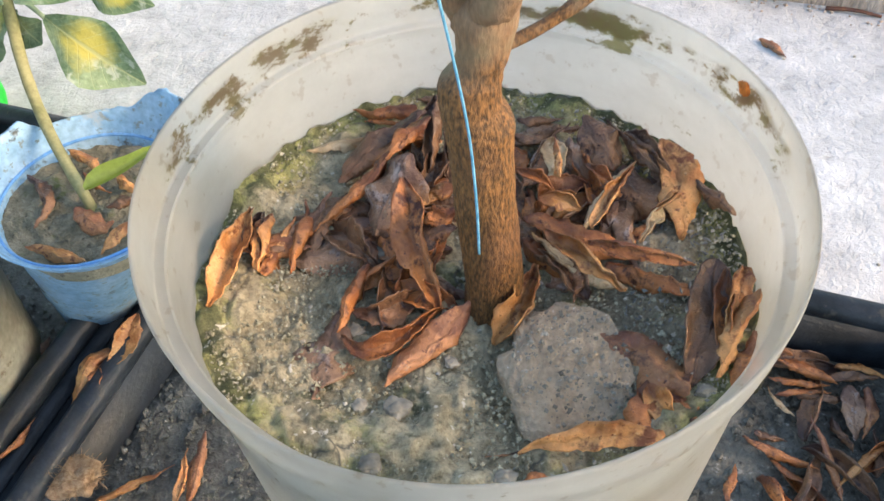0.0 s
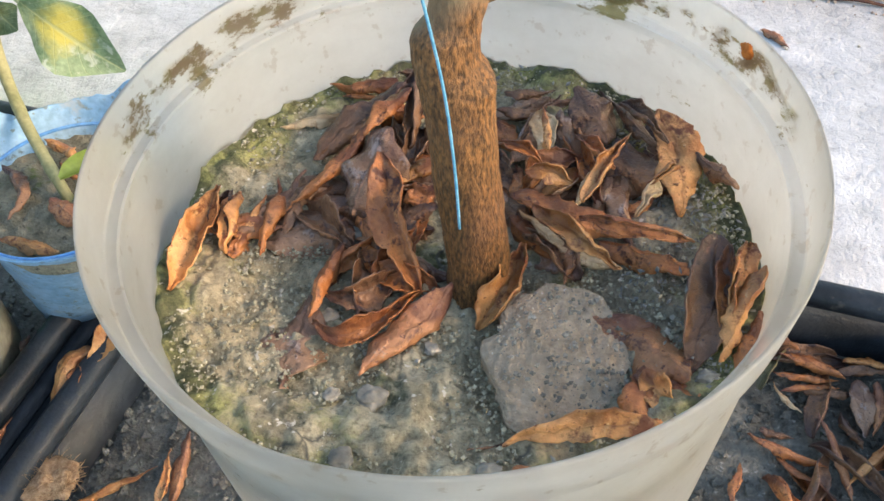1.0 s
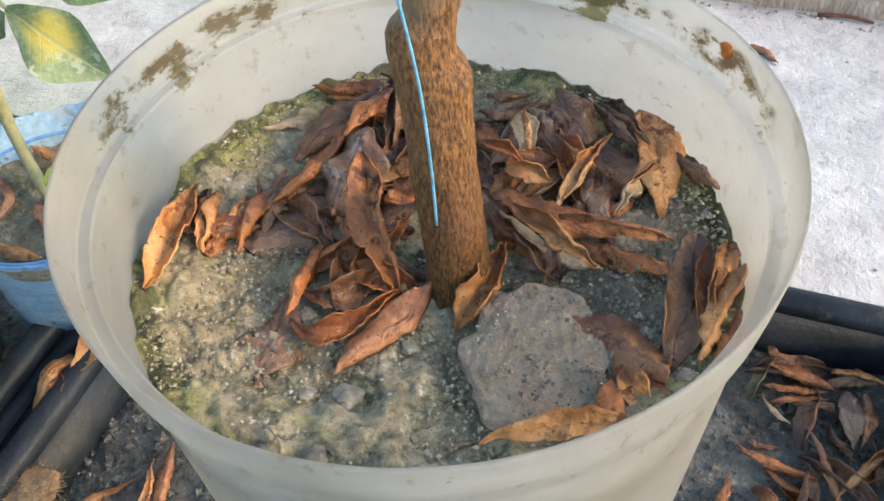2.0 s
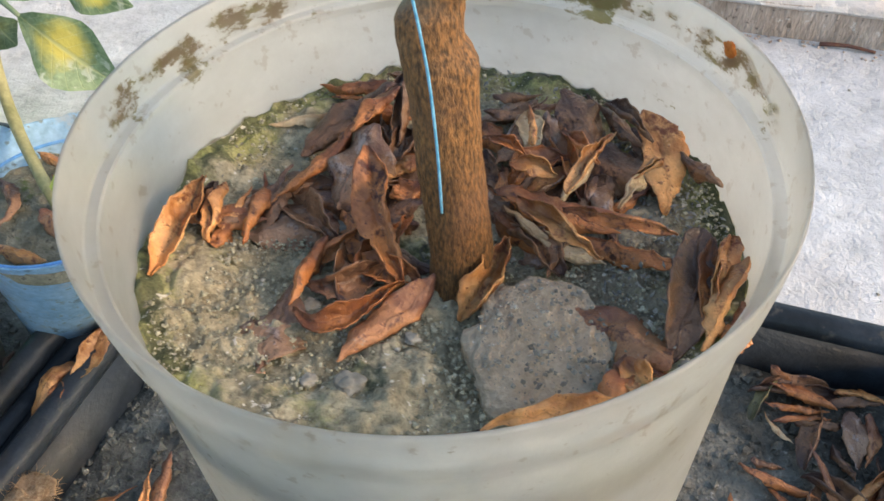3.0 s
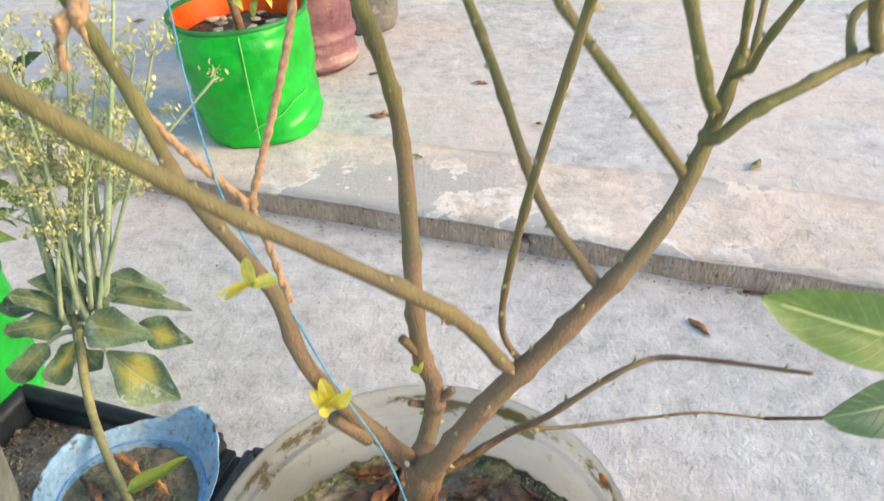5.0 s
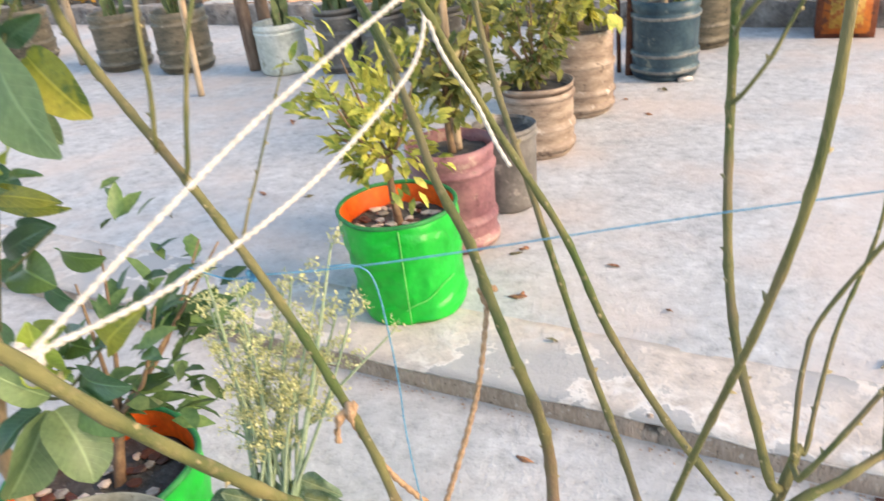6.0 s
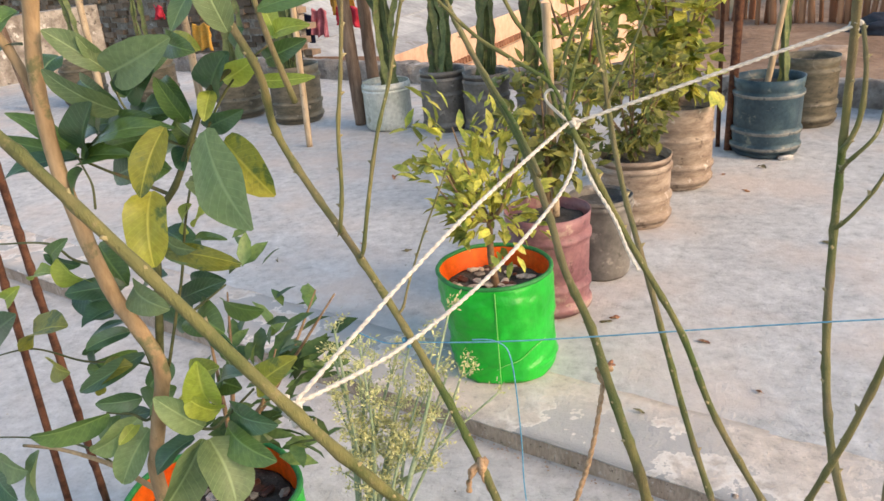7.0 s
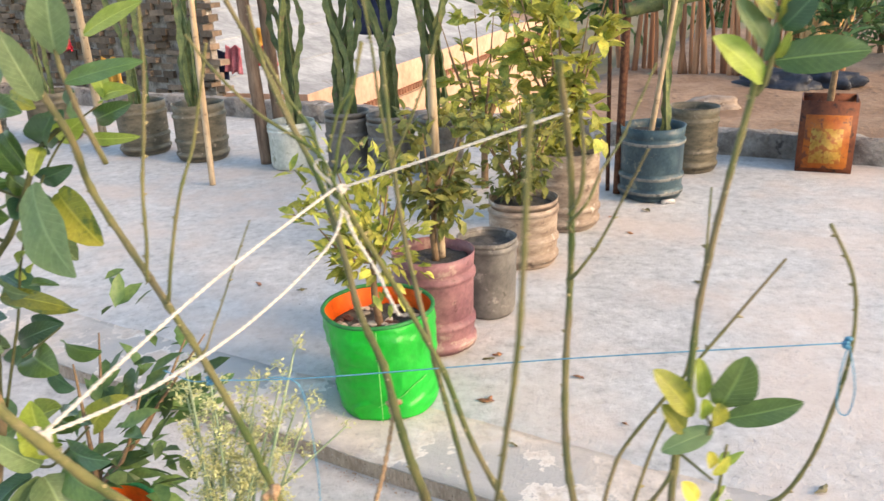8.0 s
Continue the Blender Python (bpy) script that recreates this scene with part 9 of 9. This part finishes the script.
for k in range(60):
    p = uv(-0.62 + rs_.uniform(-0.2, 0.2), 8.0 + rs_.uniform(-0.25, 0.15), -0.1)
    q = uv(-0.50 + rs_.uniform(-0.28, 0.28), 8.1 + rs_.uniform(-0.1, 0.1), rs_.uniform(0.35, 0.85))
    part("straw_stem", tube([p, p.lerp(q, 0.5) + Vector((0, -0.04, 0)), q], 0.045, 0.012, 6, 3), M["straw"], heap)
for u, v, w, d, h, s in ((-0.72, 7.3, 0.30, 0.16, 0.13, 1), (-0.35, 7.55, 0.26, 0.14, 0.11, 2)):
    bm = bmesh.new()
    bmesh.ops.create_icosphere(bm, subdivisions=4, radius=1)
    for q in bm.verts:
        p = q.co.copy()
        q.co = Vector((p.x * w, p.y * d, p.z * h)) * (1 + 0.5 * noise.noise(p * 1.7 + Vector((s * 5, 0, 0))) + 0.18 * noise.noise(p * 5))
    ob = tagged(link_mesh("tarpaulin", bm, M["tarp"]), "crumpled dark tarpaulin dropped on the earth", "tarpaulin", "dark tarpaulins")
    ob.matrix_basis = Matrix.Translation(uv(u, v, -0.02)) @ Matrix.Rotation(radians(TURN), 4, "Z")
for u, v, z, s in ((-1.0, 6.2, -0.03, 0.16), (-1.15, 5.9, -0.03, 0.1)):
    bm = bmesh.new()
    bmesh.ops.create_icosphere(bm, subdivisions=3, radius=s)
    for q in bm.verts:
        q.co = Vector((q.co.x * 1.4, q.co.y, q.co.z * 0.5)) * (1 + 0.4 * noise.noise(q.co * 9))
    tagged(link_mesh("boulder", bm, M["beige"]), "pale lump of rubble on the earth", "rubble", "rubble").location = uv(u, v, z)
for k in range(9):
    u, v = -0.2 + k * 0.62 + rs_.uniform(-0.2, 0.2), 9.2 + rs_.uniform(-0.5, 1.5)
    b = uv(u, v, -0.1)
    shrub("bush", "dark green leafy bush beyond the parapet", b, rs_.uniform(1.2, 1.8), 0.5, 0.13, 420, M["shrub_dark"], 200 + k, 7, (0, 0), 0.1, "bush")
for k in range(26):
    a = radians(-75 + k * 6)
    b = Vector((38 * math.sin(a), 38 * math.cos(a), -3.7))
    shrub("far_tree", "hazy green tree far beyond the terrace", b, rs_.uniform(5, 7.5), 2.6, 0.7, 360, M["shrub_dark"], 300 + k, 7, (0, 0), 0.3, "tree")
